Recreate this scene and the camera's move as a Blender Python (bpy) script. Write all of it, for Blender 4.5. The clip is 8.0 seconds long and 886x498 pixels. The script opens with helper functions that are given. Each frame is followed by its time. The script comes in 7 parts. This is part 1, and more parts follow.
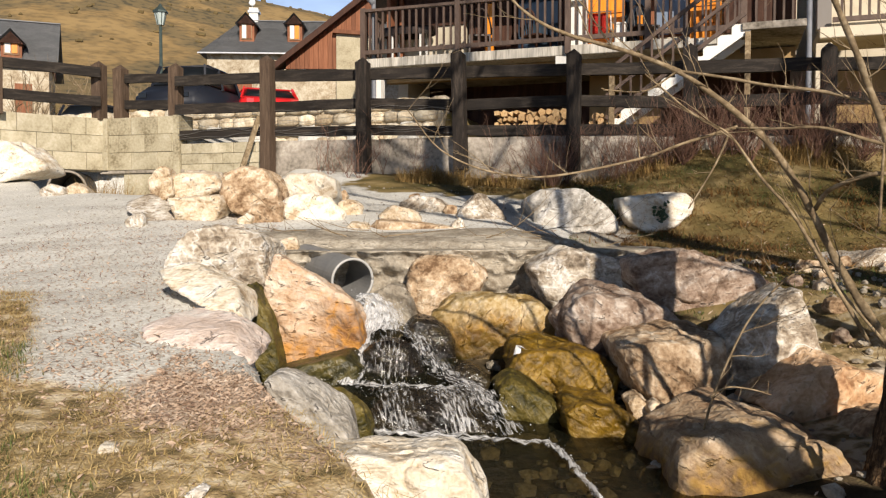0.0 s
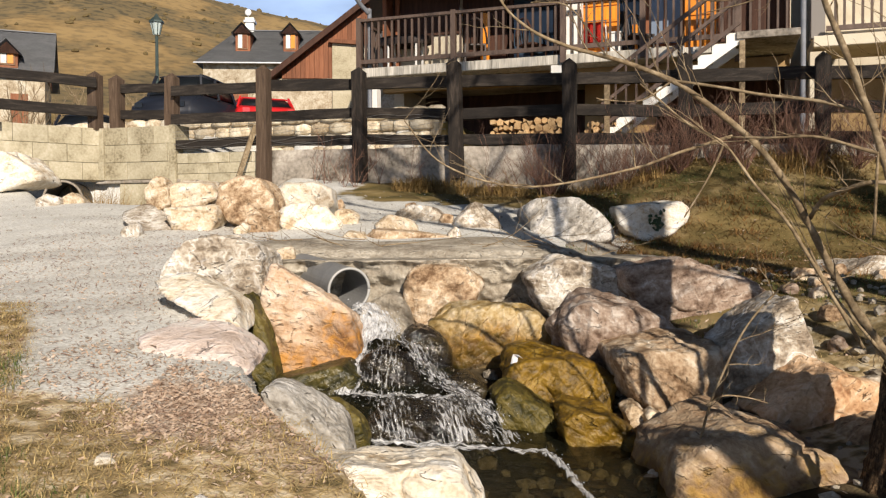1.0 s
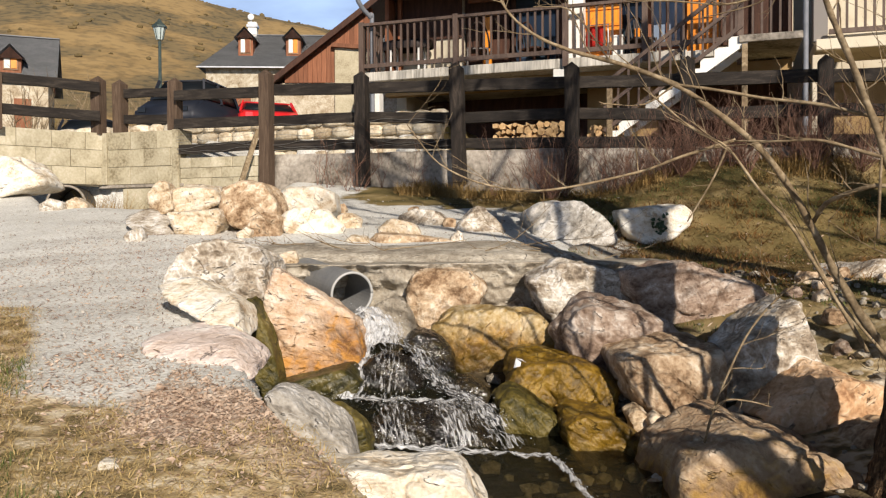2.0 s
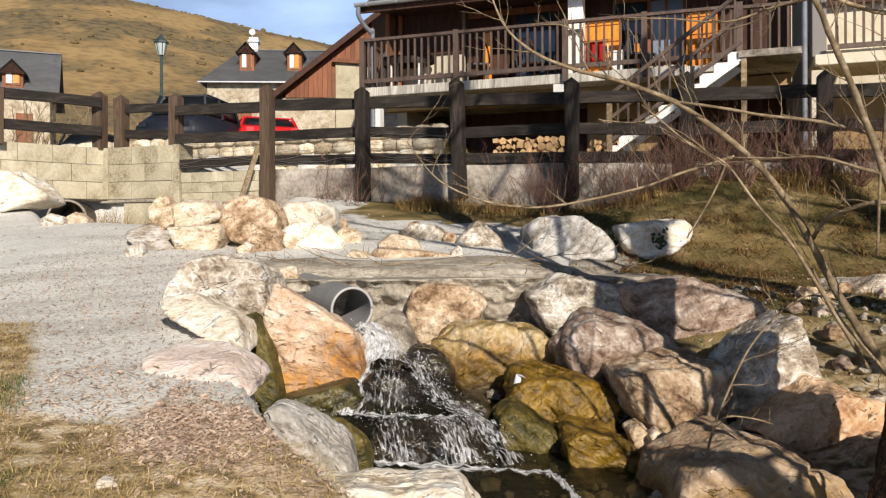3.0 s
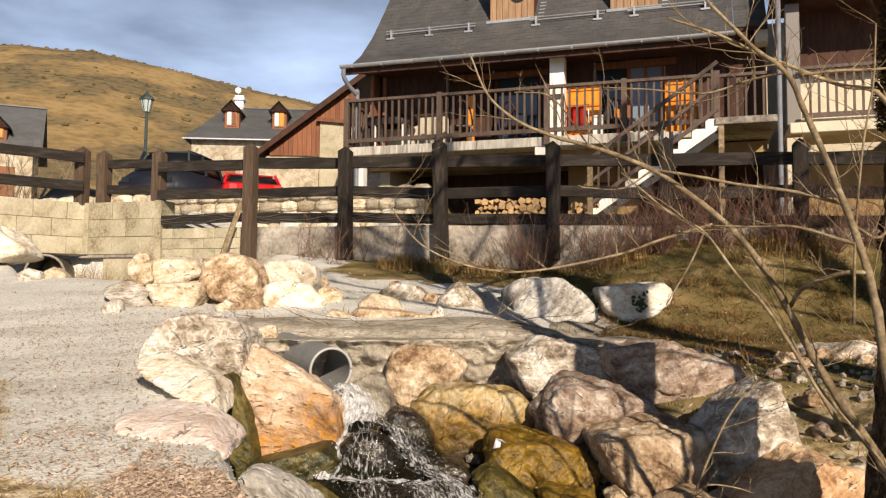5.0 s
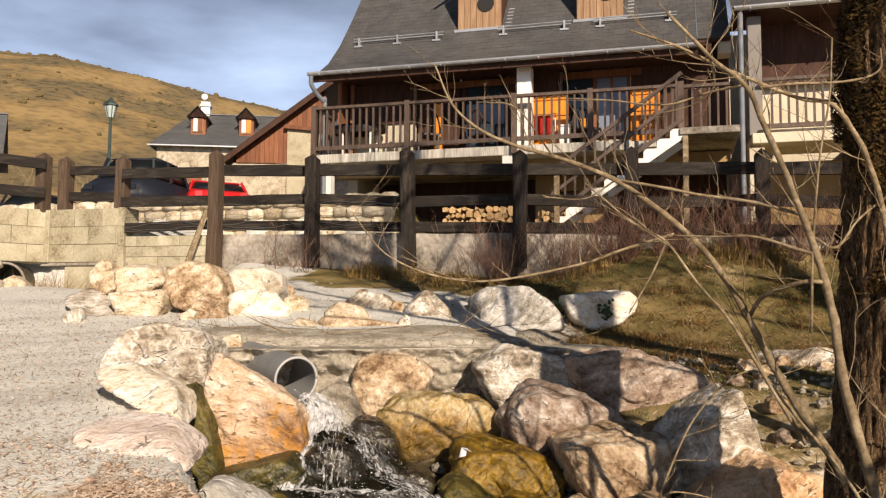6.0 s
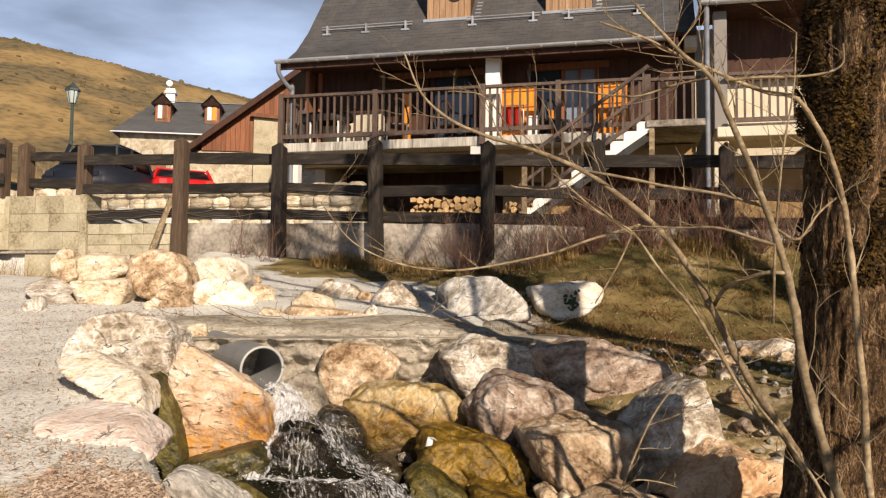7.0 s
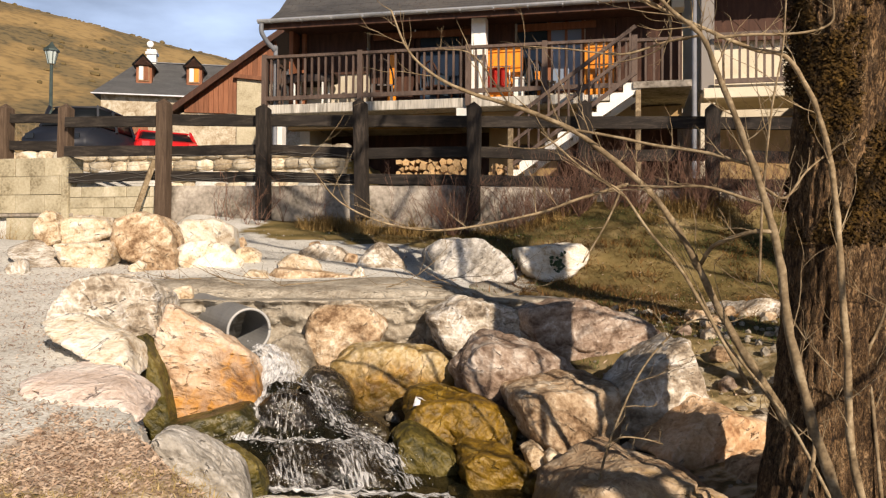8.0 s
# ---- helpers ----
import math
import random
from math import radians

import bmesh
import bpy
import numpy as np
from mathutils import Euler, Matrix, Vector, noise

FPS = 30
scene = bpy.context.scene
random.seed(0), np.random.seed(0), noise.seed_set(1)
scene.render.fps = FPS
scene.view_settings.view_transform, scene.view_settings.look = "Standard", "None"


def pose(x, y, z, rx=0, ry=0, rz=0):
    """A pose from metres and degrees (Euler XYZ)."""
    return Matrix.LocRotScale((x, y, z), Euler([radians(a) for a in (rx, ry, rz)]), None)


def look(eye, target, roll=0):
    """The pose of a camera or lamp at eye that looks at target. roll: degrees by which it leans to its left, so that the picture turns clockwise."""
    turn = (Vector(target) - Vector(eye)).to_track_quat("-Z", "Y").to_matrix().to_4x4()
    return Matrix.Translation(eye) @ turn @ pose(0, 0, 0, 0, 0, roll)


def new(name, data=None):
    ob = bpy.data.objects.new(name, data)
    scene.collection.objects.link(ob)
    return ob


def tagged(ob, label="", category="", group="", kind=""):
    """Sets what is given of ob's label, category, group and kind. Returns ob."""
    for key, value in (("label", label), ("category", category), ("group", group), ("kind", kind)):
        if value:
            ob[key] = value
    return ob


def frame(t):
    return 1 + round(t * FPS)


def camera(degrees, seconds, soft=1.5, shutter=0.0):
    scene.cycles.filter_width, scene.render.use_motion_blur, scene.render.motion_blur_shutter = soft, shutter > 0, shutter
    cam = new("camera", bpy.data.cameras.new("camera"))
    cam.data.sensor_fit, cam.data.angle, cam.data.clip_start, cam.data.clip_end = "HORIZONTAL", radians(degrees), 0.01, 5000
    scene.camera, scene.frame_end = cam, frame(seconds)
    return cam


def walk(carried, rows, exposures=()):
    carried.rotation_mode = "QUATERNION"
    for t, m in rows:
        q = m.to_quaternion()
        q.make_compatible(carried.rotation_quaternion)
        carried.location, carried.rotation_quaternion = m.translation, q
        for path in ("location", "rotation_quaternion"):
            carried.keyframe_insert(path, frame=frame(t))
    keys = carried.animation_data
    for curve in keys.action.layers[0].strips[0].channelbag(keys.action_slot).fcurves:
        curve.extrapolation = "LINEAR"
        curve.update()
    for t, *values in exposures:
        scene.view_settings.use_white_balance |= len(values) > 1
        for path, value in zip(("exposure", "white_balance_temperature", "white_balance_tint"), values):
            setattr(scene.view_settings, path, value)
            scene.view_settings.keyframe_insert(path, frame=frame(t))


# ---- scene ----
cam = camera(55.95, 8.0, soft=1.25)
ROWS = [
    (0.0, 0.0, 0.0, 1.6, 88.0, 0.0, 0.0),
    (0.5, 0.004, -0.003, 1.604, 88.294, 0.285, -0.123),
    (1.0, -0.001, -0.005, 1.605, 88.59, 0.174, -0.258),
    (1.5, -0.004, -0.004, 1.605, 88.744, 0.247, -0.131),
    (3.0, 0.001, -0.007, 1.619, 89.81, 0.276, -0.042),
    (3.5, -0.002, -0.007, 1.6255, 90.904, 0.068, 0.023),
    (4.0, 0.0, -0.011, 1.6321, 91.862, 0.008, 0.058),
    (4.5, 0.0, -0.01, 1.6365, 93.001, -0.247, -0.473),
    (6.0, 0.0226, -0.0103, 1.6494, 94.374, -0.335, -3.5),
    (6.5, 0.0254, -0.0078, 1.6466, 94.289, -0.307, -4.794),
    (7.0, 0.0198, -0.0068, 1.643, 93.747, -0.567, -5.762),
    (7.5, 0.0127, -0.0011, 1.634, 92.396, -0.364, -6.194),
    (8.0, 0.0114, 0.0078, 1.6272, 91.23, -0.372, -6.746),
]
walk(cam, [(t, pose(*row)) for t, *row in ROWS], [
    (0.0, -0.09, 6450, 11), (1.5, -0.11, 6400, 11), (3.5, -0.10, 6150, 11), (4.5, -0.06, 6800, 12), (6.5, -0.06, 7000, 14), (8.0, -0.05, 6950, 14)])

# ---- sun and sky ----
SUN_HEIGHT, SUN_SIDE = 26.0, 15.5      # degrees above the horizon; degrees to the right of straight behind the first eye
world = bpy.data.worlds.new("sky")
scene.world = world
world.use_nodes = True
wn, wl = world.node_tree.nodes, world.node_tree.links
sky = wn.new("ShaderNodeTexSky")
sky.sky_type, sky.sun_disc = "NISHITA", False
sky.sun_elevation, sky.sun_rotation = radians(SUN_HEIGHT), radians(180 - SUN_SIDE)
sky.air_density, sky.dust_density, sky.altitude = 1.0, 0.6, 1200
cloud_at = wn.new("ShaderNodeTexCoord")
cloud_map = wn.new("ShaderNodeMapping")
cloud_map.inputs["Scale"].default_value = (2.2, 2.2, 7.0)
cloud = wn.new("ShaderNodeTexNoise")
cloud.inputs["Scale"].default_value, cloud.inputs["Detail"].default_value = 2.0, 7.0
cloud_ramp = wn.new("ShaderNodeValToRGB")
cloud_ramp.color_ramp.elements[0].position, cloud_ramp.color_ramp.elements[1].position = 0.36, 0.74
cloud_ramp.color_ramp.elements[0].color = (0.42, 0.42, 0.42, 1)
cloud_mix = wn.new("ShaderNodeMixRGB")
cloud_mix.inputs["Color2"].default_value = (28.5, 38.0, 55.0, 1)
wl.new(cloud_at.outputs["Generated"], cloud_map.inputs["Vector"])
wl.new(cloud_map.outputs["Vector"], cloud.inputs["Vector"])
wl.new(cloud.outputs["Fac"], cloud_ramp.inputs["Fac"])
# bright cloud kept low in the sky so the upper dome adds little fill
cloud_height, cloud_band = wn.new("ShaderNodeSeparateXYZ"), wn.new("ShaderNodeMapRange")
cloud_band.inputs[1].default_value, cloud_band.inputs[2].default_value, cloud_band.inputs[3].default_value, cloud_band.inputs[4].default_value = 0.24, 0.42, 1.0, 0.02
banded_cloud = wn.new("ShaderNodeMath"); banded_cloud.operation = "MULTIPLY"
wl.new(cloud_at.outputs["Generated"], cloud_height.inputs[0]); wl.new(cloud_height.outputs["Z"], cloud_band.inputs[0])
wl.new(cloud_ramp.outputs["Color"], banded_cloud.inputs[0]); wl.new(cloud_band.outputs[0], banded_cloud.inputs[1])
wl.new(banded_cloud.outputs[0], cloud_mix.inputs["Fac"])
# clear sky dimmed by hand to deepen the shade below
deep = wn.new("ShaderNodeMixRGB"); deep.blend_type = "MULTIPLY"; deep.inputs["Fac"].default_value = 1.0
deep.inputs["Color2"].default_value = (0.34, 0.39, 0.47, 1)
wl.new(sky.outputs["Color"], deep.inputs["Color1"]); wl.new(deep.outputs["Color"], cloud_mix.inputs["Color1"])
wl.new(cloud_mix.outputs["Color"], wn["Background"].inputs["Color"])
wn["Background"].inputs["Strength"].default_value = 0.030
sun = new("sun", bpy.data.lights.new("sun", "SUN"))
sun.data.energy, sun.data.angle, sun.data.color = 6.4, radians(0.55), (1.0, 0.885, 0.745)
_az, _el = radians(SUN_SIDE), radians(SUN_HEIGHT)
sun.matrix_world = look((8, -30, 20), (8 - math.sin(_az) * math.cos(_el), -30 + math.cos(_az) * math.cos(_el), 20 - math.sin(_el)))


# ---- materials ----
def material(name, stops, scale=4.0, fine=40.0, rough=0.85, bump=0.3, reach=0.02, metal=0.0, stretch=(1, 1, 1), fine_mix=0.35, spread=0.25, vary=0.12, crack=0.0, spec=0.35):
    """Two scales of noise choose among the colours; the same noises give the relief. Each object is shifted and toned by its random number."""
    m = bpy.data.materials.new(name)
    m.use_nodes = True
    n, l = m.node_tree.nodes, m.node_tree.links
    bsdf = n["Principled BSDF"]
    at, info, mapping, add = n.new("ShaderNodeTexCoord"), n.new("ShaderNodeObjectInfo"), n.new("ShaderNodeMapping"), n.new("ShaderNodeVectorMath")
    mapping.inputs["Scale"].default_value = stretch
    times = n.new("ShaderNodeMath"); times.operation = "MULTIPLY"; times.inputs[1].default_value = 37.0
    l.new(info.outputs["Random"], times.inputs[0])
    l.new(at.outputs["Object"], mapping.inputs["Vector"])
    l.new(mapping.outputs["Vector"], add.inputs[0]); l.new(times.outputs[0], add.inputs[1])
    big, small = n.new("ShaderNodeTexNoise"), n.new("ShaderNodeTexNoise")
    big.inputs["Scale"].default_value, big.inputs["Detail"].default_value, big.inputs["Distortion"].default_value = scale, 8.0, 1.2
    small.inputs["Scale"].default_value, small.inputs["Detail"].default_value = fine, 5.0
    for tex in (big, small):
        l.new(add.outputs[0], tex.inputs["Vector"])
    mix = n.new("ShaderNodeMix"); mix.inputs[0].default_value = fine_mix
    l.new(big.outputs["Fac"], mix.inputs[2]); l.new(small.outputs["Fac"], mix.inputs[3])
    ramp = n.new("ShaderNodeValToRGB")
    lo, hi = 0.5 - spread, 0.5 + spread
    el = ramp.color_ramp.elements
    while len(el) < len(stops):
        el.new(0.5)
    for k, c in enumerate(stops):
        el[k].position, el[k].color = lo + (hi - lo) * k / max(1, len(stops) - 1), (*c, 1)
    l.new(mix.outputs[0], ramp.inputs["Fac"])
    coloured = ramp.outputs["Color"]
    tone = n.new("ShaderNodeHueSaturation")
    rng = n.new("ShaderNodeMapRange"); rng.inputs[3].default_value, rng.inputs[4].default_value = 1 - vary, 1 + vary
    l.new(info.outputs["Random"], rng.inputs[0]); l.new(rng.outputs[0], tone.inputs["Value"])
    l.new(coloured, tone.inputs["Color"]); l.new(tone.outputs["Color"], bsdf.inputs["Base Color"])
    height = mix.outputs[0]
    if crack:
        vor = n.new("ShaderNodeTexVoronoi"); vor.feature = "DISTANCE_TO_EDGE"; vor.inputs["Scale"].default_value = crack
        warp = n.new("ShaderNodeVectorMath"); warp.operation = "MULTIPLY_ADD"; warp.inputs[1].default_value = (0.5, 0.5, 0.5)
        l.new(small.outputs["Color"], warp.inputs[0]); l.new(add.outputs[0], warp.inputs[2]); l.new(warp.outputs[0], vor.inputs["Vector"])
        edge = n.new("ShaderNodeMapRange"); edge.inputs[2].default_value = 0.16 if crack > 6 else 0.02
        l.new(vor.outputs["Distance"], edge.inputs[0])
        both = n.new("ShaderNodeMath"); both.operation = "MULTIPLY_ADD"; both.inputs[1].default_value = 0.25
        gate = n.new("ShaderNodeMapRange"); gate.inputs[1].default_value, gate.inputs[2].default_value, gate.inputs[3].default_value, gate.inputs[4].default_value = 0.46, 0.56, 1.0, 0.0
        l.new(big.outputs["Fac"], gate.inputs[0])
        whole = n.new("ShaderNodeMath"); whole.operation = "MAXIMUM"
        l.new(edge.outputs[0], whole.inputs[0])
        if crack < 6:
            l.new(gate.outputs[0], whole.inputs[1])
        else:
            whole.inputs[1].default_value = 0.12
        l.new(whole.outputs[0], both.inputs[0]); l.new(mix.outputs[0], both.inputs[2]); height = both.outputs[0]
        # bark furrows are darkened in the colour too, adding to their shade
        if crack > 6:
            furrow_shade = n.new("ShaderNodeMixRGB"); furrow_shade.blend_type = "MULTIPLY"; furrow_shade.inputs["Fac"].default_value = 0.75
            l.new(tone.outputs["Color"], furrow_shade.inputs["Color1"]); l.new(whole.outputs[0], furrow_shade.inputs["Color2"]); l.new(furrow_shade.outputs["Color"], bsdf.inputs["Base Color"])
    if bump:
        b = n.new("ShaderNodeBump"); b.inputs["Strength"].default_value, b.inputs["Distance"].default_value = bump, reach
        l.new(height, b.inputs["Height"]); l.new(b.outputs["Normal"], bsdf.inputs["Normal"])
    bsdf.inputs["Roughness"].default_value, bsdf.inputs["Metallic"].default_value = rough, metal
    bsdf.inputs["Specular IOR Level"].default_value = spec
    return m


def stone(name, stops, rough=0.85, spec=0.3, vein=None, stain=None, grain=1.0):
    """Weathered rock: broad patches, bedding that leans by the object's random number, fine speckle, dark hairline cracks and pale veins."""
    m = bpy.data.materials.new(name)
    m.use_nodes = True
    n, l = m.node_tree.nodes, m.node_tree.links
    bsdf = n["Principled BSDF"]

    def mapped(sock, lo, hi, a=0.0, b=1.0):
        r = n.new("ShaderNodeMapRange")
        r.inputs[1].default_value, r.inputs[2].default_value, r.inputs[3].default_value, r.inputs[4].default_value = lo, hi, a, b
        l.new(sock, r.inputs[0])
        return r.outputs[0]

    def sums(op, a, b):
        x = n.new("ShaderNodeMath"); x.operation = op
        for k, v in enumerate((a, b)):
            if isinstance(v, (int, float)):
                x.inputs[k].default_value = v
            else:
                l.new(v, x.inputs[k])
        return x.outputs[0]

    def paint(fac, a, colour, kind="MIX"):
        x = n.new("ShaderNodeMixRGB"); x.blend_type = kind
        l.new(fac, x.inputs["Fac"]); l.new(a, x.inputs["Color1"])
        if isinstance(colour, tuple):
            x.inputs["Color2"].default_value = (*colour, 1)
        else:
            l.new(colour, x.inputs["Color2"])
        return x.outputs["Color"]

    at, info = n.new("ShaderNodeTexCoord"), n.new("ShaderNodeObjectInfo")
    shift = n.new("ShaderNodeVectorMath")
    l.new(at.outputs["Object"], shift.inputs[0]); l.new(sums("MULTIPLY", info.outputs["Random"], 41.0), shift.inputs[1])
    lean = n.new("ShaderNodeVectorRotate"); lean.rotation_type = "Y_AXIS"
    l.new(shift.outputs[0], lean.inputs["Vector"]); l.new(mapped(info.outputs["Random"], 0, 1, -0.9, 0.9), lean.inputs["Angle"])
    bed = n.new("ShaderNodeMapping"); bed.inputs["Scale"].default_value = (1.0, 1.0, 3.6)
    l.new(lean.outputs[0], bed.inputs["Vector"])

    def noise_of(vec, scale, detail, warp=0.0):
        t = n.new("ShaderNodeTexNoise")
        t.inputs["Scale"].default_value, t.inputs["Detail"].default_value, t.inputs["Distortion"].default_value = scale, detail, warp
        l.new(vec, t.inputs["Vector"])
        return t.outputs["Fac"]

    broad = noise_of(shift.outputs[0], 2.6, 7, 0.6)
    beds = noise_of(bed.outputs[0], 3.2, 10, 0.5)
    fine = noise_of(shift.outputs[0], 46 * grain, 6)
    mid = noise_of(lean.outputs[0], 13 * grain, 8, 0.8)
    tone = sums("ADD", sums("ADD", sums("MULTIPLY", broad, 0.27), sums("MULTIPLY", beds, 0.30)), sums("ADD", sums("MULTIPLY", mid, 0.27), sums("MULTIPLY", fine, 0.16)))
    ramp = n.new("ShaderNodeValToRGB"); el = ramp.color_ramp.elements
    while len(el) < len(stops):
        el.new(0.5)
    for k, c in enumerate(stops):
        el[k].position, el[k].color = 0.40 + 0.19 * k / (len(stops) - 1), (*c, 1)
    l.new(tone, ramp.inputs["Fac"])
    colour = ramp.outputs["Color"]
    line = n.new("ShaderNodeMath"); line.operation = "ABSOLUTE"; l.new(sums("SUBTRACT", noise_of(bed.outputs[0], 1.7, 6, 0.9), 0.5), line.inputs[0])
    crack = sums("MULTIPLY", mapped(line.outputs[0], 0.0, 0.010, 1.0, 0.0), mapped(mid, 0.50, 0.62))
    if vein:
        streak = n.new("ShaderNodeMath"); streak.operation = "ABSOLUTE"; l.new(sums("SUBTRACT", noise_of(lean.outputs[0], 3.4, 7, 1.4), 0.5), streak.inputs[0])
        colour = paint(sums("MULTIPLY", mapped(streak.outputs[0], 0.004, 0.030, 0.85, 0.0), mapped(broad, 0.40, 0.55)), colour, vein)
    colour = paint(sums("MULTIPLY", crack, 0.75), colour, tuple(0.3 * c for c in stops[0]))
    gloss = mapped(fine, 0.35, 0.65, rough - 0.10, min(1.0, rough + 0.08))
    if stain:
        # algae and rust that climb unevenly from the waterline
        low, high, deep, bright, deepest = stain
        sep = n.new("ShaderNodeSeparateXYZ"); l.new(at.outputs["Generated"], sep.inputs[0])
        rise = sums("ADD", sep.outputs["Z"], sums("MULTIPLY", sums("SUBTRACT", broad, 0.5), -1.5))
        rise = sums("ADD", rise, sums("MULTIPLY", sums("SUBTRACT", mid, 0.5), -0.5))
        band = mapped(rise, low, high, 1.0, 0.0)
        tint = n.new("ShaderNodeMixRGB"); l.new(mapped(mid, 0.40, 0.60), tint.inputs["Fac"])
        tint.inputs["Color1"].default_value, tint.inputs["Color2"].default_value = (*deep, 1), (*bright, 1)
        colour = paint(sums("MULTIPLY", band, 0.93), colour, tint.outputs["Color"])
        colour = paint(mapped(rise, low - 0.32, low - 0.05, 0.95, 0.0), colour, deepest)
    hsv = n.new("ShaderNodeHueSaturation")
    l.new(mapped(info.outputs["Random"], 0, 1, 0.88, 1.10), hsv.inputs["Value"]); l.new(colour, hsv.inputs["Color"])
    l.new(hsv.outputs["Color"], bsdf.inputs["Base Color"])
    height = sums("SUBTRACT", sums("ADD", sums("ADD", sums("MULTIPLY", beds, 0.8), sums("MULTIPLY", mid, 0.55)), sums("MULTIPLY", fine, 0.22)), sums("MULTIPLY", crack, 0.5))
    b = n.new("ShaderNodeBump"); b.inputs["Strength"].default_value, b.inputs["Distance"].default_value = 0.9, 0.045
    l.new(height, b.inputs["Height"]); l.new(b.outputs["Normal"], bsdf.inputs["Normal"])
    l.new(gloss, bsdf.inputs["Roughness"])
    bsdf.inputs["Specular IOR Level"].default_value = spec
    return m


ROCK = {
    "cream": stone("cream_stone", [(0.24, 0.16, 0.09), (0.50, 0.385, 0.25), (0.66, 0.56, 0.42), (0.77, 0.70, 0.59)]),
    "white": stone("white_stone", [(0.44, 0.33, 0.21), (0.68, 0.59, 0.45), (0.78, 0.72, 0.61), (0.83, 0.80, 0.73)]),
    "grey": stone("grey_stone", [(0.15, 0.115, 0.08), (0.33, 0.27, 0.20), (0.54, 0.48, 0.39), (0.78, 0.74, 0.67)], vein=(0.80, 0.77, 0.72)),
    "ash": stone("ash_grey_stone", [(0.21, 0.185, 0.15), (0.38, 0.35, 0.30), (0.52, 0.485, 0.43), (0.72, 0.69, 0.64)], vein=(0.74, 0.71, 0.66)),
    "pink": stone("pink_stone", [(0.54, 0.42, 0.34), (0.68, 0.56, 0.48), (0.74, 0.63, 0.56), (0.80, 0.74, 0.67)]),
    "pinkgrey": stone("rose_grey_stone", [(0.105, 0.062, 0.04), (0.245, 0.17, 0.12), (0.40, 0.31, 0.24), (0.62, 0.54, 0.46)], 0.78),
    "tan": stone("tan_stone", [(0.14, 0.08, 0.04), (0.34, 0.23, 0.135), (0.53, 0.40, 0.265), (0.72, 0.62, 0.48)], 0.8),
    "rust": stone("orange_brown_stone", [(0.26, 0.13, 0.06), (0.46, 0.28, 0.15), (0.60, 0.41, 0.25), (0.72, 0.57, 0.41)], 0.75),
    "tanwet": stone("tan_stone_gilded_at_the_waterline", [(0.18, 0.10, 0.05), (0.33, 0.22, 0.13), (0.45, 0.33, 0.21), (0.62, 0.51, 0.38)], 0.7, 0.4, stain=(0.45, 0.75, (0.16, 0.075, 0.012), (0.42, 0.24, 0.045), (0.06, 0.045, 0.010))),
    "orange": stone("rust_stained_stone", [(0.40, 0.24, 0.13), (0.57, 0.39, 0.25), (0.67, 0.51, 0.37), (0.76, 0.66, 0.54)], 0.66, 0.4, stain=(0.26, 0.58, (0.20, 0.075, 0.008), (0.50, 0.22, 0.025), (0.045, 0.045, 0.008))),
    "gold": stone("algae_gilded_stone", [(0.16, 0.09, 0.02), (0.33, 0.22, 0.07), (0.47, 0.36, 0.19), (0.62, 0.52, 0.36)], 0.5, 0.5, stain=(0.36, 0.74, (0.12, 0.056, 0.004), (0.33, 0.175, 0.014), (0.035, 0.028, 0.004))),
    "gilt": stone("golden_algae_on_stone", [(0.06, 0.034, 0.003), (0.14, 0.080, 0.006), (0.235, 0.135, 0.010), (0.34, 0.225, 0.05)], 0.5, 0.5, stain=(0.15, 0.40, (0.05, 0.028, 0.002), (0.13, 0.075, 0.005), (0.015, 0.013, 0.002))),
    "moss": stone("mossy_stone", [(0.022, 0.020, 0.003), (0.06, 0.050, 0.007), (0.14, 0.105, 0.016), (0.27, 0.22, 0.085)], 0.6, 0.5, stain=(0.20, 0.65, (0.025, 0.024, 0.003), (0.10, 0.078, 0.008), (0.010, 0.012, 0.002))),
    "wetmoss": stone("dark_wet_mossy_stone", [(0.012, 0.012, 0.004), (0.03, 0.028, 0.008), (0.075, 0.062, 0.014), (0.14, 0.11, 0.035)], 0.4, 0.6),
    "silt": stone("silty_bedded_stone", [(0.20, 0.165, 0.12), (0.31, 0.27, 0.21), (0.42, 0.375, 0.30), (0.56, 0.51, 0.42)], 0.9),
    "wet": stone("wet_dark_stone", [(0.006, 0.005, 0.004), (0.014, 0.011, 0.008), (0.030, 0.023, 0.012), (0.06, 0.046, 0.02)], 0.2, 0.7),
}
CONCRETE = material("weathered_concrete", [(0.10, 0.085, 0.065), (0.24, 0.21, 0.17), (0.34, 0.30, 0.25), (0.46, 0.42, 0.35)], 1.3, 16, 0.9, 0.7, 0.03, spread=0.14)
BLOCK = material("pale_concrete_block", [(0.20, 0.165, 0.10), (0.37, 0.325, 0.22), (0.46, 0.41, 0.29), (0.56, 0.51, 0.39)], 1.1, 22, 0.9, 0.5, 0.02, spread=0.16, vary=0.08)
SLAB_EDGE = material("streaked_slab_edge", [(0.12, 0.11, 0.09), (0.43, 0.40, 0.34), (0.66, 0.62, 0.54)], 3.0, 14, 0.9, 0.3, 0.01, stretch=(3.2, 3.2, 0.25), spread=0.2)
POST_WOOD = material("weathered_brown_post", [(0.035, 0.022, 0.014), (0.085, 0.055, 0.035), (0.15, 0.105, 0.07)], 3.0, 40, 0.85, 0.7, 0.015, stretch=(6, 6, 0.6), spread=0.22)
RAIL_WOOD = material("tarred_rail", [(0.008, 0.006, 0.005), (0.022, 0.017, 0.013), (0.065, 0.052, 0.04)], 2.4, 30, 0.85, 0.7, 0.012, stretch=(0.7, 5, 5), spread=0.18)
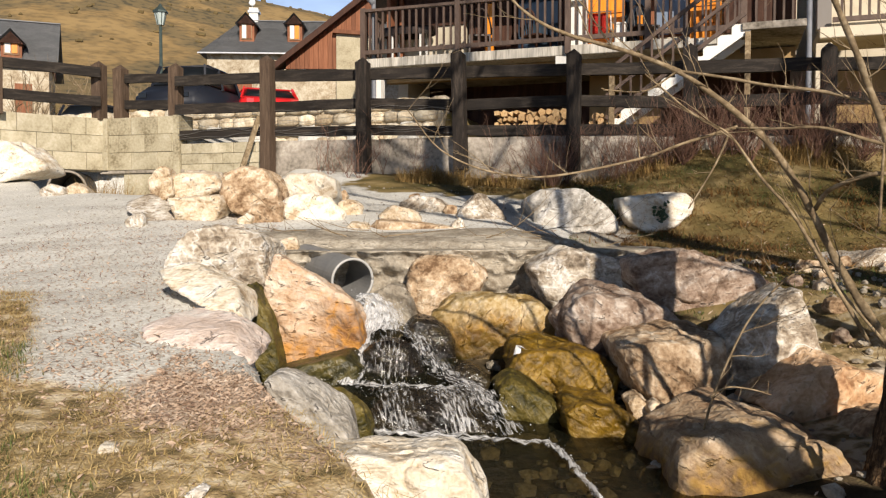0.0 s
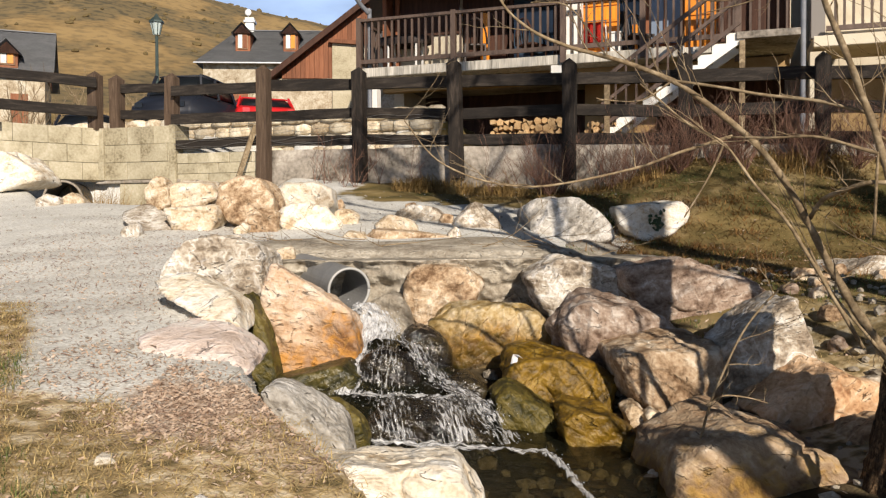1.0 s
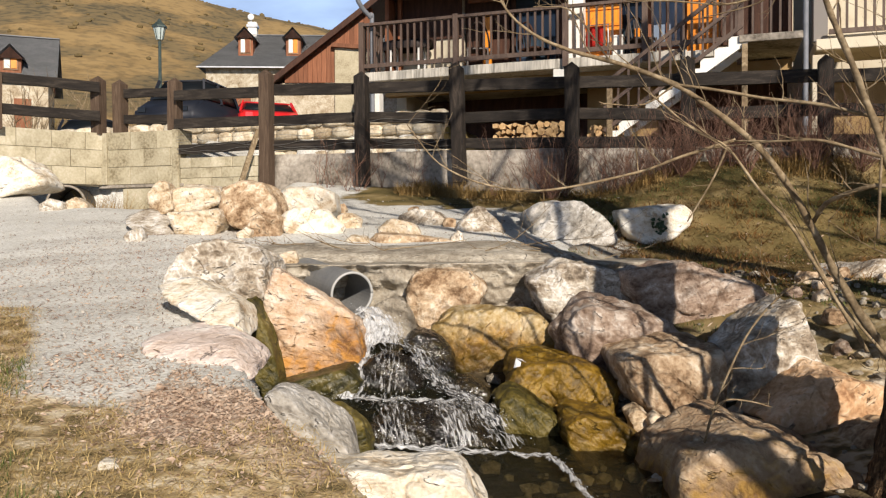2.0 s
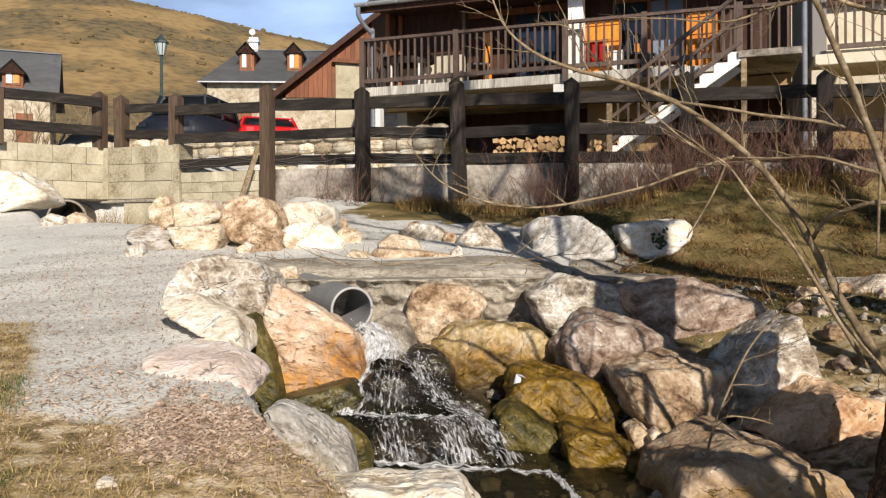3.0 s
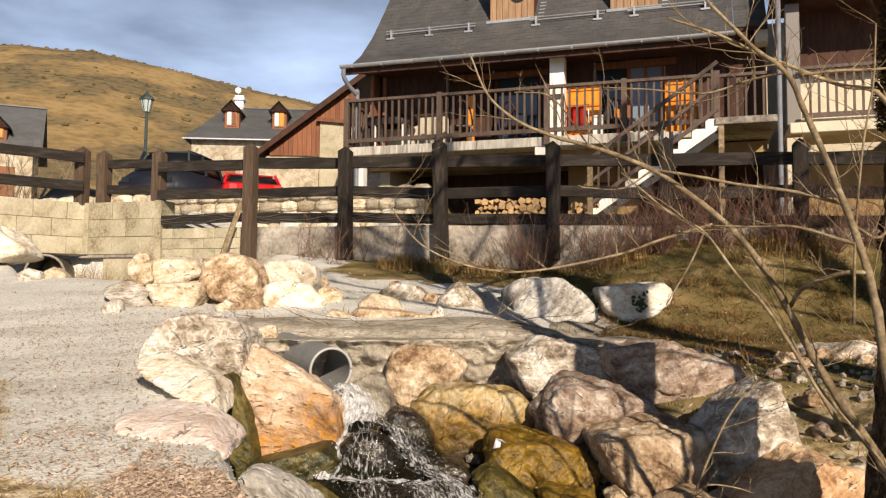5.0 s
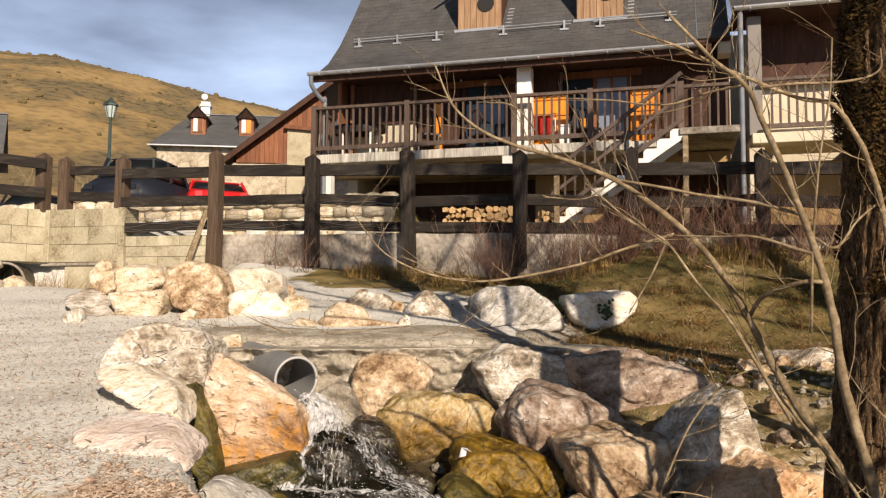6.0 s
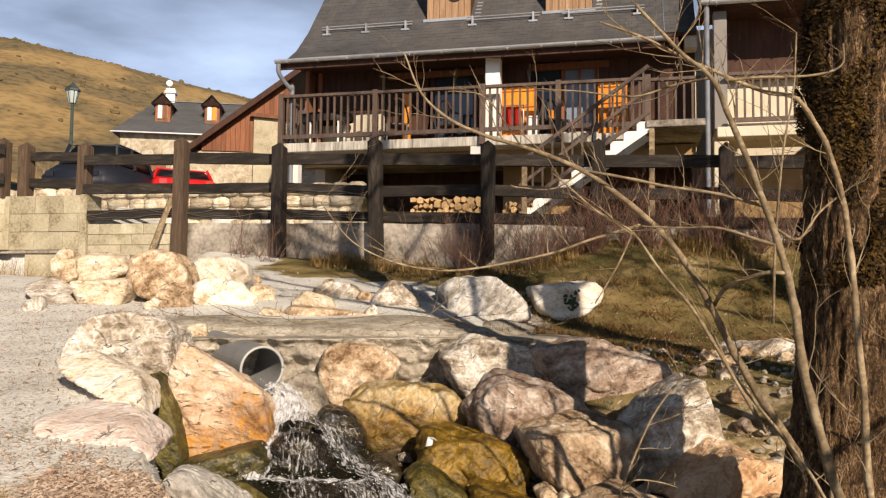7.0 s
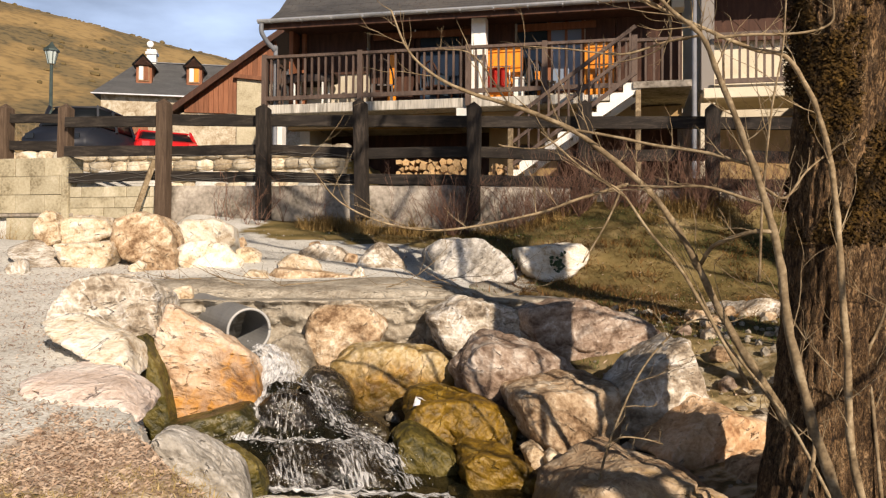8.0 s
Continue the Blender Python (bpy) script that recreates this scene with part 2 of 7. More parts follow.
POST_DARK = material("tarred_post", [(0.007, 0.005, 0.004), (0.020, 0.015, 0.011), (0.06, 0.045, 0.034)], 3.0, 40, 0.85, 0.7, 0.015, stretch=(5, 5, 0.8), spread=0.18)
RAILING = material("brown_painted_timber", [(0.055, 0.035, 0.026), (0.10, 0.067, 0.05), (0.15, 0.105, 0.08)], 3.0, 50, 0.6, 0.3, 0.005, stretch=(3, 3, 1), spread=0.22)
# dark stained timber, also the colour of sheets that stand in for shade
TIMBER_AND_SHADE = material("dark_timber_and_shade", [(0.030, 0.012, 0.007), (0.06, 0.025, 0.014), (0.10, 0.045, 0.026)], 2.0, 40, 0.75, 0.4, 0.008, stretch=(4, 4, 0.6), spread=0.2)
RED_TIMBER = material("red_brown_boards", [(0.12, 0.045, 0.02), (0.22, 0.085, 0.04), (0.32, 0.14, 0.07)], 2.0, 30, 0.75, 0.4, 0.01, stretch=(5, 5, 0.5), spread=0.22, vary=0.22)
HONEY = material("varnished_orange_pine", [(0.54, 0.15, 0.010), (0.76, 0.25, 0.016), (0.86, 0.34, 0.035)], 2.5, 30, 0.45, 0.2, 0.005, stretch=(5, 5, 0.5), spread=0.25)
PALE_BOARD = material("pale_pine_boards", [(0.16, 0.085, 0.045), (0.31, 0.185, 0.10), (0.46, 0.31, 0.19)], 2.0, 30, 0.7, 0.3, 0.006, stretch=(5, 5, 0.5), spread=0.25)
RENDER = material("cream_render", [(0.46, 0.39, 0.28), (0.60, 0.53, 0.40), (0.68, 0.62, 0.50)], 1.4, 60, 0.9, 0.3, 0.006)
OCHRE = material("ochre_render", [(0.24, 0.15, 0.06), (0.34, 0.225, 0.10), (0.42, 0.29, 0.14)], 1.4, 60, 0.9, 0.3, 0.006)
WHITE = material("white_painted_masonry", [(0.66, 0.63, 0.56), (0.78, 0.76, 0.70), (0.82, 0.80, 0.76)], 2.0, 50, 0.85, 0.2, 0.005)
SLATE = material("grey_slate", [(0.055, 0.055, 0.058), (0.095, 0.093, 0.092), (0.14, 0.133, 0.125)], 1.8, 30, 0.55, 0.4, 0.008, vary=0.18)
SLATE_FAR = material("blue_grey_slate_roof", [(0.12, 0.125, 0.135), (0.18, 0.185, 0.19), (0.25, 0.25, 0.25)], 0.9, 9, 0.6, 0.5, 0.03, stretch=(1, 1, 3))
ZINC = material("grey_zinc", [(0.32, 0.33, 0.34), (0.44, 0.45, 0.46), (0.55, 0.55, 0.55)], 3.0, 30, 0.42, 0.1, 0.003, metal=0.6)
DULL_ZINC = material("dull_blue_grey_zinc", [(0.11, 0.12, 0.14), (0.17, 0.18, 0.20), (0.24, 0.25, 0.27)], 3.0, 30, 0.6, 0.1, 0.003)
IRON = material("dark_green_iron", [(0.03, 0.05, 0.05), (0.06, 0.085, 0.08), (0.09, 0.11, 0.10)], 5, 40, 0.5, 0.2, 0.003, metal=0.3)
PVC = material("grey_plastic_pipe", [(0.17, 0.17, 0.165), (0.235, 0.235, 0.23), (0.30, 0.295, 0.28)], 4, 40, 0.5, 0.15, 0.003)
RUBBLE = material("pale_field_stone", [(0.26, 0.20, 0.12), (0.44, 0.36, 0.25), (0.58, 0.51, 0.38), (0.70, 0.65, 0.54)], 2.2, 20, 0.9, 0.8, 0.04, spread=0.15, vary=0.28)
MORTAR = material("lime_mortar", [(0.36, 0.30, 0.21), (0.48, 0.41, 0.30)], 4, 40, 0.95, 0.5, 0.02)
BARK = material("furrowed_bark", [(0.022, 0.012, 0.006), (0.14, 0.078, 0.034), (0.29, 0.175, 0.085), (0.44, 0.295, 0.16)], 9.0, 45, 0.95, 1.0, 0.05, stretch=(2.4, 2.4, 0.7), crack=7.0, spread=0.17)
TWIG = material("grey_tan_bark", [(0.07, 0.046, 0.024), (0.22, 0.16, 0.09), (0.42, 0.335, 0.215)], 9.0, 60, 0.8, 0.5, 0.006, spread=0.2)
DARK_TWIG = material("red_brown_bramble", [(0.09, 0.045, 0.03), (0.17, 0.09, 0.06), (0.27, 0.17, 0.12)], 8.0, 60, 0.85, 0.3, 0.004)
MOSS = material("rusty_moss", [(0.006, 0.004, 0.001), (0.024, 0.013, 0.003), (0.080, 0.042, 0.006), (0.19, 0.105, 0.016)], 12, 80, 0.95, 1.0, 0.03)
STRAW = material("dry_grass_blades", [(0.30, 0.21, 0.08), (0.50, 0.37, 0.16), (0.68, 0.55, 0.30)], 2.5, 30, 0.85, 0, spread=0.25)
BROWN_GRASS = material("brown_winter_grass", [(0.10, 0.062, 0.020), (0.26, 0.165, 0.055), (0.48, 0.34, 0.14)], 1.6, 20, 0.9, 0, spread=0.2)
RUSSET = material("russet_dead_grass", [(0.07, 0.035, 0.012), (0.20, 0.10, 0.03), (0.38, 0.22, 0.07)], 1.6, 20, 0.9, 0, spread=0.2)
GREEN = material("green_blades", [(0.05, 0.075, 0.018), (0.10, 0.13, 0.03), (0.17, 0.19, 0.06)], 2.5, 30, 0.8, 0, spread=0.25)
LITTER = material("fallen_brown_leaves", [(0.25, 0.16, 0.105), (0.50, 0.37, 0.27), (0.72, 0.62, 0.51)], 7, 40, 0.9, 0, spread=0.25)
LEAF = material("dark_ivy_leaf", [(0.015, 0.03, 0.012), (0.03, 0.055, 0.02), (0.06, 0.09, 0.03)], 9, 40, 0.5, 0)
SPLIT = material("split_firewood", [(0.30, 0.16, 0.06), (0.50, 0.33, 0.16), (0.66, 0.49, 0.29)], 6, 40, 0.85, 0.4, 0.01, vary=0.25)


def plain(name, colour, rough=0.5, metal=0.0, coat=0.0):
    m = bpy.data.materials.new(name)
    m.use_nodes = True
    b = m.node_tree.nodes["Principled BSDF"]
    b.inputs["Base Color"].default_value, b.inputs["Roughness"].default_value, b.inputs["Metallic"].default_value = (*colour, 1), rough, metal
    b.inputs["Coat Weight"].default_value = coat
    return m


RED_PAINT, NIGHT_PAINT, TYRE = plain("red_car_paint", (0.62, 0.018, 0.02), 0.35, 0, 0.8), plain("dark_blue_car_paint", (0.010, 0.013, 0.022), 0.55, 0, 0.1), plain("black_rubber", (0.015, 0.015, 0.015), 0.8)
CAR_GLASS, DARK_GLASS = plain("dark_car_glass", (0.008, 0.010, 0.012), 0.35), plain("window_glass", (0.03, 0.045, 0.06), 0.05)
RED_CLOTH, PLASTIC, LAMP_GLASS = plain("red_cloth", (0.55, 0.03, 0.02), 0.9), plain("white_plastic", (0.75, 0.74, 0.70), 0.4), plain("milky_lamp_glass", (0.45, 0.52, 0.5), 0.2)
DISH = plain("white_enamel", (0.8, 0.8, 0.8), 0.4)
FURN = plain("dark_brown_furniture", (0.028, 0.017, 0.012), 0.5)
WIRE = plain("galvanised_wire", (0.3, 0.3, 0.29), 0.5, 0.8)


# ---- mesh helpers ----
def bm_new():
    return bmesh.new()


def box(bm, x0, x1, y0, y1, z0, z1, m=None):
    vs = [bm.verts.new(Vector(c) if m is None else m @ Vector(c)) for c in ((x0, y0, z0), (x1, y0, z0), (x1, y1, z0), (x0, y1, z0), (x0, y0, z1), (x1, y0, z1), (x1, y1, z1), (x0, y1, z1))]
    for f in ((3, 2, 1, 0), (4, 5, 6, 7), (0, 1, 5, 4), (1, 2, 6, 5), (2, 3, 7, 6), (3, 0, 4, 7)):
        bm.faces.new([vs[i] for i in f])
    return vs


def beam(bm, a, b, w, h):
    """A squared timber from a to b, w wide and h high."""
    a, b = Vector(a), Vector(b)
    d = b - a
    side = d.cross(Vector((0, 0, 1)))
    side = side.normalized() if side.length > 1e-5 else Vector((1, 0, 0))
    up = side.cross(d).normalized()
    ring = [[bm.verts.new(p + side * sx * w / 2 + up * sz * h / 2) for sx, sz in ((-1, -1), (1, -1), (1, 1), (-1, 1))] for p in (a, b)]
    for k in range(4):
        bm.faces.new((ring[0][k], ring[0][(k + 1) % 4], ring[1][(k + 1) % 4], ring[1][k]))
    bm.faces.new(ring[0][::-1]); bm.faces.new(ring[1])


def tube(bm, pts, radii, sides=6, cap=True):
    pts = [Vector(p) for p in pts]
    rings, side = [], None
    for k, p in enumerate(pts):
        d = (pts[min(k + 1, len(pts) - 1)] - pts[max(k - 1, 0)]).normalized()
        if side is None:
            side = d.cross(Vector((0.3, 0.2, 1)) if abs(d.z) < 0.9 else Vector((1, 0, 0))).normalized()
        side = (side - d * side.dot(d)).normalized()
        up = d.cross(side)
        rings.append([bm.verts.new(p + radii[k] * (side * math.cos(2 * math.pi * j / sides) + up * math.sin(2 * math.pi * j / sides))) for j in range(sides)])
    for r0, r1 in zip(rings, rings[1:]):
        for j in range(sides):
            bm.faces.new((r0[j], r0[(j + 1) % sides], r1[(j + 1) % sides], r1[j]))
    if cap:
        bm.faces.new(rings[0][::-1]); bm.faces.new(rings[-1])


def smooth_line(pts, steps=4):
    """A Catmull-Rom line through the points."""
    p = [Vector(q) for q in pts]
    p = [2 * p[0] - p[1]] + p + [2 * p[-1] - p[-2]]
    out = []
    for a, b, c, d in zip(p, p[1:], p[2:], p[3:]):
        for k in range(steps):
            t = k / steps
            out.append(0.5 * (2 * b + (c - a) * t + (2 * a - 5 * b + 4 * c - d) * t * t + (3 * b - a - 3 * c + d) * t ** 3))
    return out + [p[-2]]


def part(name, bm, mat, parent=None, label="", smooth=False, bevel=0.0):
    if bevel:
        bmesh.ops.bevel(bm, geom=bm.edges[:], offset=bevel, segments=1, affect="EDGES", clamp_overlap=True)
    mesh = bpy.data.meshes.new(name)
    bm.normal_update()
    bm.to_mesh(mesh)
    bm.free()
    mesh.materials.append(mat)
    if smooth:
        mesh.polygons.foreach_set("use_smooth", [True] * len(mesh.polygons))
    ob = new(name, mesh)
    ob.parent = parent
    return tagged(ob, label)


def thing(name, label, category, m=None, group="", kind=""):
    ob = new(name)
    ob.empty_display_size = 0.1
    if m is not None:
        ob.matrix_world = m
    return tagged(ob, label, category, group, kind)


def boxes(name, dims, mat, parent, label="", bevel=0.004):
    bm = bm_new()
    for d in dims:
        box(bm, *d)
    return part(name, bm, mat, parent, label, bevel=bevel)


def step(a, b, v):
    t = np.clip((np.asarray(v, float) - a) / (b - a), 0, 1)
    return t * t * (3 - 2 * t)


# ---- the lie of the land ----
FX, FY = -3.18, 15.5                       # the fence's second post; the fence runs 18.5 degrees towards the eye
FE = Vector((math.cos(radians(18.5)), -math.sin(radians(18.5)), 0))
FN = Vector((-FE.y, FE.x, 0))


def wobble(x, y, f, seed=0.0):
    """A cheap smooth noise for arrays, about -1 to 1."""
    return (np.sin(x * f * 1.1 + 1.3 * np.sin(y * f * 0.7 + seed) + seed) * np.sin(y * f * 1.27 + 1.7 * np.sin(x * f * 0.83 - seed) + 2.1 * seed)
            + 0.5 * np.sin(x * f * 2.3 - y * f * 1.9 + 2 * seed) * np.sin(y * f * 2.9 + x * f * 0.6 + seed)) / 1.5


def land(x, y):
    """Height of the ground."""
    x, y = np.asarray(x, float), np.asarray(y, float)
    along, front = (x - FX) * FE.x + (y - FY) * FE.y, -((x - FX) * FN.x + (y - FY) * FN.y)
    yc = np.minimum(np.clip(y, -6, 16), 14 + 2 * step(-5.0, -3.0, x))
    left = 0.55 + 0.06 * yc + 0.0045 * yc * yc
    right = 0.45 + 0.085 * yc + 1.15 * step(2.6, 0.0, front)
    base = left + (right - left) * step(0.5, 2.6, x) * step(12.5, 9.5, y - 0.35 * x)
    base = base + (right - base) * step(2.2, 4.2, x)
    bank_l = np.interp(y, [-4, 2.2, 2.9, 3.4, 4.1, 5, 6, 7, 8.4], [0.4, 0.2, -0.1, -0.42, -0.75, -1.02, -1.38, -1.52, -1.5])
    bank_r = np.interp(y, [-4, 2.5, 4.0, 4.8, 5.6, 6.4, 7, 8.4], [2.2, 1.7, 2.3, 2.7, 2.75, 2.6, 2.4, 2.0])
    bed = 0.22 * np.clip(x - 1.0, 0, 1.6) + np.interp(y, [-4, 3, 4, 5, 5.5, 6, 6.6, 7.2, 8.2], [-0.5, 0.0, 0.06, 0.10, 0.16, 0.30, 0.45, 0.62, 0.75])
    cut = step(-0.25, 0.15, x - bank_l) * (1 - step(0.0, 0.9, x - bank_r)) * (1 - step(8.0, 8.45, y))
    z = base * (1 - cut) + bed * cut
    z = z + 0.02 * wobble(x, y, 2.3, 1.0) + 0.035 * wobble(x, y, 0.9, 2.0)
    z = z - 0.62 * step(12.35, 13.3, y) * step(-6.95, -6.35, x + 0.62 * (y - 14)) * step(-2.6, -3.6, x)
    road = 3.05 + 0.45 * step(-1.2, -2.6, along)
    yard = road + (4.0 - road) * step(-3.35, -3.45, front) * (1 - step(2.2, 2.4, along))
    far = np.hypot(x, np.maximum(y, 0.1))
    yard = yard + 0.055 * np.maximum(far - 24, 0) * step(24, 60, far)
    u = x / np.maximum(y, 1.0)
    ridge = np.interp(u, [-3, -1.2, -0.6, -0.5, -0.40, -0.32, -0.23, -0.15, 0, 0.4, 1.5], [0.19, 0.235, 0.282, 0.294, 0.292, 0.2735, 0.253, 0.238, 0.192, 0.14, 0.1])
    hill = y * (ridge - 0.050) * step(60, 470, far) * (1 + 0.02 * wobble(x, y, 0.02, 0.7)) + 0.7 * wobble(x, y, 0.03, 0.3) * step(90, 200, far)
    hill = hill * (1 - 0.5 * step(520, 1200, far))
    behind = step(-0.06, -0.22, front)
    return z * (1 - behind) + (yard + hill) * behind


def spaced(*runs):
    out = []
    for a, b, n in runs:
        out += list(np.linspace(a, b, n, endpoint=False))
    return np.array(out + [runs[-1][1]])


def make_ground():
    xs = spaced((-900, -200, 36), (-200, -40, 40), (-40, -8, 50), (-8, 7, 190), (7, 30, 40), (30, 200, 30), (200, 900, 14))
    ys = spaced((-60, -4, 16), (-4, 1.5, 24), (1.5, 16.8, 210), (16.8, 40, 60), (40, 130, 40), (130, 620, 110), (620, 1500, 16))
    X, Y = np.meshgrid(xs, ys)
    Z = land(X, Y)
    nx, ny = len(xs), len(ys)
    verts = np.stack([X, Y, Z], -1).reshape(-1, 3)
    i = np.arange(nx * ny).reshape(ny, nx)
    faces = np.stack([i[:-1, :-1], i[:-1, 1:], i[1:, 1:], i[1:, :-1]], -1).reshape(-1, 4)
    mesh = bpy.data.meshes.new("ground")
    mesh.from_pydata(verts.tolist(), [], faces.tolist())
    mesh.polygons.foreach_set("use_smooth", [True] * len(mesh.polygons))
    x, y = X.ravel(), Y.ravel()
    ragged = 0.25 * wobble(x, y, 2.1, 3.0) + 0.12 * wobble(x, y, 6.3, 1.5)
    along, front = (x - FX) * FE.x + (y - FY) * FE.y, -((x - FX) * FN.x + (y - FY) * FN.y)
    grass = np.maximum.reduce([
        step(0.25, -0.25, y - 3.55 + 0.5 * (x + 1.3) + ragged) * step(0.4, -0.4, x - 0.5),
        step(0.35, -0.35, y - 4.9 + 2.2 * (x + 2.45) + ragged) * step(-1.6, -2.2, x) * step(6.2, 5.4, y + ragged),
        step(1.3, 2.2, x + ragged + 0.25 * (8.0 - y)) * step(7.0, 8.2, y),
        step(2.4, 3.4, x + ragged),
        step(0.6, 1.3, x + ragged) * step(8.6, 8.0, y),
        step(2.3, 1.2, front + ragged) * step(1.6, 2.6, along),
        step(-3.6, -4.5, front),
    ])
    drift = y - 3.75 + 0.35 * (x + 0.9)
    litter = step(0.35, -0.35, np.maximum(drift - 0.30, -drift - 0.65) + ragged) * step(0.35, -0.2, x + 0.25) * step(-1.9, -1.1, x + 0.6 * ragged)
    left = np.interp(y, [-4, 2.2, 2.9, 3.4, 4.1, 5, 6, 7, 8.4], [0.4, 0.2, -0.1, -0.42, -0.75, -1.02, -1.38, -1.52, -1.5])
    bed = step(-0.05, 0.2, x - left) * step(2.3, 1.8, x + 0.6 * ragged) * step(8.5, 8.2, y) * step(-3.0, -2.0, y)
    for name, values in (("grass", grass), ("litter", 0.72 * litter), ("bed", bed)):
        mesh.attributes.new(name, "FLOAT", "POINT").data.foreach_set("value", np.clip(values, 0, 1))
    m = bpy.data.materials.new("gravel_and_grass_ground")
    m.use_nodes = True
    n, l = m.node_tree.nodes, m.node_tree.links
    bsdf = n["Principled BSDF"]
    at = n.new("ShaderNodeTexCoord")

    def noise_of(scale, detail=6.0):
        t = n.new("ShaderNodeTexNoise"); t.inputs["Scale"].default_value, t.inputs["Detail"].default_value = scale, detail
        l.new(at.outputs["Object"], t.inputs["Vector"])
        return t.outputs["Fac"]

    def ramp_of(fac, stops, lo=0.3, hi=0.7):
        r = n.new("ShaderNodeValToRGB"); el = r.color_ramp.elements
        while len(el) < len(stops):
            el.new(0.5)
        for k, c in enumerate(stops):
            el[k].position, el[k].color = lo + (hi - lo) * k / (len(stops) - 1), (*c, 1)
        l.new(fac, r.inputs["Fac"])
        return r.outputs["Color"]

    def blend(fac, a, b):
        x = n.new("ShaderNodeMixRGB"); l.new(fac, x.inputs["Fac"]); l.new(a, x.inputs["Color1"]); l.new(b, x.inputs["Color2"])
        return x.outputs["Color"]

    def mask(name, scale):
        a = n.new("ShaderNodeAttribute"); a.attribute_name = name
        s = n.new("ShaderNodeMath"); s.operation = "MULTIPLY_ADD"; s.inputs[1].default_value = 0.9
        l.new(noise_of(scale), s.inputs[0]); l.new(a.outputs["Fac"], s.inputs[2])
        r = n.new("ShaderNodeMapRange"); r.inputs[1].default_value, r.inputs[2].default_value = 0.75, 1.0
        l.new(s.outputs[0], r.inputs[0])
        return r.outputs[0]

    vor = n.new("ShaderNodeTexVoronoi"); vor.inputs["Scale"].default_value = 55
    l.new(at.outputs["Object"], vor.inputs["Vector"])
    pebble = n.new("ShaderNodeSeparateColor"); l.new(vor.outputs["Color"], pebble.inputs[0])
    grit = ramp_of(noise_of(1.1), [(0.505, 0.49, 0.44), (0.62, 0.61, 0.56), (0.69, 0.685, 0.64)])
    chips = ramp_of(pebble.outputs[0], [(0.34, 0.31, 0.27), (0.58, 0.57, 0.525), (0.65, 0.64, 0.595), (0.76, 0.755, 0.72)], 0.05, 0.95)
    gravel = n.new("ShaderNodeMixRGB"); gravel.inputs["Fac"].default_value = 0.5
    l.new(grit, gravel.inputs["Color1"]); l.new(chips, gravel.inputs["Color2"])
    turf = ramp_of(noise_of(8.0, 12), [(0.16, 0.125, 0.06), (0.35, 0.26, 0.14), (0.52, 0.41, 0.24), (0.66, 0.57, 0.41)], 0.40, 0.60)
    bank = ramp_of(noise_of(1.4, 10), [(0.05, 0.05, 0.016), (0.115, 0.09, 0.032), (0.21, 0.155, 0.062), (0.34, 0.26, 0.13)])
    slope = ramp_of(noise_of(0.028, 9), [(0.085, 0.075, 0.045), (0.15, 0.115, 0.06), (0.28, 0.185, 0.075), (0.36, 0.245, 0.105)], 0.42, 0.56)
    brush = ramp_of(noise_of(0.30, 8), [(0.085, 0.07, 0.045), (0.20, 0.145, 0.075), (0.29, 0.205, 0.095)], 0.38, 0.54)
    heath = n.new("ShaderNodeMixRGB"); heath.inputs["Fac"].default_value = 0.45
    l.new(slope, heath.inputs["Color1"]); l.new(brush, heath.inputs["Color2"])
    where = n.new("ShaderNodeSeparateXYZ"); l.new(at.outputs["Object"], where.inputs[0])
    away = n.new("ShaderNodeMapRange"); away.inputs[1].default_value, away.inputs[2].default_value = 40, 70
    l.new(where.outputs["Y"], away.inputs[0])
    beyond = n.new("ShaderNodeMapRange"); beyond.inputs[1].default_value, beyond.inputs[2].default_value = 5.5, 7.0
    l.new(where.outputs["Y"], beyond.inputs[0])
    turf = blend(beyond.outputs[0], turf, bank)
    turf = blend(away.outputs[0], turf, heath.outputs["Color"])
    duff = ramp_of(noise_of(16.0, 8), [(0.16, 0.095, 0.055), (0.52, 0.40, 0.30), (0.70, 0.61, 0.51)])
    ground_colour = blend(mask("litter", 5.0), blend(mask("grass", 4.0), gravel.outputs["Color"], turf), duff)
    silt = ramp_of(noise_of(6.0, 8), [(0.018, 0.014, 0.008), (0.05, 0.038, 0.020), (0.12, 0.09, 0.05)])
    ground_colour = blend(mask("bed", 8.0), ground_colour, silt)
    l.new(ground_colour, bsdf.inputs["Base Color"])
    bsdf.inputs["Roughness"].default_value = 0.95
    bsdf.inputs["Specular IOR Level"].default_value = 0.2
    rel = n.new("ShaderNodeMath"); rel.operation = "ADD"
    l.new(vor.outputs["Distance"], rel.inputs[0]); l.new(noise_of(30), rel.inputs[1])
    b = n.new("ShaderNodeBump"); b.inputs["Strength"].default_value, b.inputs["Distance"].default_value = 0.5, 0.008
    l.new(rel.outputs[0], b.inputs["Height"]); l.new(b.outputs["Normal"], bsdf.inputs["Normal"])
    mesh.materials.append(m)
    return tagged(new("ground", mesh), "grey gravel path and dry grass bank rising to an ochre hill", "ground", kind="structure")


make_ground()

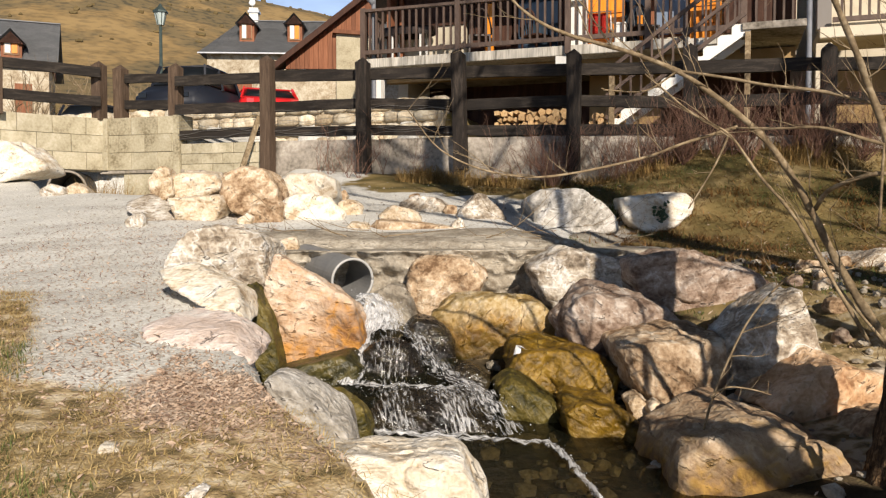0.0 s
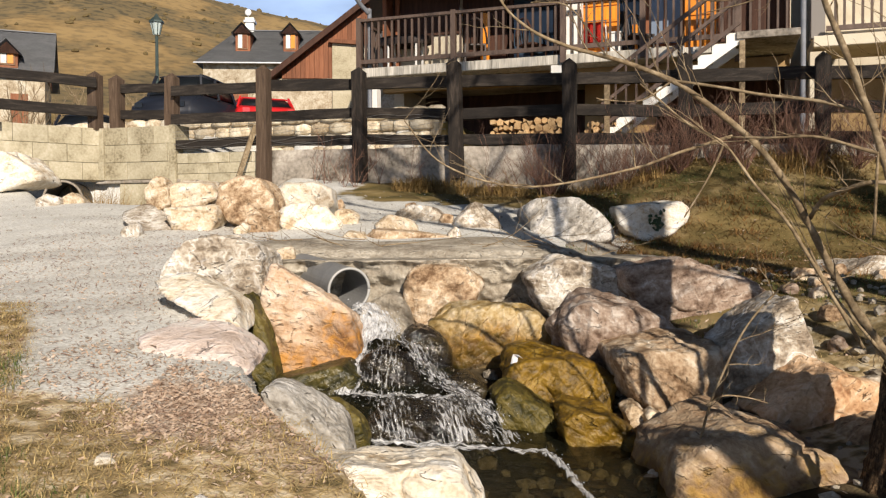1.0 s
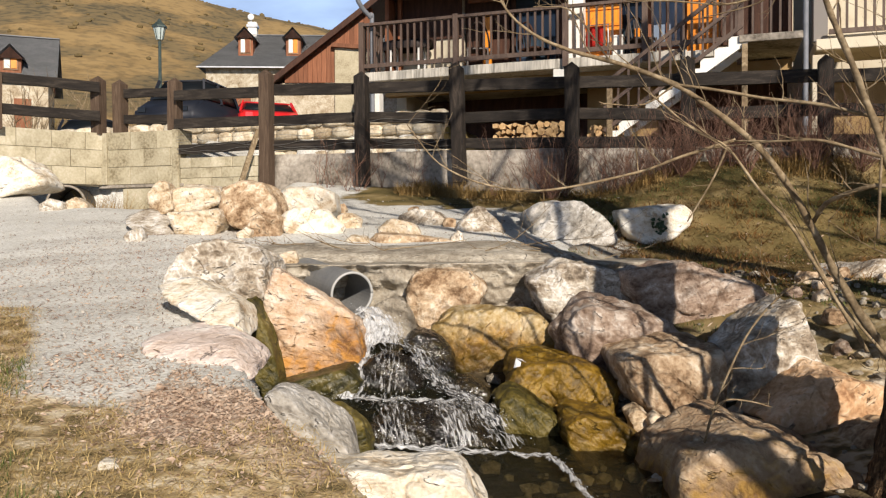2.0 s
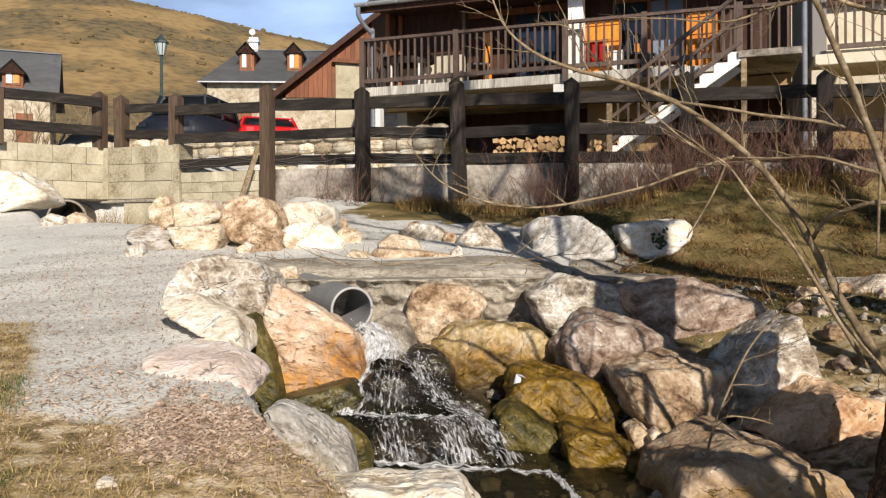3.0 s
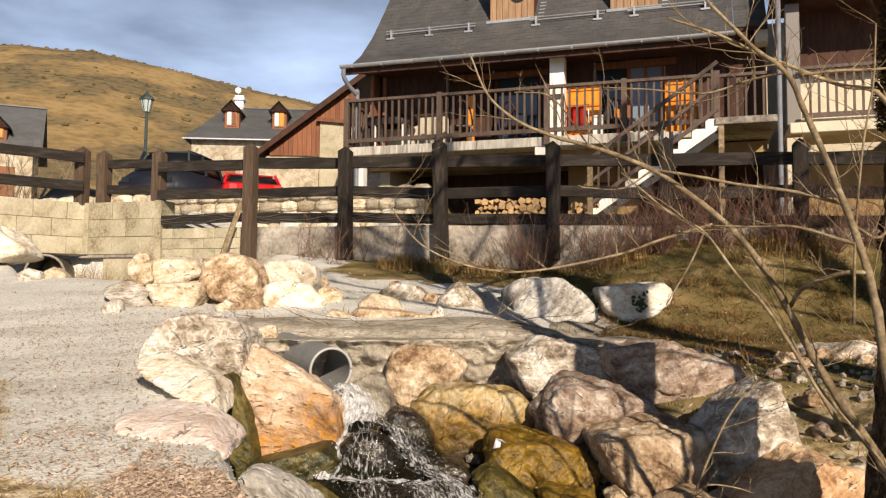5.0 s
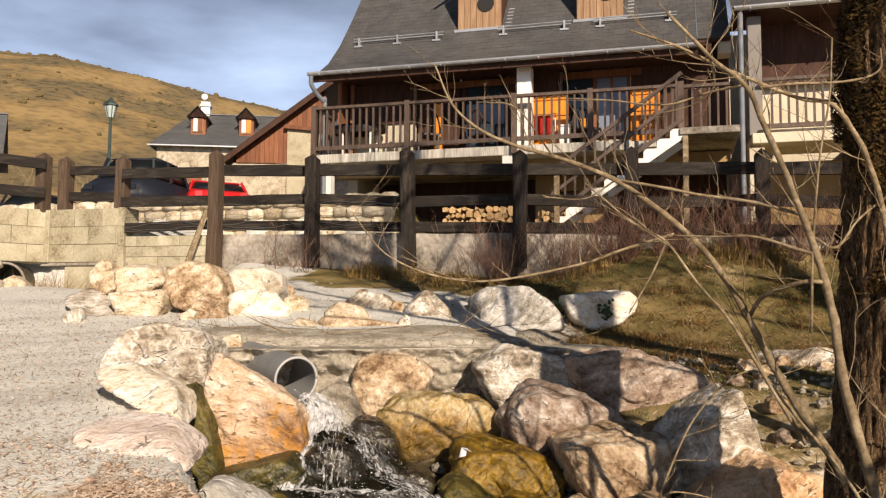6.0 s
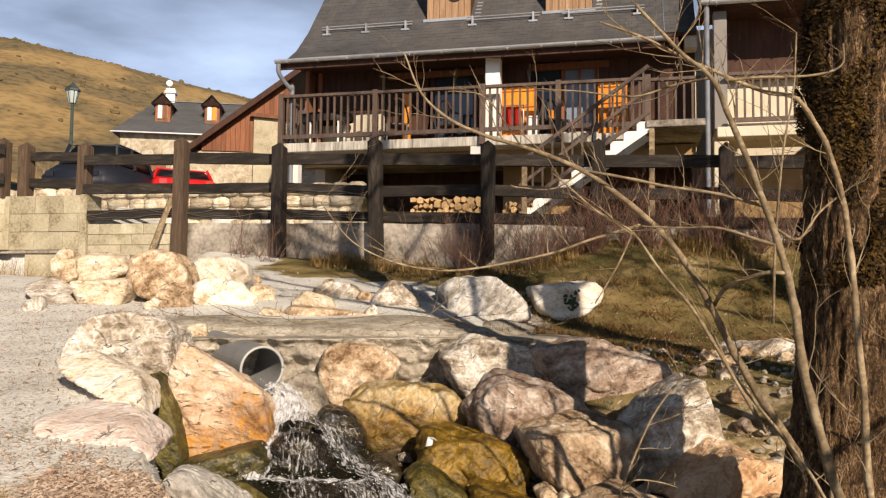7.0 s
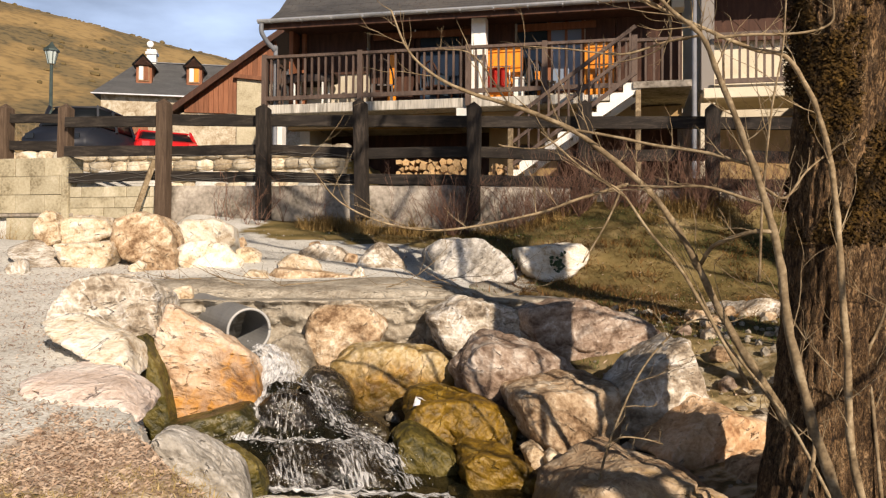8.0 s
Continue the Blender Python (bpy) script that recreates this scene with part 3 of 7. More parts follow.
# ---- boulders ----
STONE_LABEL = {
    "cream": "cream limestone boulder with tan weathering beside the stream", "white": "bright white limestone boulder in full sun",
    "grey": "pale grey limestone boulder with white patches", "ash": "ash grey boulder with pale scratches at the edge of the pool", "pink": "flat pinkish stone slab set in the gravel bank",
    "pinkgrey": "rose-grey boulder crossed by branch shadows", "tan": "tan and ochre boulder on the stream bank",
    "orange": "rust-orange stained boulder on the stream bank", "gold": "golden-brown algae covered boulder above the water", "gilt": "olive-gold boulder coated with algae by the cascade",
    "moss": "olive mossy boulder at the water's edge", "tanwet": "broad tan boulder with golden algae near the water", "silt": "grey silty stone wedged beside the shelf", "rust": "orange-brown split boulder on the stream bank", "wetmoss": "dark wet boulder with moss at the waterline", "wet": "black wet rock washed by the cascade"}
_count = [0]


def rock(x, y, z, kind, depth, flanks, crisp=22, rough=1.0, flat=0, label=""):
    """A weathered boulder: planes round its flanks (degrees from the right, and metres from its heart), broken facets on its face
    and back, all rounded into one another, then bedding, dents and cracks. flat: the slope in degrees of a slab that lies back on the bank."""
    _count[0] += 1
    rg = np.random.default_rng(500 + _count[0])
    kept = []
    for a, d in flanks:
        if not kept or all(min((a - q) % 360, (q - a) % 360) > 12 for q, _ in kept):
            kept.append((a, d))
    th = np.radians(np.arange(0, 360, 3))
    reach = np.min([np.where(np.cos(th - radians(a)) > 0.05, d / np.maximum(np.cos(th - radians(a)), 0.05), 99.0) for a, d in kept], axis=0)
    reach = np.minimum(reach, 2.2 * np.median(reach))
    size = float(2 * np.median(reach))
    half = depth / 2 * (0.7 if flat else 1.0)
    planes = []
    for a, d in kept:
        s = rg.uniform(-0.12, 0.12)
        planes.append((math.cos(radians(a)), s, math.sin(radians(a)), d + 0.012 * size))
    for sgn in (-1, 1):
        planes.append((0.1 * rg.uniform(-1, 1), sgn, 0.1 * rg.uniform(-1, 1), half))
        for k in range(6):
            a, t = radians(60 * k + rg.uniform(-30, 30)), radians(rg.uniform(28, 62))
            far = float(np.max(reach * np.cos(th - a)))
            planes.append((math.cos(t) * math.cos(a), sgn * math.sin(t), math.cos(t) * math.sin(a), rg.uniform(0.88, 1.10) * (math.cos(t) * far + math.sin(t) * half)))
    look_size = 4 * float(np.median(reach)) ** 2 / (y * y)
    bm = bm_new()
    bmesh.ops.create_icosphere(bm, subdivisions=6 if look_size > 0.0045 else 5 if look_size > 0.0008 else 4, radius=1.0)
    dirs = np.array([v.co[:] for v in bm.verts])
    P = np.array(planes)
    press = np.maximum(dirs @ P[:, :3].T / P[:, 3], 0)
    co = dirs / ((press ** crisp).sum(1) ** (1 / crisp))[:, None]
    shift = Vector(rg.uniform(-50, 50, 3))
    tilt = rg.uniform(-0.7, 0.7)
    bed = Vector((math.sin(tilt), 0.2, math.cos(tilt)))
    push = np.empty(len(co))
    for k, c in enumerate(co):
        p = Vector(c) / size
        lump = noise.fractal(p * 2.0 + shift, 1.0, 2.0, 4)
        layer = noise.noise(Vector((p.x * 1.3, p.y * 1.3, p.dot(bed) * 9.0)) + shift) * (0.4 + max(0.0, noise.noise(p * 1.7 - shift)))
        gap = noise.noise(p * 1.6 - shift * 0.7)
        cleft = math.exp(-(gap / 0.035) ** 2) * max(0.0, noise.noise(p * 2.4 + shift * 1.3) + 0.15)
        grit = noise.fractal(p * 11 + shift, 0.8, 2.1, 3)
        push[k] = 0.068 * lump + 0.050 * layer - 0.085 * cleft + 0.012 * grit
    co = co + dirs * (push * size * rough)[:, None]
    if flat:
        co[:, 1] += co[:, 2] / math.tan(radians(flat)) + 0.4 * half
        co[:, 2] += 0.012
    soil = float(land(x, y)) - 0.05 - z
    if not flat and co[:, 2].min() > soil:
        below = co[:, 2] < 0
        co[below, 2] *= min(soil / co[:, 2].min(), 1 + 0.14 / abs(co[:, 2].min()))
    for v, c in zip(bm.verts, co):
        v.co = c
    ob = part("boulder", bm, ROCK[kind], smooth=True)
    ob.location = (x, y, z)
    return tagged(ob, label or STONE_LABEL[kind], "boulder", "boulders along the stream")


rock(-0.17, 3.30, 0.50, 'white', 0.60, ((182, 0.43), (270, 0.19), (19, 0.35), (33, 0.29), (90, 0.19), (96, 0.17), (157, 0.42)), label="large cream-white boulder in full sun at the pool")
rock(-0.63, 4.10, 0.62, 'ash', 0.42, ((200, 0.15), (213, 0.14), (244, 0.17), (283, 0.25), (17, 0.17), (49, 0.11), (66, 0.15), (110, 0.27)))
rock(-1.38, 4.75, 0.91, 'pink', 1.10, ((231, 0.19), (260, 0.07), (264, 0.07), (299, 0.24), (50, 0.17), (67, 0.12), (88, 0.09), (118, 0.21)), flat=26)
rock(-1.62, 5.60, 1.07, 'white', 1.20, ((236, 0.11), (248, 0.05), (250, 0.05), (266, 0.13), (32, 0.23), (70, 0.12), (79, 0.11), (107, 0.23)), flat=24, label="pale slab of limestone bedded in the gravel bank")
rock(-1.80, 7.00, 1.27, 'grey', 0.70, ((256, 0.20), (257, 0.21), (337, 0.42), (8, 0.40), (67, 0.31), (81, 0.27), (104, 0.30), (146, 0.37)))
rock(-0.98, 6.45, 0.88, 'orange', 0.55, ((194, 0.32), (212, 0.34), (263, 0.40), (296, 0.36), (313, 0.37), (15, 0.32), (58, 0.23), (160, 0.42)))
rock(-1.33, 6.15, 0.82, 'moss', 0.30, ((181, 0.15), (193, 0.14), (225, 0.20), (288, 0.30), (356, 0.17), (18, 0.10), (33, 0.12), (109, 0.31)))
rock(-0.88, 6.00, 0.50, 'wetmoss', 0.45, ((189, 0.31), (251, 0.18), (276, 0.14), (326, 0.25), (43, 0.26), (103, 0.10)))
rock(-3.56, 10.30, 1.68, 'grey', 0.60, ((243, 0.12), (254, 0.08), (254, 0.08), (355, 0.52), (60, 0.11), (71, 0.12), (115, 0.32)), flat=20)
rock(-3.26, 11.20, 2.08, 'cream', 0.50, ((191, 0.36), (266, 0.18), (286, 0.16), (32, 0.29), (86, 0.16), (123, 0.24)))
rock(-3.67, 11.00, 2.11, 'cream', 0.30, ((205, 0.15), (290, 0.15), (12, 0.14), (73, 0.17), (140, 0.13)))
rock(-2.96, 10.20, 1.71, 'cream', 0.50, ((194, 0.29), (245, 0.17), (263, 0.16), (332, 0.27), (12, 0.32), (93, 0.17), (104, 0.17)))
rock(-2.36, 10.50, 1.93, 'tan', 0.70, ((212, 0.32), (257, 0.30), (291, 0.34), (4, 0.36), (36, 0.32), (81, 0.31), (104, 0.34), (177, 0.37)))
rock(-2.10, 9.90, 1.61, 'tan', 0.35, ((223, 0.20), (258, 0.21), (315, 0.21), (3, 0.21), (80, 0.22), (127, 0.18), (180, 0.22)))
rock(-1.57, 10.20, 1.66, 'white', 0.60, ((194, 0.34), (230, 0.26), (265, 0.21), (294, 0.26), (340, 0.35), (48, 0.26), (87, 0.21), (128, 0.33)))
rock(-1.77, 11.20, 2.05, 'white', 0.60, ((225, 0.27), (266, 0.18), (287, 0.22), (11, 0.37), (68, 0.20), (94, 0.18), (142, 0.33)))
rock(-1.57, 9.40, 1.32, 'pink', 0.40, ((246, 0.10), (272, 0.07), (340, 0.22), (80, 0.06), (110, 0.08)), flat=10)
rock(-0.25, 9.50, 1.45, 'tan', 0.45, ((250, 0.23), (270, 0.14), (284, 0.23), (30, 0.54), (84, 0.11), (87, 0.12), (131, 0.44)))
rock(-0.94, 9.45, 1.44, 'cream', 0.35, ((204, 0.18), (270, 0.13), (317, 0.17), (35, 0.14), (87, 0.13), (132, 0.14)))
rock(-0.50, 10.00, 1.63, 'cream', 0.40, ((201, 0.25), (258, 0.14), (281, 0.12), (35, 0.19), (80, 0.11), (126, 0.18)))
rock(-0.22, 10.80, 1.78, 'grey', 0.50, ((217, 0.28), (267, 0.11), (281, 0.12), (50, 0.19), (84, 0.10), (115, 0.17)))
rock(-1.17, 10.60, 1.75, 'cream', 0.35, ((197, 0.14), (273, 0.10), (346, 0.15), (61, 0.10), (112, 0.10)))
rock(0.46, 10.40, 1.69, 'grey', 0.50, ((245, 0.22), (266, 0.19), (323, 0.33), (42, 0.19), (90, 0.21), (138, 0.20)))
rock(1.64, 10.80, 1.69, 'ash', 0.75, ((200, 0.51), (252, 0.29), (263, 0.26), (276, 0.31), (360, 0.59), (53, 0.30), (92, 0.29), (131, 0.49)))
rock(2.82, 11.20, 1.68, 'white', 0.60, ((198, 0.43), (239, 0.33), (277, 0.25), (310, 0.30), (351, 0.44), (51, 0.42), (95, 0.25), (101, 0.25)), rough=0.6, label="white boulder with a dark ivy sprig on its face")
rock(1.69, 9.50, 1.36, 'silt', 0.50, ((208, 0.35), (270, 0.09), (297, 0.17), (78, 0.09), (102, 0.08)), flat=12)
rock(0.03, 7.75, 1.02, 'tan', 0.60, ((221, 0.33), (257, 0.26), (289, 0.22), (311, 0.24), (46, 0.32), (85, 0.25), (101, 0.26), (153, 0.34)), crisp=8)
rock(1.27, 7.80, 1.07, 'grey', 0.75, ((206, 0.41), (223, 0.35), (282, 0.22), (285, 0.22), (322, 0.39), (66, 0.27), (82, 0.24), (120, 0.34)))
rock(2.20, 7.50, 0.95, 'pinkgrey', 0.95, ((200, 0.50), (230, 0.34), (250, 0.31), (286, 0.39), (316, 0.47), (44, 0.49), (72, 0.34), (101, 0.40)))
rock(-0.42, 7.50, 0.87, 'silt', 0.30, ((195, 0.19), (248, 0.14), (281, 0.15), (30, 0.13), (78, 0.14), (120, 0.15)))
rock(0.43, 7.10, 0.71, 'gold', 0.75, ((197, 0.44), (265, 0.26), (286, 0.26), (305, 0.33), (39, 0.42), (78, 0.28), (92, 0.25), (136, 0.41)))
rock(1.37, 6.60, 0.73, 'pinkgrey', 0.75, ((199, 0.44), (238, 0.32), (284, 0.29), (303, 0.30), (30, 0.42), (59, 0.33), (80, 0.30), (132, 0.42)))
rock(1.58, 5.90, 0.53, 'tan', 0.75, ((196, 0.31), (236, 0.23), (251, 0.24), (298, 0.32), (355, 0.34), (14, 0.36), (92, 0.28), (108, 0.31)))
rock(2.24, 5.95, 0.69, 'grey', 0.60, ((188, 0.34), (254, 0.40), (305, 0.28), (328, 0.30), (18, 0.33), (18, 0.33), (120, 0.27), (135, 0.27)))
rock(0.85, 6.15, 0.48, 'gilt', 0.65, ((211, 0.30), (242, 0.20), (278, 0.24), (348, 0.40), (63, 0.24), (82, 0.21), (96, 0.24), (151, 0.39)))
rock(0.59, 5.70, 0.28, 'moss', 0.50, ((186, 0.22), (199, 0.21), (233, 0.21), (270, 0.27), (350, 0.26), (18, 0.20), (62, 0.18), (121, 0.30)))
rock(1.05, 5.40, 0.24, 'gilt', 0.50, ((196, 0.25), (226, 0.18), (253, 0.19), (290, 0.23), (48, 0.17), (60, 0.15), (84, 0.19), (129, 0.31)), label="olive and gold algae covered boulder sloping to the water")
rock(1.28, 5.45, 0.35, 'cream', 0.20, ((205, 0.05), (257, 0.09), (4, 0.08), (51, 0.08), (121, 0.11)))
rock(1.41, 5.35, 0.33, 'cream', 0.20, ((198, 0.08), (289, 0.10), (348, 0.10), (58, 0.07), (129, 0.12)))
rock(2.47, 5.40, 0.45, 'rust', 0.65, ((235, 0.30), (264, 0.26), (303, 0.23), (11, 0.38), (57, 0.27), (80, 0.25), (125, 0.25), (136, 0.26)))
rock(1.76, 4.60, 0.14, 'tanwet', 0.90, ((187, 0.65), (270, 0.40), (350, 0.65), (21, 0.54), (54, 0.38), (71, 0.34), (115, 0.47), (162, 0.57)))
rock(2.50, 4.80, 0.33, 'tan', 0.35, ((188, 0.19), (244, 0.19), (278, 0.19), (360, 0.19), (63, 0.20), (112, 0.16), (145, 0.16)))
rock(3.27, 6.80, 0.72, 'grey', 0.45, ((194, 0.26), (259, 0.18), (293, 0.13), (349, 0.24), (52, 0.21), (101, 0.14), (136, 0.16)))
rock(3.28, 6.20, 0.56, 'tan', 0.35, ((222, 0.15), (288, 0.14), (9, 0.18), (102, 0.13), (139, 0.15)))
rock(4.45, 8.50, 1.08, 'grey', 0.90, ((188, 0.47), (246, 0.27), (270, 0.21), (18, 0.40), (84, 0.18), (119, 0.34)))
rock(-0.38, 6.20, 0.51, 'wet', 0.42, ((272, 0.22), (10, 0.23), (38, 0.20), (70, 0.20), (116, 0.22), (158, 0.24), (177, 0.26)), crisp=7, rough=0.7)
rock(-0.11, 6.60, 0.63, 'wet', 0.42, ((189, 0.19), (223, 0.16), (276, 0.23), (3, 0.20), (37, 0.18), (77, 0.20), (124, 0.24)), crisp=7, rough=0.7)
rock(0.18, 6.00, 0.44, 'wet', 0.36, ((192, 0.16), (273, 0.13), (12, 0.15), (58, 0.12), (116, 0.12)), crisp=7, rough=0.7)
rock(-0.05, 5.45, 0.24, 'wet', 0.60, ((270, 0.19), (23, 0.37), (65, 0.21), (88, 0.18), (118, 0.31), (180, 0.48)), rough=0.7)
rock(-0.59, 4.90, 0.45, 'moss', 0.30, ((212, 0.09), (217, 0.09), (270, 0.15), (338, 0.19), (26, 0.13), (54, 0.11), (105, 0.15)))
rock(-7.14, 14.00, 2.57, 'white', 0.90, ((271, 0.30), (288, 0.37), (31, 0.48), (55, 0.35), (89, 0.30), (120, 0.41), (180, 0.66)))
rock(-5.46, 12.55, 2.05, 'cream', 0.28, ((197, 0.18), (270, 0.10), (338, 0.18), (57, 0.09), (116, 0.09)))
rock(-5.76, 12.40, 2.04, 'grey', 0.30, ((206, 0.17), (273, 0.09), (8, 0.18), (73, 0.08), (121, 0.09)))
rock(-1.19, 2.95, 0.76, 'white', 0.07, ((183, 0.04), (229, 0.03), (267, 0.02), (347, 0.04), (55, 0.02), (87, 0.02)), flat=35, label="small white stone in the dry grass")
rock(-0.89, 3.10, 0.73, 'grey', 0.07, ((230, 0.02), (275, 0.02), (28, 0.03), (81, 0.02), (139, 0.03)), flat=35)
rock(-0.98, 2.70, 0.69, 'grey', 0.12, ((243, 0.02), (278, 0.02), (3, 0.05), (84, 0.02), (113, 0.02)), flat=35)
rock(-0.78, 2.60, 0.73, 'grey', 0.10, ((264, 0.01), (330, 0.03), (80, 0.01), (117, 0.01)), flat=35)


# the bedded rock shelf over the pipe: one broken face with a thin overhanging lip
def ledge():
    nx, ny = 300, 90
    bm = bm_new()
    rows = []
    for j in range(ny + 1):
        t = j / ny
        row = []
        for i in range(nx + 1):
            x = -2.15 + 4.5 * i / nx
            lip = 7.70 + 0.36 * float(step(-0.3, 0.6, x)) + 0.10 * noise.noise(Vector((x * 1.1, 3, 0))) + 0.05 * noise.noise(Vector((x * 4, 7, 0)))
            crown = 1.31 + 0.02 * noise.noise(Vector((x * 1.5, 1, 5)))
            if t < 0.3:
                y, z = lip + 1.5 * (1 - t / 0.3), crown
                z = max(z + 0.008 * noise.noise(Vector((x * 5, y * 5, 0))), float(land(x, y)) + 0.012) if t > 0.04 else float(land(x, y)) - 0.05
            else:
                q = (t - 0.3) / 0.7
                z = crown - 0.85 * q
                p = Vector((x, 0, z))
                layer = noise.noise(Vector((x * 0.8, 2.0, z * 11 + 0.6 * x)))
                y = lip + 0.06 * min(q / 0.06, 1.0) + 0.05 * layer + 0.16 * noise.fractal(p * 2.4, 0.9, 2.0, 4) - 0.10 * q + 0.02 * noise.fractal(p * 11, 0.9, 2.0, 3)
            row.append(bm.verts.new((x, y, z)))
        rows.append(row)
    for r0, r1 in zip(rows, rows[1:]):
        for i in range(nx):
            bm.faces.new((r0[i], r1[i], r1[i + 1], r0[i + 1]))
    return tagged(part("rock_ledge", bm, ROCK["silt"], smooth=True), "grey silty ledge of bedded stone above the drain pipe", "rock ledge", kind="structure")


ledge()

# ---- fence along the lane ----
def on_fence(along, off=0.0, z=0.0):
    """A place by its metres along the fence, its metres behind it, and its height."""
    return Vector((FX + along * FE.x + off * FN.x, FY + along * FE.y + off * FN.y, z))


FENCE_POSE = Matrix.Translation((FX, FY, 0)) @ pose(0, 0, 0, 0, 0, -18.5)


def post(parent, x, z0, z1, lean=0.0, w=0.21, y=-0.12, mat=None):
    bm = bm_new()
    box(bm, -w / 2, w / 2, -w / 2, w / 2, z0, z1 - 0.10)
    bmesh.ops.subdivide_edges(bm, edges=[e for e in bm.edges if abs(e.verts[0].co.z - e.verts[1].co.z) > 0.3], cuts=6)
    for v in bm.verts:
        v.co.x += 0.012 * noise.noise(Vector((x, v.co.z * 1.7, v.co.x * 9))) + lean * (v.co.z - z0)
        v.co.y += 0.012 * noise.noise(Vector((x + 9, v.co.z * 1.7, v.co.y * 9)))
    top = [v for v in bm.verts if v.co.z > z1 - 0.11]
    tip = bm.verts.new((lean * (z1 - z0), 0, z1))
    top.sort(key=lambda v: math.atan2(v.co.y, v.co.x - lean * (z1 - z0)))
    for f in [f for f in bm.faces if all(v in top for v in f.verts)]:
        bm.faces.remove(f)
    for a, b in zip(top, top[1:] + top[:1]):
        bm.faces.new((a, b, tip))
    ob = part("post", bm, mat or POST_WOOD, parent)
    ob.location = (x, y, 0)
    return ob


def rail(parent, x0, z0, x1, z1, h=0.19, y=0.02):
    bm = bm_new()
    beam(bm, (x0, y, z0), (x1, y, z1), 0.10, h)
    bmesh.ops.subdivide_edges(bm, edges=[e for e in bm.edges if e.calc_length() > 0.4], cuts=8)
    for v in bm.verts:
        v.co.z += 0.014 * noise.noise(Vector((v.co.x * 1.3, v.co.z * 3, z0 * 7)))
        v.co.y += 0.010 * noise.noise(Vector((v.co.x * 2.1, v.co.z * 5, z0 * 3)))
    return part("rail", bm, RAIL_WOOD, parent)


fence = thing("fence", "dark weathered timber post and rail fence along the lane wall", "fence", FENCE_POSE)
POSTS = [(0.0, 2.45, 4.62), (1.92, 2.45, 4.46), (3.72, 2.45, 4.50), (5.63, 2.4, 4.37), (7.46, 2.4, 4.34), (9.40, 2.4, 4.22), (11.35, 2.4, 4.12)]
for k, (px, z0, z1) in enumerate(POSTS):
    post(fence, px, z0, z1, lean=(0.0, -0.006, -0.03, 0.0, -0.01, 0.0, 0.01)[k], mat=POST_DARK if k else POST_WOOD)
RAIL_X = [-2.1] + [p[0] for p in POSTS]
for a, b in zip(RAIL_X, RAIL_X[1:]):
    for za, zb, h in ((4.25, -0.035, 0.19), (3.71, -0.033, 0.18), (3.24, -0.03, 0.17)):
        jog = 0.025 * math.sin(a * 5 + za * 3)
        rail(fence, a + 0.02, za + zb * max(a, 0) + jog, b - 0.02, za + zb * max(b, 0) - jog, h)

# a loose leaning stake and the sagging wire mesh on the rails
stake = thing("leaning_stake", "grey weathered stake leaning against the fence wall", "stake", FENCE_POSE)
bm = bm_new(); beam(bm, (-0.42, -0.35, 2.5), (-0.18, -0.12, 3.5), 0.07, 0.09); part("stake_body", bm, TWIG, stake)
wires = thing("fence_wire", "loose galvanised wire strung along the rails", "wire", FENCE_POSE)
for k in range(7):
    bm = bm_new()
    z = 3.12 + 0.075 * k
    tube(bm, [(x, -0.06, z + 0.03 * math.sin(x * 3 + k * 2.2) + 0.015 * math.sin(x * 9 + k)) for x in np.linspace(-2.0, 3.5, 40)], [0.0035] * 40, 4)
    part("wire", bm, WIRE, wires)

# lane wall of rough concrete under the fence, bridge parapet of blocks to its left
def rough_wall(name, x0, x1, z0, top, thick, mat, m, label, seed, y0=0.0):
    nx, nz = int((x1 - x0) / 0.12), 9
    bm = bm_new()
    grid = {}
    for side, y in ((0, y0), (1, y0 + thick)):
        for i in range(nx + 1):
            for j in range(nz + 1):
                x = x0 + (x1 - x0) * i / nx
                zt = top(x)
                z = z0 + (zt - z0) * j / nz
                bulge = 0.03 * noise.noise(Vector((x * 1.5, z * 2, seed))) + 0.012 * noise.noise(Vector((x * 6, z * 7, seed)))
                grid[side, i, j] = bm.verts.new((x, y + bulge, z + (0.02 * noise.noise(Vector((x * 3, seed, 4))) if j == nz else 0)))
    for i in range(nx):
        for j in range(nz):
            bm.faces.new((grid[0, i, j], grid[0, i + 1, j], grid[0, i + 1, j + 1], grid[0, i, j + 1]))
            bm.faces.new((grid[1, i + 1, j], grid[1, i, j], grid[1, i, j + 1], grid[1, i + 1, j + 1]))
        bm.faces.new((grid[0, i, nz], grid[0, i + 1, nz], grid[1, i + 1, nz], grid[1, i, nz]))
    for i, flip in ((0, False), (nx, True)):
        for j in range(nz):
            f = [grid[0, i, j], grid[0, i, j + 1], grid[1, i, j + 1], grid[1, i, j]]
            bm.faces.new(f[::-1] if flip else f)
    ob = part(name, bm, mat, smooth=True)
    ob.matrix_world = m
    return tagged(ob, label, "wall", kind="structure")


rough_wall("wall_lane", 0.05, 15.0, 1.9, lambda x: 3.06 - 0.014 * x, 0.4, CONCRETE, FENCE_POSE, "rough weathered concrete retaining wall under the fence", 3.0)

parapet = thing("wall_bridge", "pale stained concrete block parapet over the culvert", "wall", FENCE_POSE, kind="structure")
CORNER = on_fence(-3.75, -0.02)
LEFT_DIR = Vector((-1.45, -1.15, 0)).normalized()
rng = random.Random(5)


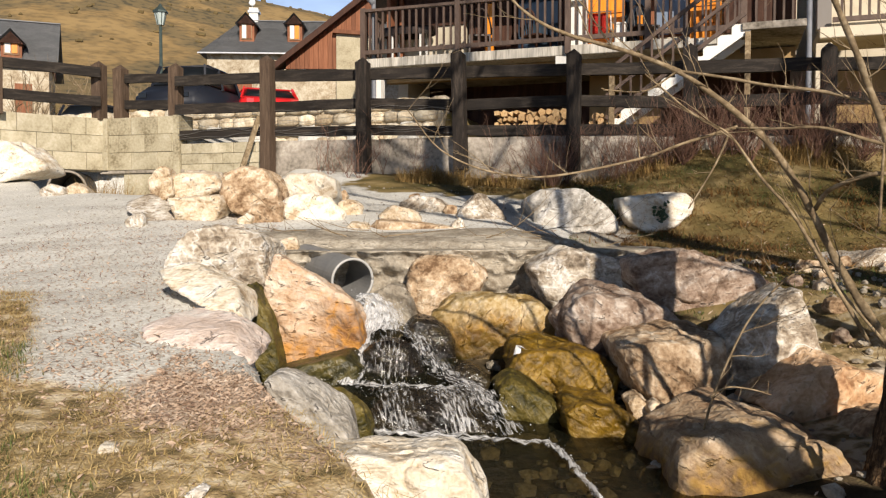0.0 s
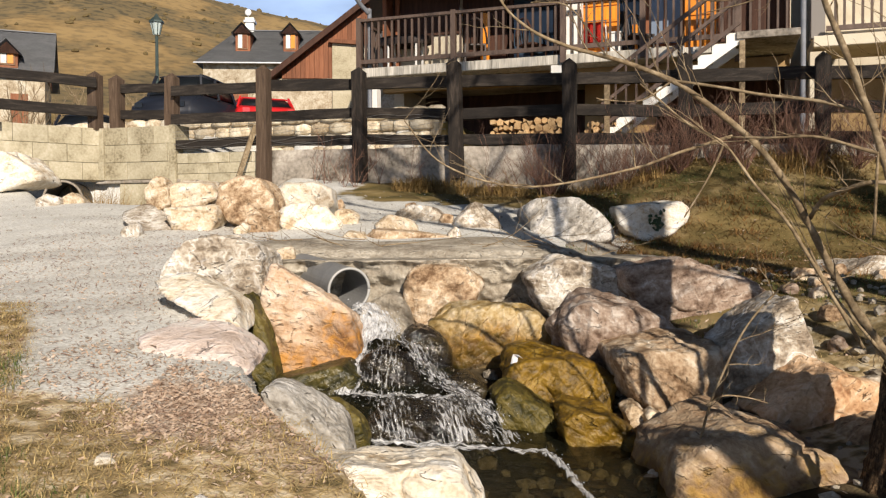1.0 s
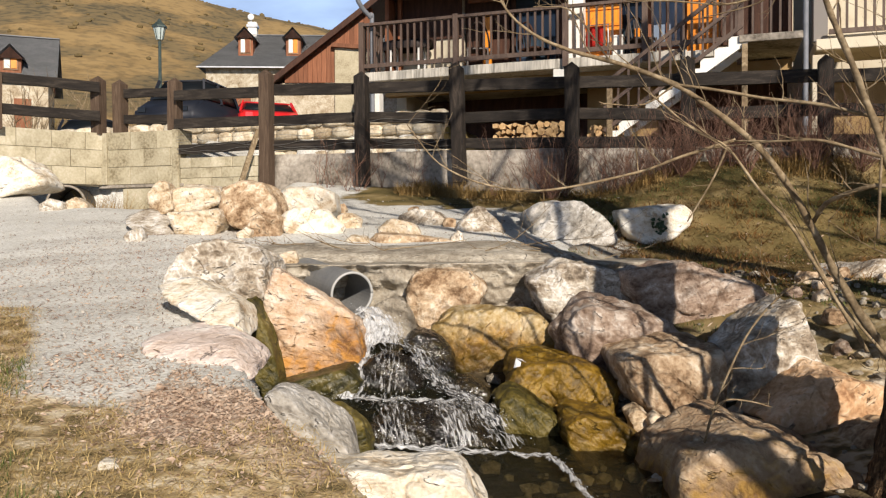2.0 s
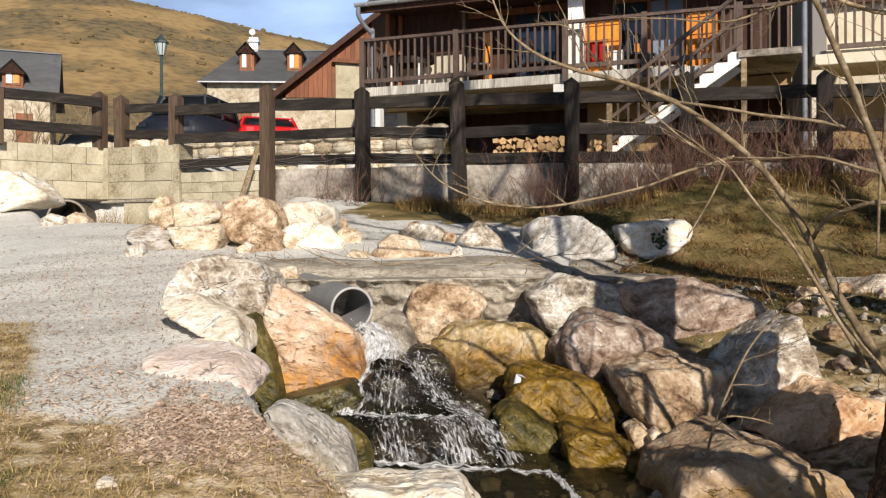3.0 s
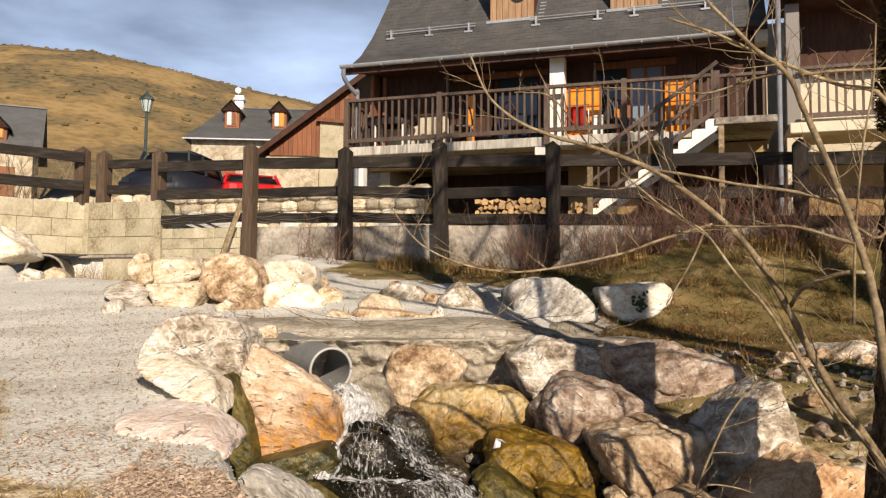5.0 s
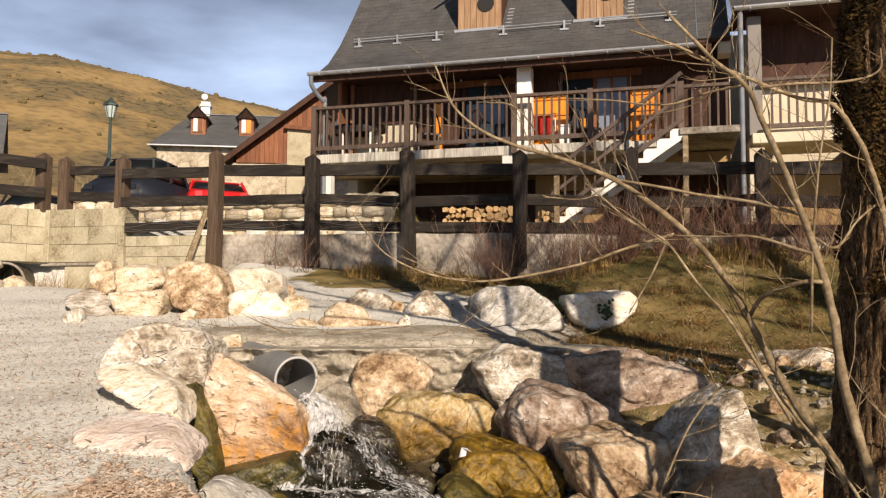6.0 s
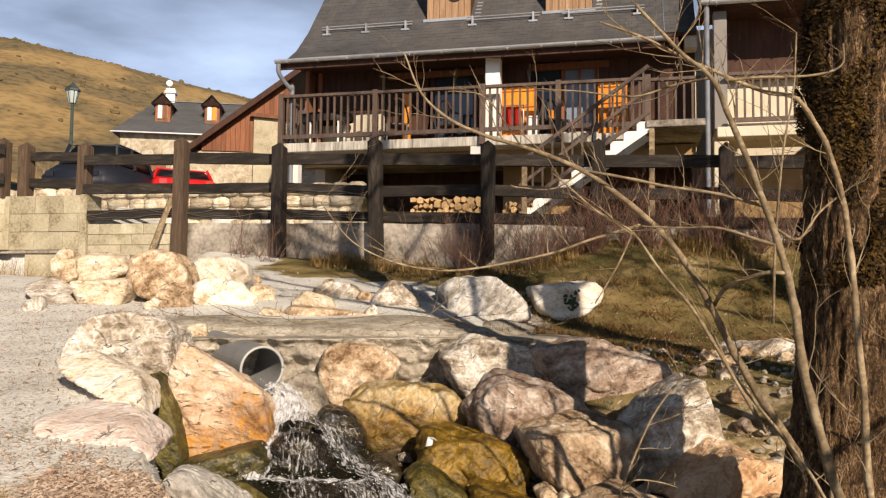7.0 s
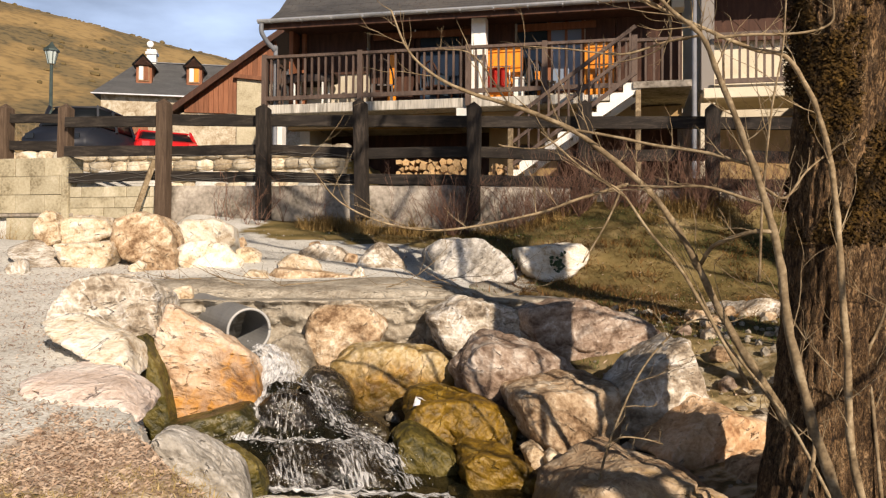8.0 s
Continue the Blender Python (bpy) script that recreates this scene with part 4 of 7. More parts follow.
def block_course(parent, origin, direction, length, z, h, thick=0.35, size=0.62, shift=0.0):
    """One course of blocks, each a piece with its own edges, from origin along direction."""
    inv = parent.matrix_world.inverted()
    x = -shift
    while x < length:
        a, b = max(x, 0) + 0.003, min(x + size, length) - 0.003
        x += size
        if b - a < 0.06:
            continue
        normal = Vector((-direction.y, direction.x, 0))
        if normal.y < 0:
            normal = -normal
        out = rng.uniform(-0.012, 0.012)
        bm = bm_new()
        corners = [origin + direction * s + normal * o for s, o in ((a, out), (b, out), (b, thick), (a, thick))]
        lo = [bm.verts.new(inv @ Vector((c.x, c.y, z + 0.003))) for c in corners]
        hi = [bm.verts.new(inv @ Vector((c.x, c.y, z + h - 0.003))) for c in corners]
        bm.faces.new(lo[::-1]); bm.faces.new(hi)
        for k in range(4):
            bm.faces.new((lo[k], lo[(k + 1) % 4], hi[(k + 1) % 4], hi[k]))
        bmesh.ops.recalc_face_normals(bm, faces=bm.faces[:])
        part("block", bm, BLOCK, parent, bevel=0.006)


for row in range(3):
    z = 2.58 + 0.345 * row
    block_course(parapet, on_fence(-3.75), FE, 1.72, z, 0.345, shift=0.3 * (row % 2))
    block_course(parapet, CORNER, LEFT_DIR, 6.5, z, 0.345, shift=0.28 * ((row + 1) % 2))
bm = bm_new()
inv = FENCE_POSE.inverted()
for a, b in ((on_fence(-3.72, 0.06), on_fence(-2.08, 0.06)), (CORNER + Vector((-0.05, 0.06, 0)), CORNER + LEFT_DIR * 6.5 + Vector((-0.05, 0.06, 0)))):
    d = (b - a).normalized(); nn = Vector((-d.y, d.x, 0)); nn = nn if nn.y > 0 else -nn
    lo = [bm.verts.new(inv @ Vector((c.x, c.y, 2.56))) for c in (a, b, b + nn * 0.25, a + nn * 0.25)]
    hi = [bm.verts.new(inv @ Vector((c.x, c.y, 3.595))) for c in (a, b, b + nn * 0.25, a + nn * 0.25)]
    bm.faces.new(lo[::-1]); bm.faces.new(hi)
    for k in range(4):
        bm.faces.new((lo[k], lo[(k + 1) % 4], hi[(k + 1) % 4], hi[k]))
part("mortar_core", bm, MORTAR, parapet)
boxes("corner_pier", [(-3.84, -3.66, -0.05, 0.32, 2.578, 3.61)], BLOCK, parapet, bevel=0.012)
lane_blocks = thing("wall_lane_blocks", "pale block retaining wall with fine courses beside the bridge", "wall", FENCE_POSE, kind="structure")
for row in range(6):
    block_course(lane_blocks, on_fence(-1.97), FE, 2.01, 1.875 + 0.198 * row, 0.198, 0.36, 0.46, 0.22 * (row % 2))
boxes("mortar_core", [(-1.96, 0.03, 0.05, 0.33, 1.8, 3.05)], MORTAR, lane_blocks)
boxes("pier", [(-2.12, -1.98, -0.05, 0.42, 2.2, 3.62)], BLOCK, parapet, bevel=0.012)
boxes("deck_slab", [(-3.9, -1.9, 0.0, 0.6, 2.515, 2.575)], CONCRETE, parapet, bevel=0.01)
boxes("abutment", [(-3.35, -2.2, 0.04, 0.6, 1.4, 2.512)], BLOCK, parapet, bevel=0.015)
# culvert: a dark pipe mouth with a rim under the deck
culvert = thing("culvert", "dark round corrugated culvert mouth under the parapet", "culvert", Matrix.Translation(on_fence(-4.02, -0.75, 2.18)) @ pose(0, 0, 0, 0, 0, 10) @ Matrix.Scale(0.84, 4))
bm = bm_new()
for r0, r1, y0, y1 in ((0.40, 0.40, 0, 1.6), (0.44, 0.44, 0, 1.6)):
    rings = [[bm.verts.new((r * math.cos(k * math.pi / 14), y, r * math.sin(k * math.pi / 14))) for k in range(28)] for r, y in ((r0, y0), (r1, y1))]
    for k in range(28):
        bm.faces.new((rings[0][k], rings[0][(k + 1) % 28], rings[1][(k + 1) % 28], rings[1][k]))
part("tunnel", bm, plain("dark_steel", (0.05, 0.045, 0.04), 0.7, 0.3), culvert, smooth=True)
bm = bm_new(); tube(bm, [(0.42 * math.cos(k * math.pi / 16), 0, 0.42 * math.sin(k * math.pi / 16)) for k in range(33)], [0.03] * 33, 6); part("rim", bm, CONCRETE, culvert, smooth=True)

bridge_fence = thing("fence", "brown timber post and rail fence on the bridge parapet", "fence", FENCE_POSE)
post(bridge_fence, -2.2, 3.6, 4.66, y=0.18)
post(bridge_fence, -3.5, 3.6, 4.70, y=0.18)
corner_local = inv @ (CORNER + Vector((-0.05, -0.15, 0)))
post(bridge_fence, corner_local.x - 0.1, 3.58, 4.76, y=corner_local.y + 0.15)
left_fence = thing("fence", "brown timber post and rail fence on the returning parapet", "fence", Matrix.Translation((CORNER.x, CORNER.y, 0)) @ pose(0, 0, 0, 0, 0, math.degrees(math.atan2(LEFT_DIR.y, LEFT_DIR.x))))
for s in (1.95, 4.1, 6.2):
    post(left_fence, s, 3.55, 4.66, y=0.1)
for a, b in ((0.1, 1.9), (2.0, 4.05), (4.15, 6.15)):
    for z, h in ((4.50, 0.19), (3.93, 0.19)):
        rail(left_fence, a, z - 0.0 * a, b, z - 0.0 * b, h, y=0.1)
for z, h in ((4.40, 0.17), (3.88, 0.18)):
    rail(bridge_fence, -3.45, z + 0.02, -2.25, z - 0.03, h, y=0.2)

# ---- pale field stone wall that holds up the yard behind the lane ----
yard_wall = thing("wall_yard", "low pale field stone retaining wall behind the lane", "wall", FENCE_POSE, kind="structure")
boxes("core", [(-9.0, 2.2, 3.42, 3.9, 2.6, 4.24)], MORTAR, yard_wall)
rng = random.Random(8)
x_rows = [(2.95, 0.26), (3.21, 0.27), (3.48, 0.25), (3.73, 0.26), (3.99, 0.28)]
for z, h in x_rows:
    x = -8.9
    while x < 2.0:
        w = rng.uniform(0.28, 0.62)
        bm = bm_new()
        bmesh.ops.create_icosphere(bm, subdivisions=2, radius=1.0)
        for v in bm.verts:
            c = v.co
            k = (abs(c.x) ** 9 + abs(c.y) ** 9 + abs(c.z) ** 9) ** (1 / 9)
            c /= k
            c += 0.16 * noise.noise_vector(c * 1.3 + Vector((x, z, 0)))
            v.co = Vector((c.x * (w / 2 - 0.012), c.y * 0.10, c.z * (h / 2 - 0.010)))
        ob = part("stone", bm, RUBBLE, yard_wall, smooth=True)
        ob.location = (x + w / 2, 3.40 + rng.uniform(-0.02, 0.02), z + h / 2)
        x += w

# ---- outfall pipe ----
outfall = thing("drain_pipe", "grey plastic drain pipe pouring water from the bank", "pipe", Matrix.Translation((-0.79, 7.25, 1.075)) @ pose(0, 0, 0, 4, 0, 27))
bm = bm_new()
N = 40
prof = [(0.193, 0.0), (0.193, 1.3), (0.174, 1.3), (0.174, 0.0)]
rings = [[bm.verts.new((r * math.cos(2 * math.pi * k / N), y, r * math.sin(2 * math.pi * k / N))) for k in range(N)] for r, y in prof]
for a, b in ((0, 1), (1, 2), (2, 3), (3, 0)):
    for k in range(N):
        bm.faces.new((rings[a][k], rings[a][(k + 1) % N], rings[b][(k + 1) % N], rings[b][k]))
bmesh.ops.recalc_face_normals(bm, faces=bm.faces[:])
part("barrel", bm, PVC, outfall, smooth=False)
bm = bm_new()
tube(bm, [(0.186 * math.cos(2 * math.pi * k / N), -0.004, 0.186 * math.sin(2 * math.pi * k / N)) for k in range(N + 1)], [0.013] * (N + 1), 6)
part("rim", bm, plain("pale_worn_plastic", (0.42, 0.42, 0.40), 0.5), outfall, "pale worn rim", smooth=True)

# ---- water ----
WATER = bpy.data.materials.new("clear_stream_water")
WATER.use_nodes = True
_n, _l = WATER.node_tree.nodes, WATER.node_tree.links
_b = _n["Principled BSDF"]
_b.inputs["Base Color"].default_value = (0.02, 0.022, 0.014, 1)
_b.inputs["Roughness"].default_value = 0.06
_b.inputs["IOR"].default_value = 1.33
_t = _n.new("ShaderNodeBsdfTransparent"); _t.inputs["Color"].default_value = (0.55, 0.5, 0.34, 1)
_mx = _n.new("ShaderNodeMixShader"); _mx.inputs[0].default_value = 0.42
_l.new(_t.outputs[0], _mx.inputs[1]); _l.new(_b.outputs[0], _mx.inputs[2]); _l.new(_mx.outputs[0], _n["Material Output"].inputs["Surface"])
_c, _w, _bp = _n.new("ShaderNodeTexCoord"), _n.new("ShaderNodeTexNoise"), _n.new("ShaderNodeBump")
_w.inputs["Scale"].default_value, _w.inputs["Detail"].default_value = 14, 5
_bp.inputs["Strength"].default_value, _bp.inputs["Distance"].default_value = 0.6, 0.03
_l.new(_c.outputs["Object"], _w.inputs["Vector"]); _l.new(_w.outputs["Fac"], _bp.inputs["Height"]); _l.new(_bp.outputs["Normal"], _b.inputs["Normal"])

FOAM = bpy.data.materials.new("white_water")
FOAM.use_nodes = True
_n, _l = FOAM.node_tree.nodes, FOAM.node_tree.links
_b = _n["Principled BSDF"]
_b.inputs["Base Color"].default_value = (0.82, 0.83, 0.84, 1)
_b.inputs["Roughness"].default_value = 0.25
_b.inputs["Specular IOR Level"].default_value = 0.6
_t, _mx = _n.new("ShaderNodeBsdfTransparent"), _n.new("ShaderNodeMixShader")
_uv, _mp, _w, _r = _n.new("ShaderNodeUVMap"), _n.new("ShaderNodeMapping"), _n.new("ShaderNodeTexNoise"), _n.new("ShaderNodeMapRange")
_mp.inputs["Scale"].default_value = (52, 12, 1)
_w.inputs["Scale"].default_value, _w.inputs["Detail"].default_value, _w.inputs["Distortion"].default_value = 1.0, 6, 0.8
_at = _n.new("ShaderNodeAttribute"); _at.attribute_name = "cover"
_ad = _n.new("ShaderNodeMath"); _ad.operation = "ADD"
_r.inputs[1].default_value, _r.inputs[2].default_value = 0.98, 1.32
_bp = _n.new("ShaderNodeBump"); _bp.inputs["Strength"].default_value, _bp.inputs["Distance"].default_value = 0.8, 0.02
_l.new(_uv.outputs[0], _mp.inputs[0]); _l.new(_mp.outputs[0], _w.inputs["Vector"]); _l.new(_w.outputs["Fac"], _ad.inputs[0]); _l.new(_at.outputs["Fac"], _ad.inputs[1])
_l.new(_ad.outputs[0], _r.inputs[0]); _l.new(_r.outputs[0], _mx.inputs[0]); _l.new(_t.outputs[0], _mx.inputs[1]); _l.new(_b.outputs[0], _mx.inputs[2])
_l.new(_w.outputs["Fac"], _bp.inputs["Height"]); _l.new(_bp.outputs["Normal"], _b.inputs["Normal"]); _l.new(_mx.outputs[0], _n["Material Output"].inputs["Surface"])


def ribbon(name, pts, half, mat, parent, cross=10, lump=0.02, cover=0.5, seed=0.0, steps=8):
    """A strip of water along a line, arched across and ruffled, with a cover value that thins out towards its edges."""
    line = smooth_line(pts, steps)
    n = len(line)
    widths = np.interp(np.linspace(0, len(pts) - 1, n), range(len(pts)), half)
    verts, uvs, cov = [], [], []
    run = 0.0
    for k, p in enumerate(line):
        d = (line[min(k + 1, n - 1)] - line[max(k - 1, 0)]).normalized()
        side = d.cross(Vector((0, 0, 1))).normalized()
        run += (line[k] - line[k - 1]).length if k else 0
        for j in range(cross + 1):
            s = 2 * j / cross - 1
            q = p + side * s * widths[k]
            q = q + Vector((0, 0, 1)) * (lump * (1.0 - s * s) + lump * noise.noise(Vector((q.x * 9, q.y * 9, q.z * 9 + seed))) + 0.9 * lump * noise.noise(Vector((q.x * 30, q.y * 30, q.z * 30 + seed))))
            verts.append(q); uvs.append((s * widths[k], run)); cov.append(cover * (1 - abs(s) ** 3) + 0.1)
    faces = [(k * (cross + 1) + j, k * (cross + 1) + j + 1, (k + 1) * (cross + 1) + j + 1, (k + 1) * (cross + 1) + j) for k in range(n - 1) for j in range(cross)]
    mesh = bpy.data.meshes.new(name)
    mesh.from_pydata([v[:] for v in verts], [], faces)
    mesh.polygons.foreach_set("use_smooth", [True] * len(faces))
    mesh.attributes.new("cover", "FLOAT", "POINT").data.foreach_set("value", cov)
    layer = mesh.uv_layers.new(name="UVMap")
    for loop in mesh.loops:
        layer.data[loop.index].uv = uvs[loop.vertex_index]
    mesh.materials.append(mat)
    ob = new(name, mesh)
    ob.parent = parent
    return ob


stream = thing("water", "clear stream tumbling over wet rocks into a dark pool", "water", kind="structure")
ribbon("stream_surface", [(-0.66, 7.0, 0.84), (-0.5, 6.6, 0.68), (-0.36, 6.2, 0.52), (-0.15, 5.75, 0.40), (0.0, 5.35, 0.29), (0.25, 4.9, 0.245), (0.55, 4.3, 0.22), (0.95, 3.5, 0.18), (1.3, 2.4, 0.10), (1.6, 0.5, -0.05), (1.9, -2.5, -0.3)],
       [0.16, 0.30, 0.48, 0.58, 0.68, 0.85, 0.95, 0.9, 0.85, 0.85, 0.9], WATER, stream, 26, 0.012, 1.0)
falls = (
    ([(-0.68, 7.1, 0.95), (-0.58, 6.95, 0.92), (-0.50, 6.75, 0.82), (-0.49, 6.45, 0.73)], [0.12, 0.18, 0.24, 0.22], 0.62),
    ([(-0.59, 6.8, 0.87), (-0.62, 6.4, 0.69), (-0.65, 6.0, 0.55), (-0.66, 5.75, 0.44)], [0.14, 0.13, 0.12, 0.16], 0.60),
    ([(-0.43, 6.75, 0.82), (-0.21, 6.35, 0.70), (-0.07, 6.0, 0.56), (0.06, 5.75, 0.50), (0.23, 5.6, 0.45), (0.34, 5.35, 0.34)], [0.14, 0.12, 0.17, 0.18, 0.18, 0.16], 0.45),
    ([(-0.47, 6.35, 0.78), (-0.38, 6.02, 0.76), (-0.37, 5.88, 0.60), (-0.37, 5.75, 0.43)], [0.12, 0.17, 0.19, 0.2], 0.36),
    ([(-0.68, 5.74, 0.44), (-0.35, 5.58, 0.47), (-0.16, 5.52, 0.48), (0.10, 5.52, 0.47)], [0.05, 0.07, 0.07, 0.06], 0.55),
    ([(-0.36, 5.5, 0.48), (-0.31, 5.15, 0.47), (-0.25, 5.03, 0.30)], [0.20, 0.22, 0.20], 0.40),
    ([(-0.02, 5.5, 0.48), (0.06, 5.17, 0.46), (0.13, 5.03, 0.29)], [0.16, 0.18, 0.18], 0.46),
    ([(0.20, 5.52, 0.46), (0.30, 5.22, 0.40), (0.42, 5.02, 0.28)], [0.13, 0.16, 0.17], 0.42),
    ([(-0.5, 5.08, 0.30), (-0.22, 5.0, 0.295), (0.12, 4.95, 0.29), (0.39, 4.92, 0.28), (0.61, 4.85, 0.275), (0.69, 4.6, 0.265), (0.74, 4.2, 0.25), (0.78, 3.8, 0.235)], [0.05, 0.06, 0.09, 0.07, 0.05, 0.035, 0.03, 0.03], 0.60),
)
for k, (pts, half, cover) in enumerate(falls):
    ribbon("white_water", pts, half, FOAM, stream, 16, 0.022, cover, k * 3.7, 12)


# ---- trees and saplings at the water's edge ----
def twig_spray(bm, rng, base, direction, length, r, depth):
    """A crooked twig with smaller twigs on it."""
    pts, d, p = [Vector(base)], Vector(direction).normalized(), Vector(base)
    n = 5
    for _ in range(n):
        d = (d + Vector((rng.uniform(-1, 1), rng.uniform(-1, 1), rng.uniform(-0.7, 1.0))) * 0.22).normalized()
        p = p + d * length / n
        pts.append(p.copy())
    tube(bm, pts, [r * (1 - 0.75 * k / n) for k in range(n + 1)], 5, cap=False)
    if depth:
        for k in range(1, n + 1):
            if rng.random() < 0.55:
                side = Vector((rng.uniform(-1, 1), rng.uniform(-1, 1), rng.uniform(-0.2, 1)))
                twig_spray(bm, rng, pts[k], d + side * 0.9, length * rng.uniform(0.3, 0.6), r * 0.55, depth - 1)


saplings = thing("sapling", "bare grey-brown sapling stems leaning over the stream", "sapling", group="trees")
_twigs = random.Random(21)


def branch(pts, r0, r1):
    line = smooth_line(pts, 5)
    n = len(line)
    bm = bm_new()
    radii = [0.74 * (r0 + (r1 - r0) * (k / (n - 1)) ** 0.8) * (1 + 0.12 * math.sin(k * 2.3 + r0 * 900)) for k in range(n)]
    wavy = [p + 0.5 * radii[k] * noise.noise_vector(p * 6) for k, p in enumerate(line)]
    tube(bm, wavy, radii, 8)
    reach = min(1.0, sum((b - a).length for a, b in zip(line, line[1:])) / 1.3)
    for k in range(4, n, 2):
        if _twigs.random() < 0.7:
            d = (line[min(k + 1, n - 1)] - line[k - 1]).normalized()
            side = Vector((_twigs.uniform(-1, 1), _twigs.uniform(-0.4, 0.4), _twigs.uniform(-0.5, 1)))
            twig_spray(bm, _twigs, line[k], d * 0.6 + side, reach * _twigs.uniform(0.08, 0.42), min(radii[k] * 0.5, 0.0036), 1)
    return part("stem", bm, TWIG, saplings, smooth=True)


branch([(2.17, 3.39, 0.52), (2.02, 3.39, 0.94), (1.94, 3.44, 1.33), (1.91, 3.48, 1.69), (1.84, 3.48, 1.95), (1.73, 3.48, 2.24), (1.62, 3.48, 2.51), (1.54, 3.48, 2.66), (1.41, 3.52, 2.79), (1.24, 3.57, 3.00)], 0.036, 0.01)
branch([(2.42, 3.92, 0.36), (2.18, 3.92, 0.89), (2.00, 3.92, 1.17), (1.87, 3.92, 1.38), (1.75, 3.92, 1.61), (1.54, 3.87, 1.91), (1.30, 3.83, 2.12), (1.07, 3.83, 2.28), (0.77, 3.83, 2.39), (0.57, 3.78, 2.43), (0.41, 3.74, 2.49), (0.29, 3.74, 2.60), (0.21, 3.74, 2.78)], 0.038, 0.005)
branch([(1.83, 3.48, 2.06), (1.80, 3.52, 2.09), (1.64, 3.61, 2.15), (1.46, 3.70, 2.19), (1.21, 3.78, 2.25), (1.07, 3.83, 2.28)], 0.012, 0.009)
branch([(1.84, 3.48, 1.91), (1.64, 3.57, 1.99), (1.47, 3.65, 2.00), (1.31, 3.74, 2.01)], 0.012, 0.006)
branch([(1.91, 3.74, 1.06), (1.59, 3.74, 1.59), (1.42, 3.74, 1.79), (1.28, 3.74, 1.98), (1.13, 3.74, 2.06), (0.90, 3.74, 2.25)], 0.013, 0.005)
branch([(1.28, 3.74, 1.99), (1.22, 3.74, 1.85), (1.10, 3.74, 1.65)], 0.009, 0.004)
branch([(1.33, 3.78, 2.02), (1.13, 3.83, 1.96), (0.90, 3.83, 1.88), (0.50, 3.83, 1.80), (0.22, 3.83, 1.82), (-0.01, 3.83, 1.92), (-0.16, 3.83, 2.10)], 0.012, 0.004)
branch([(1.88, 3.48, 1.79), (1.81, 3.52, 1.79), (1.75, 3.65, 1.76), (1.74, 3.78, 1.73), (1.75, 3.92, 1.65)], 0.013, 0.015)
branch([(2.39, 3.57, 0.46), (2.31, 3.57, 0.80), (2.29, 3.57, 1.21), (2.28, 3.61, 1.70), (2.24, 3.61, 2.09), (2.15, 3.61, 2.40), (2.02, 3.61, 2.60), (1.83, 3.57, 2.62), (1.62, 3.57, 2.70), (1.45, 3.57, 2.77), (1.27, 3.57, 2.85), (1.07, 3.57, 2.91)], 0.028, 0.007)
branch([(1.62, 3.48, 2.64), (1.78, 3.48, 2.66), (2.03, 3.48, 2.68), (2.16, 3.48, 2.73), (2.17, 3.48, 2.83)], 0.01, 0.006)
branch([(1.82, 3.48, 1.57), (1.84, 3.48, 1.99), (1.88, 3.48, 2.34), (1.93, 3.48, 2.60), (1.95, 3.48, 2.87)], 0.009, 0.005)
branch([(1.37, 4.35, 0.50), (1.40, 4.26, 0.72), (1.50, 4.18, 1.03), (1.61, 4.09, 1.24), (1.75, 4.00, 1.37), (1.89, 3.92, 1.35)], 0.01, 0.006)
branch([(1.37, 4.26, 0.69), (1.46, 4.26, 0.74), (1.58, 4.26, 0.73), (1.69, 4.26, 0.70)], 0.008, 0.004)
branch([(2.28, 3.65, 0.52), (2.09, 3.74, 0.92), (1.82, 3.83, 1.29), (1.72, 3.87, 1.51)], 0.012, 0.008)
branch([(1.57, 3.52, 2.66), (1.46, 3.65, 2.66), (1.28, 3.74, 2.62), (1.04, 3.83, 2.66), (0.86, 3.92, 2.69)], 0.009, 0.004)
branch([(1.41, 3.52, 2.79), (1.45, 3.57, 2.67), (1.38, 3.65, 2.60), (1.17, 3.74, 2.56)], 0.008, 0.003)
branch([(1.07, 3.83, 2.28), (0.93, 3.83, 2.19), (0.77, 3.83, 2.19), (0.72, 3.83, 2.20)], 0.007, 0.003)
branch([(0.77, 3.83, 2.39), (0.61, 3.87, 2.62), (0.48, 3.92, 2.66), (0.43, 3.92, 2.66)], 0.006, 0.003)
branch([(1.83, 3.48, 1.99), (1.99, 3.57, 1.95), (2.12, 3.61, 2.08), (2.29, 3.65, 2.20)], 0.01, 0.006)
branch([(2.02, 3.48, 0.58), (2.10, 3.52, 0.92), (1.99, 3.52, 1.22), (1.91, 3.48, 1.57)], 0.014, 0.008)
branch([(2.51, 3.65, 0.52), (2.52, 3.74, 1.03), (2.49, 3.74, 1.19), (2.58, 3.74, 1.40), (2.66, 3.74, 1.71)], 0.014, 0.008)
branch([(2.40, 3.65, 1.04), (2.17, 3.65, 1.26), (2.06, 3.65, 1.41)], 0.006, 0.003)

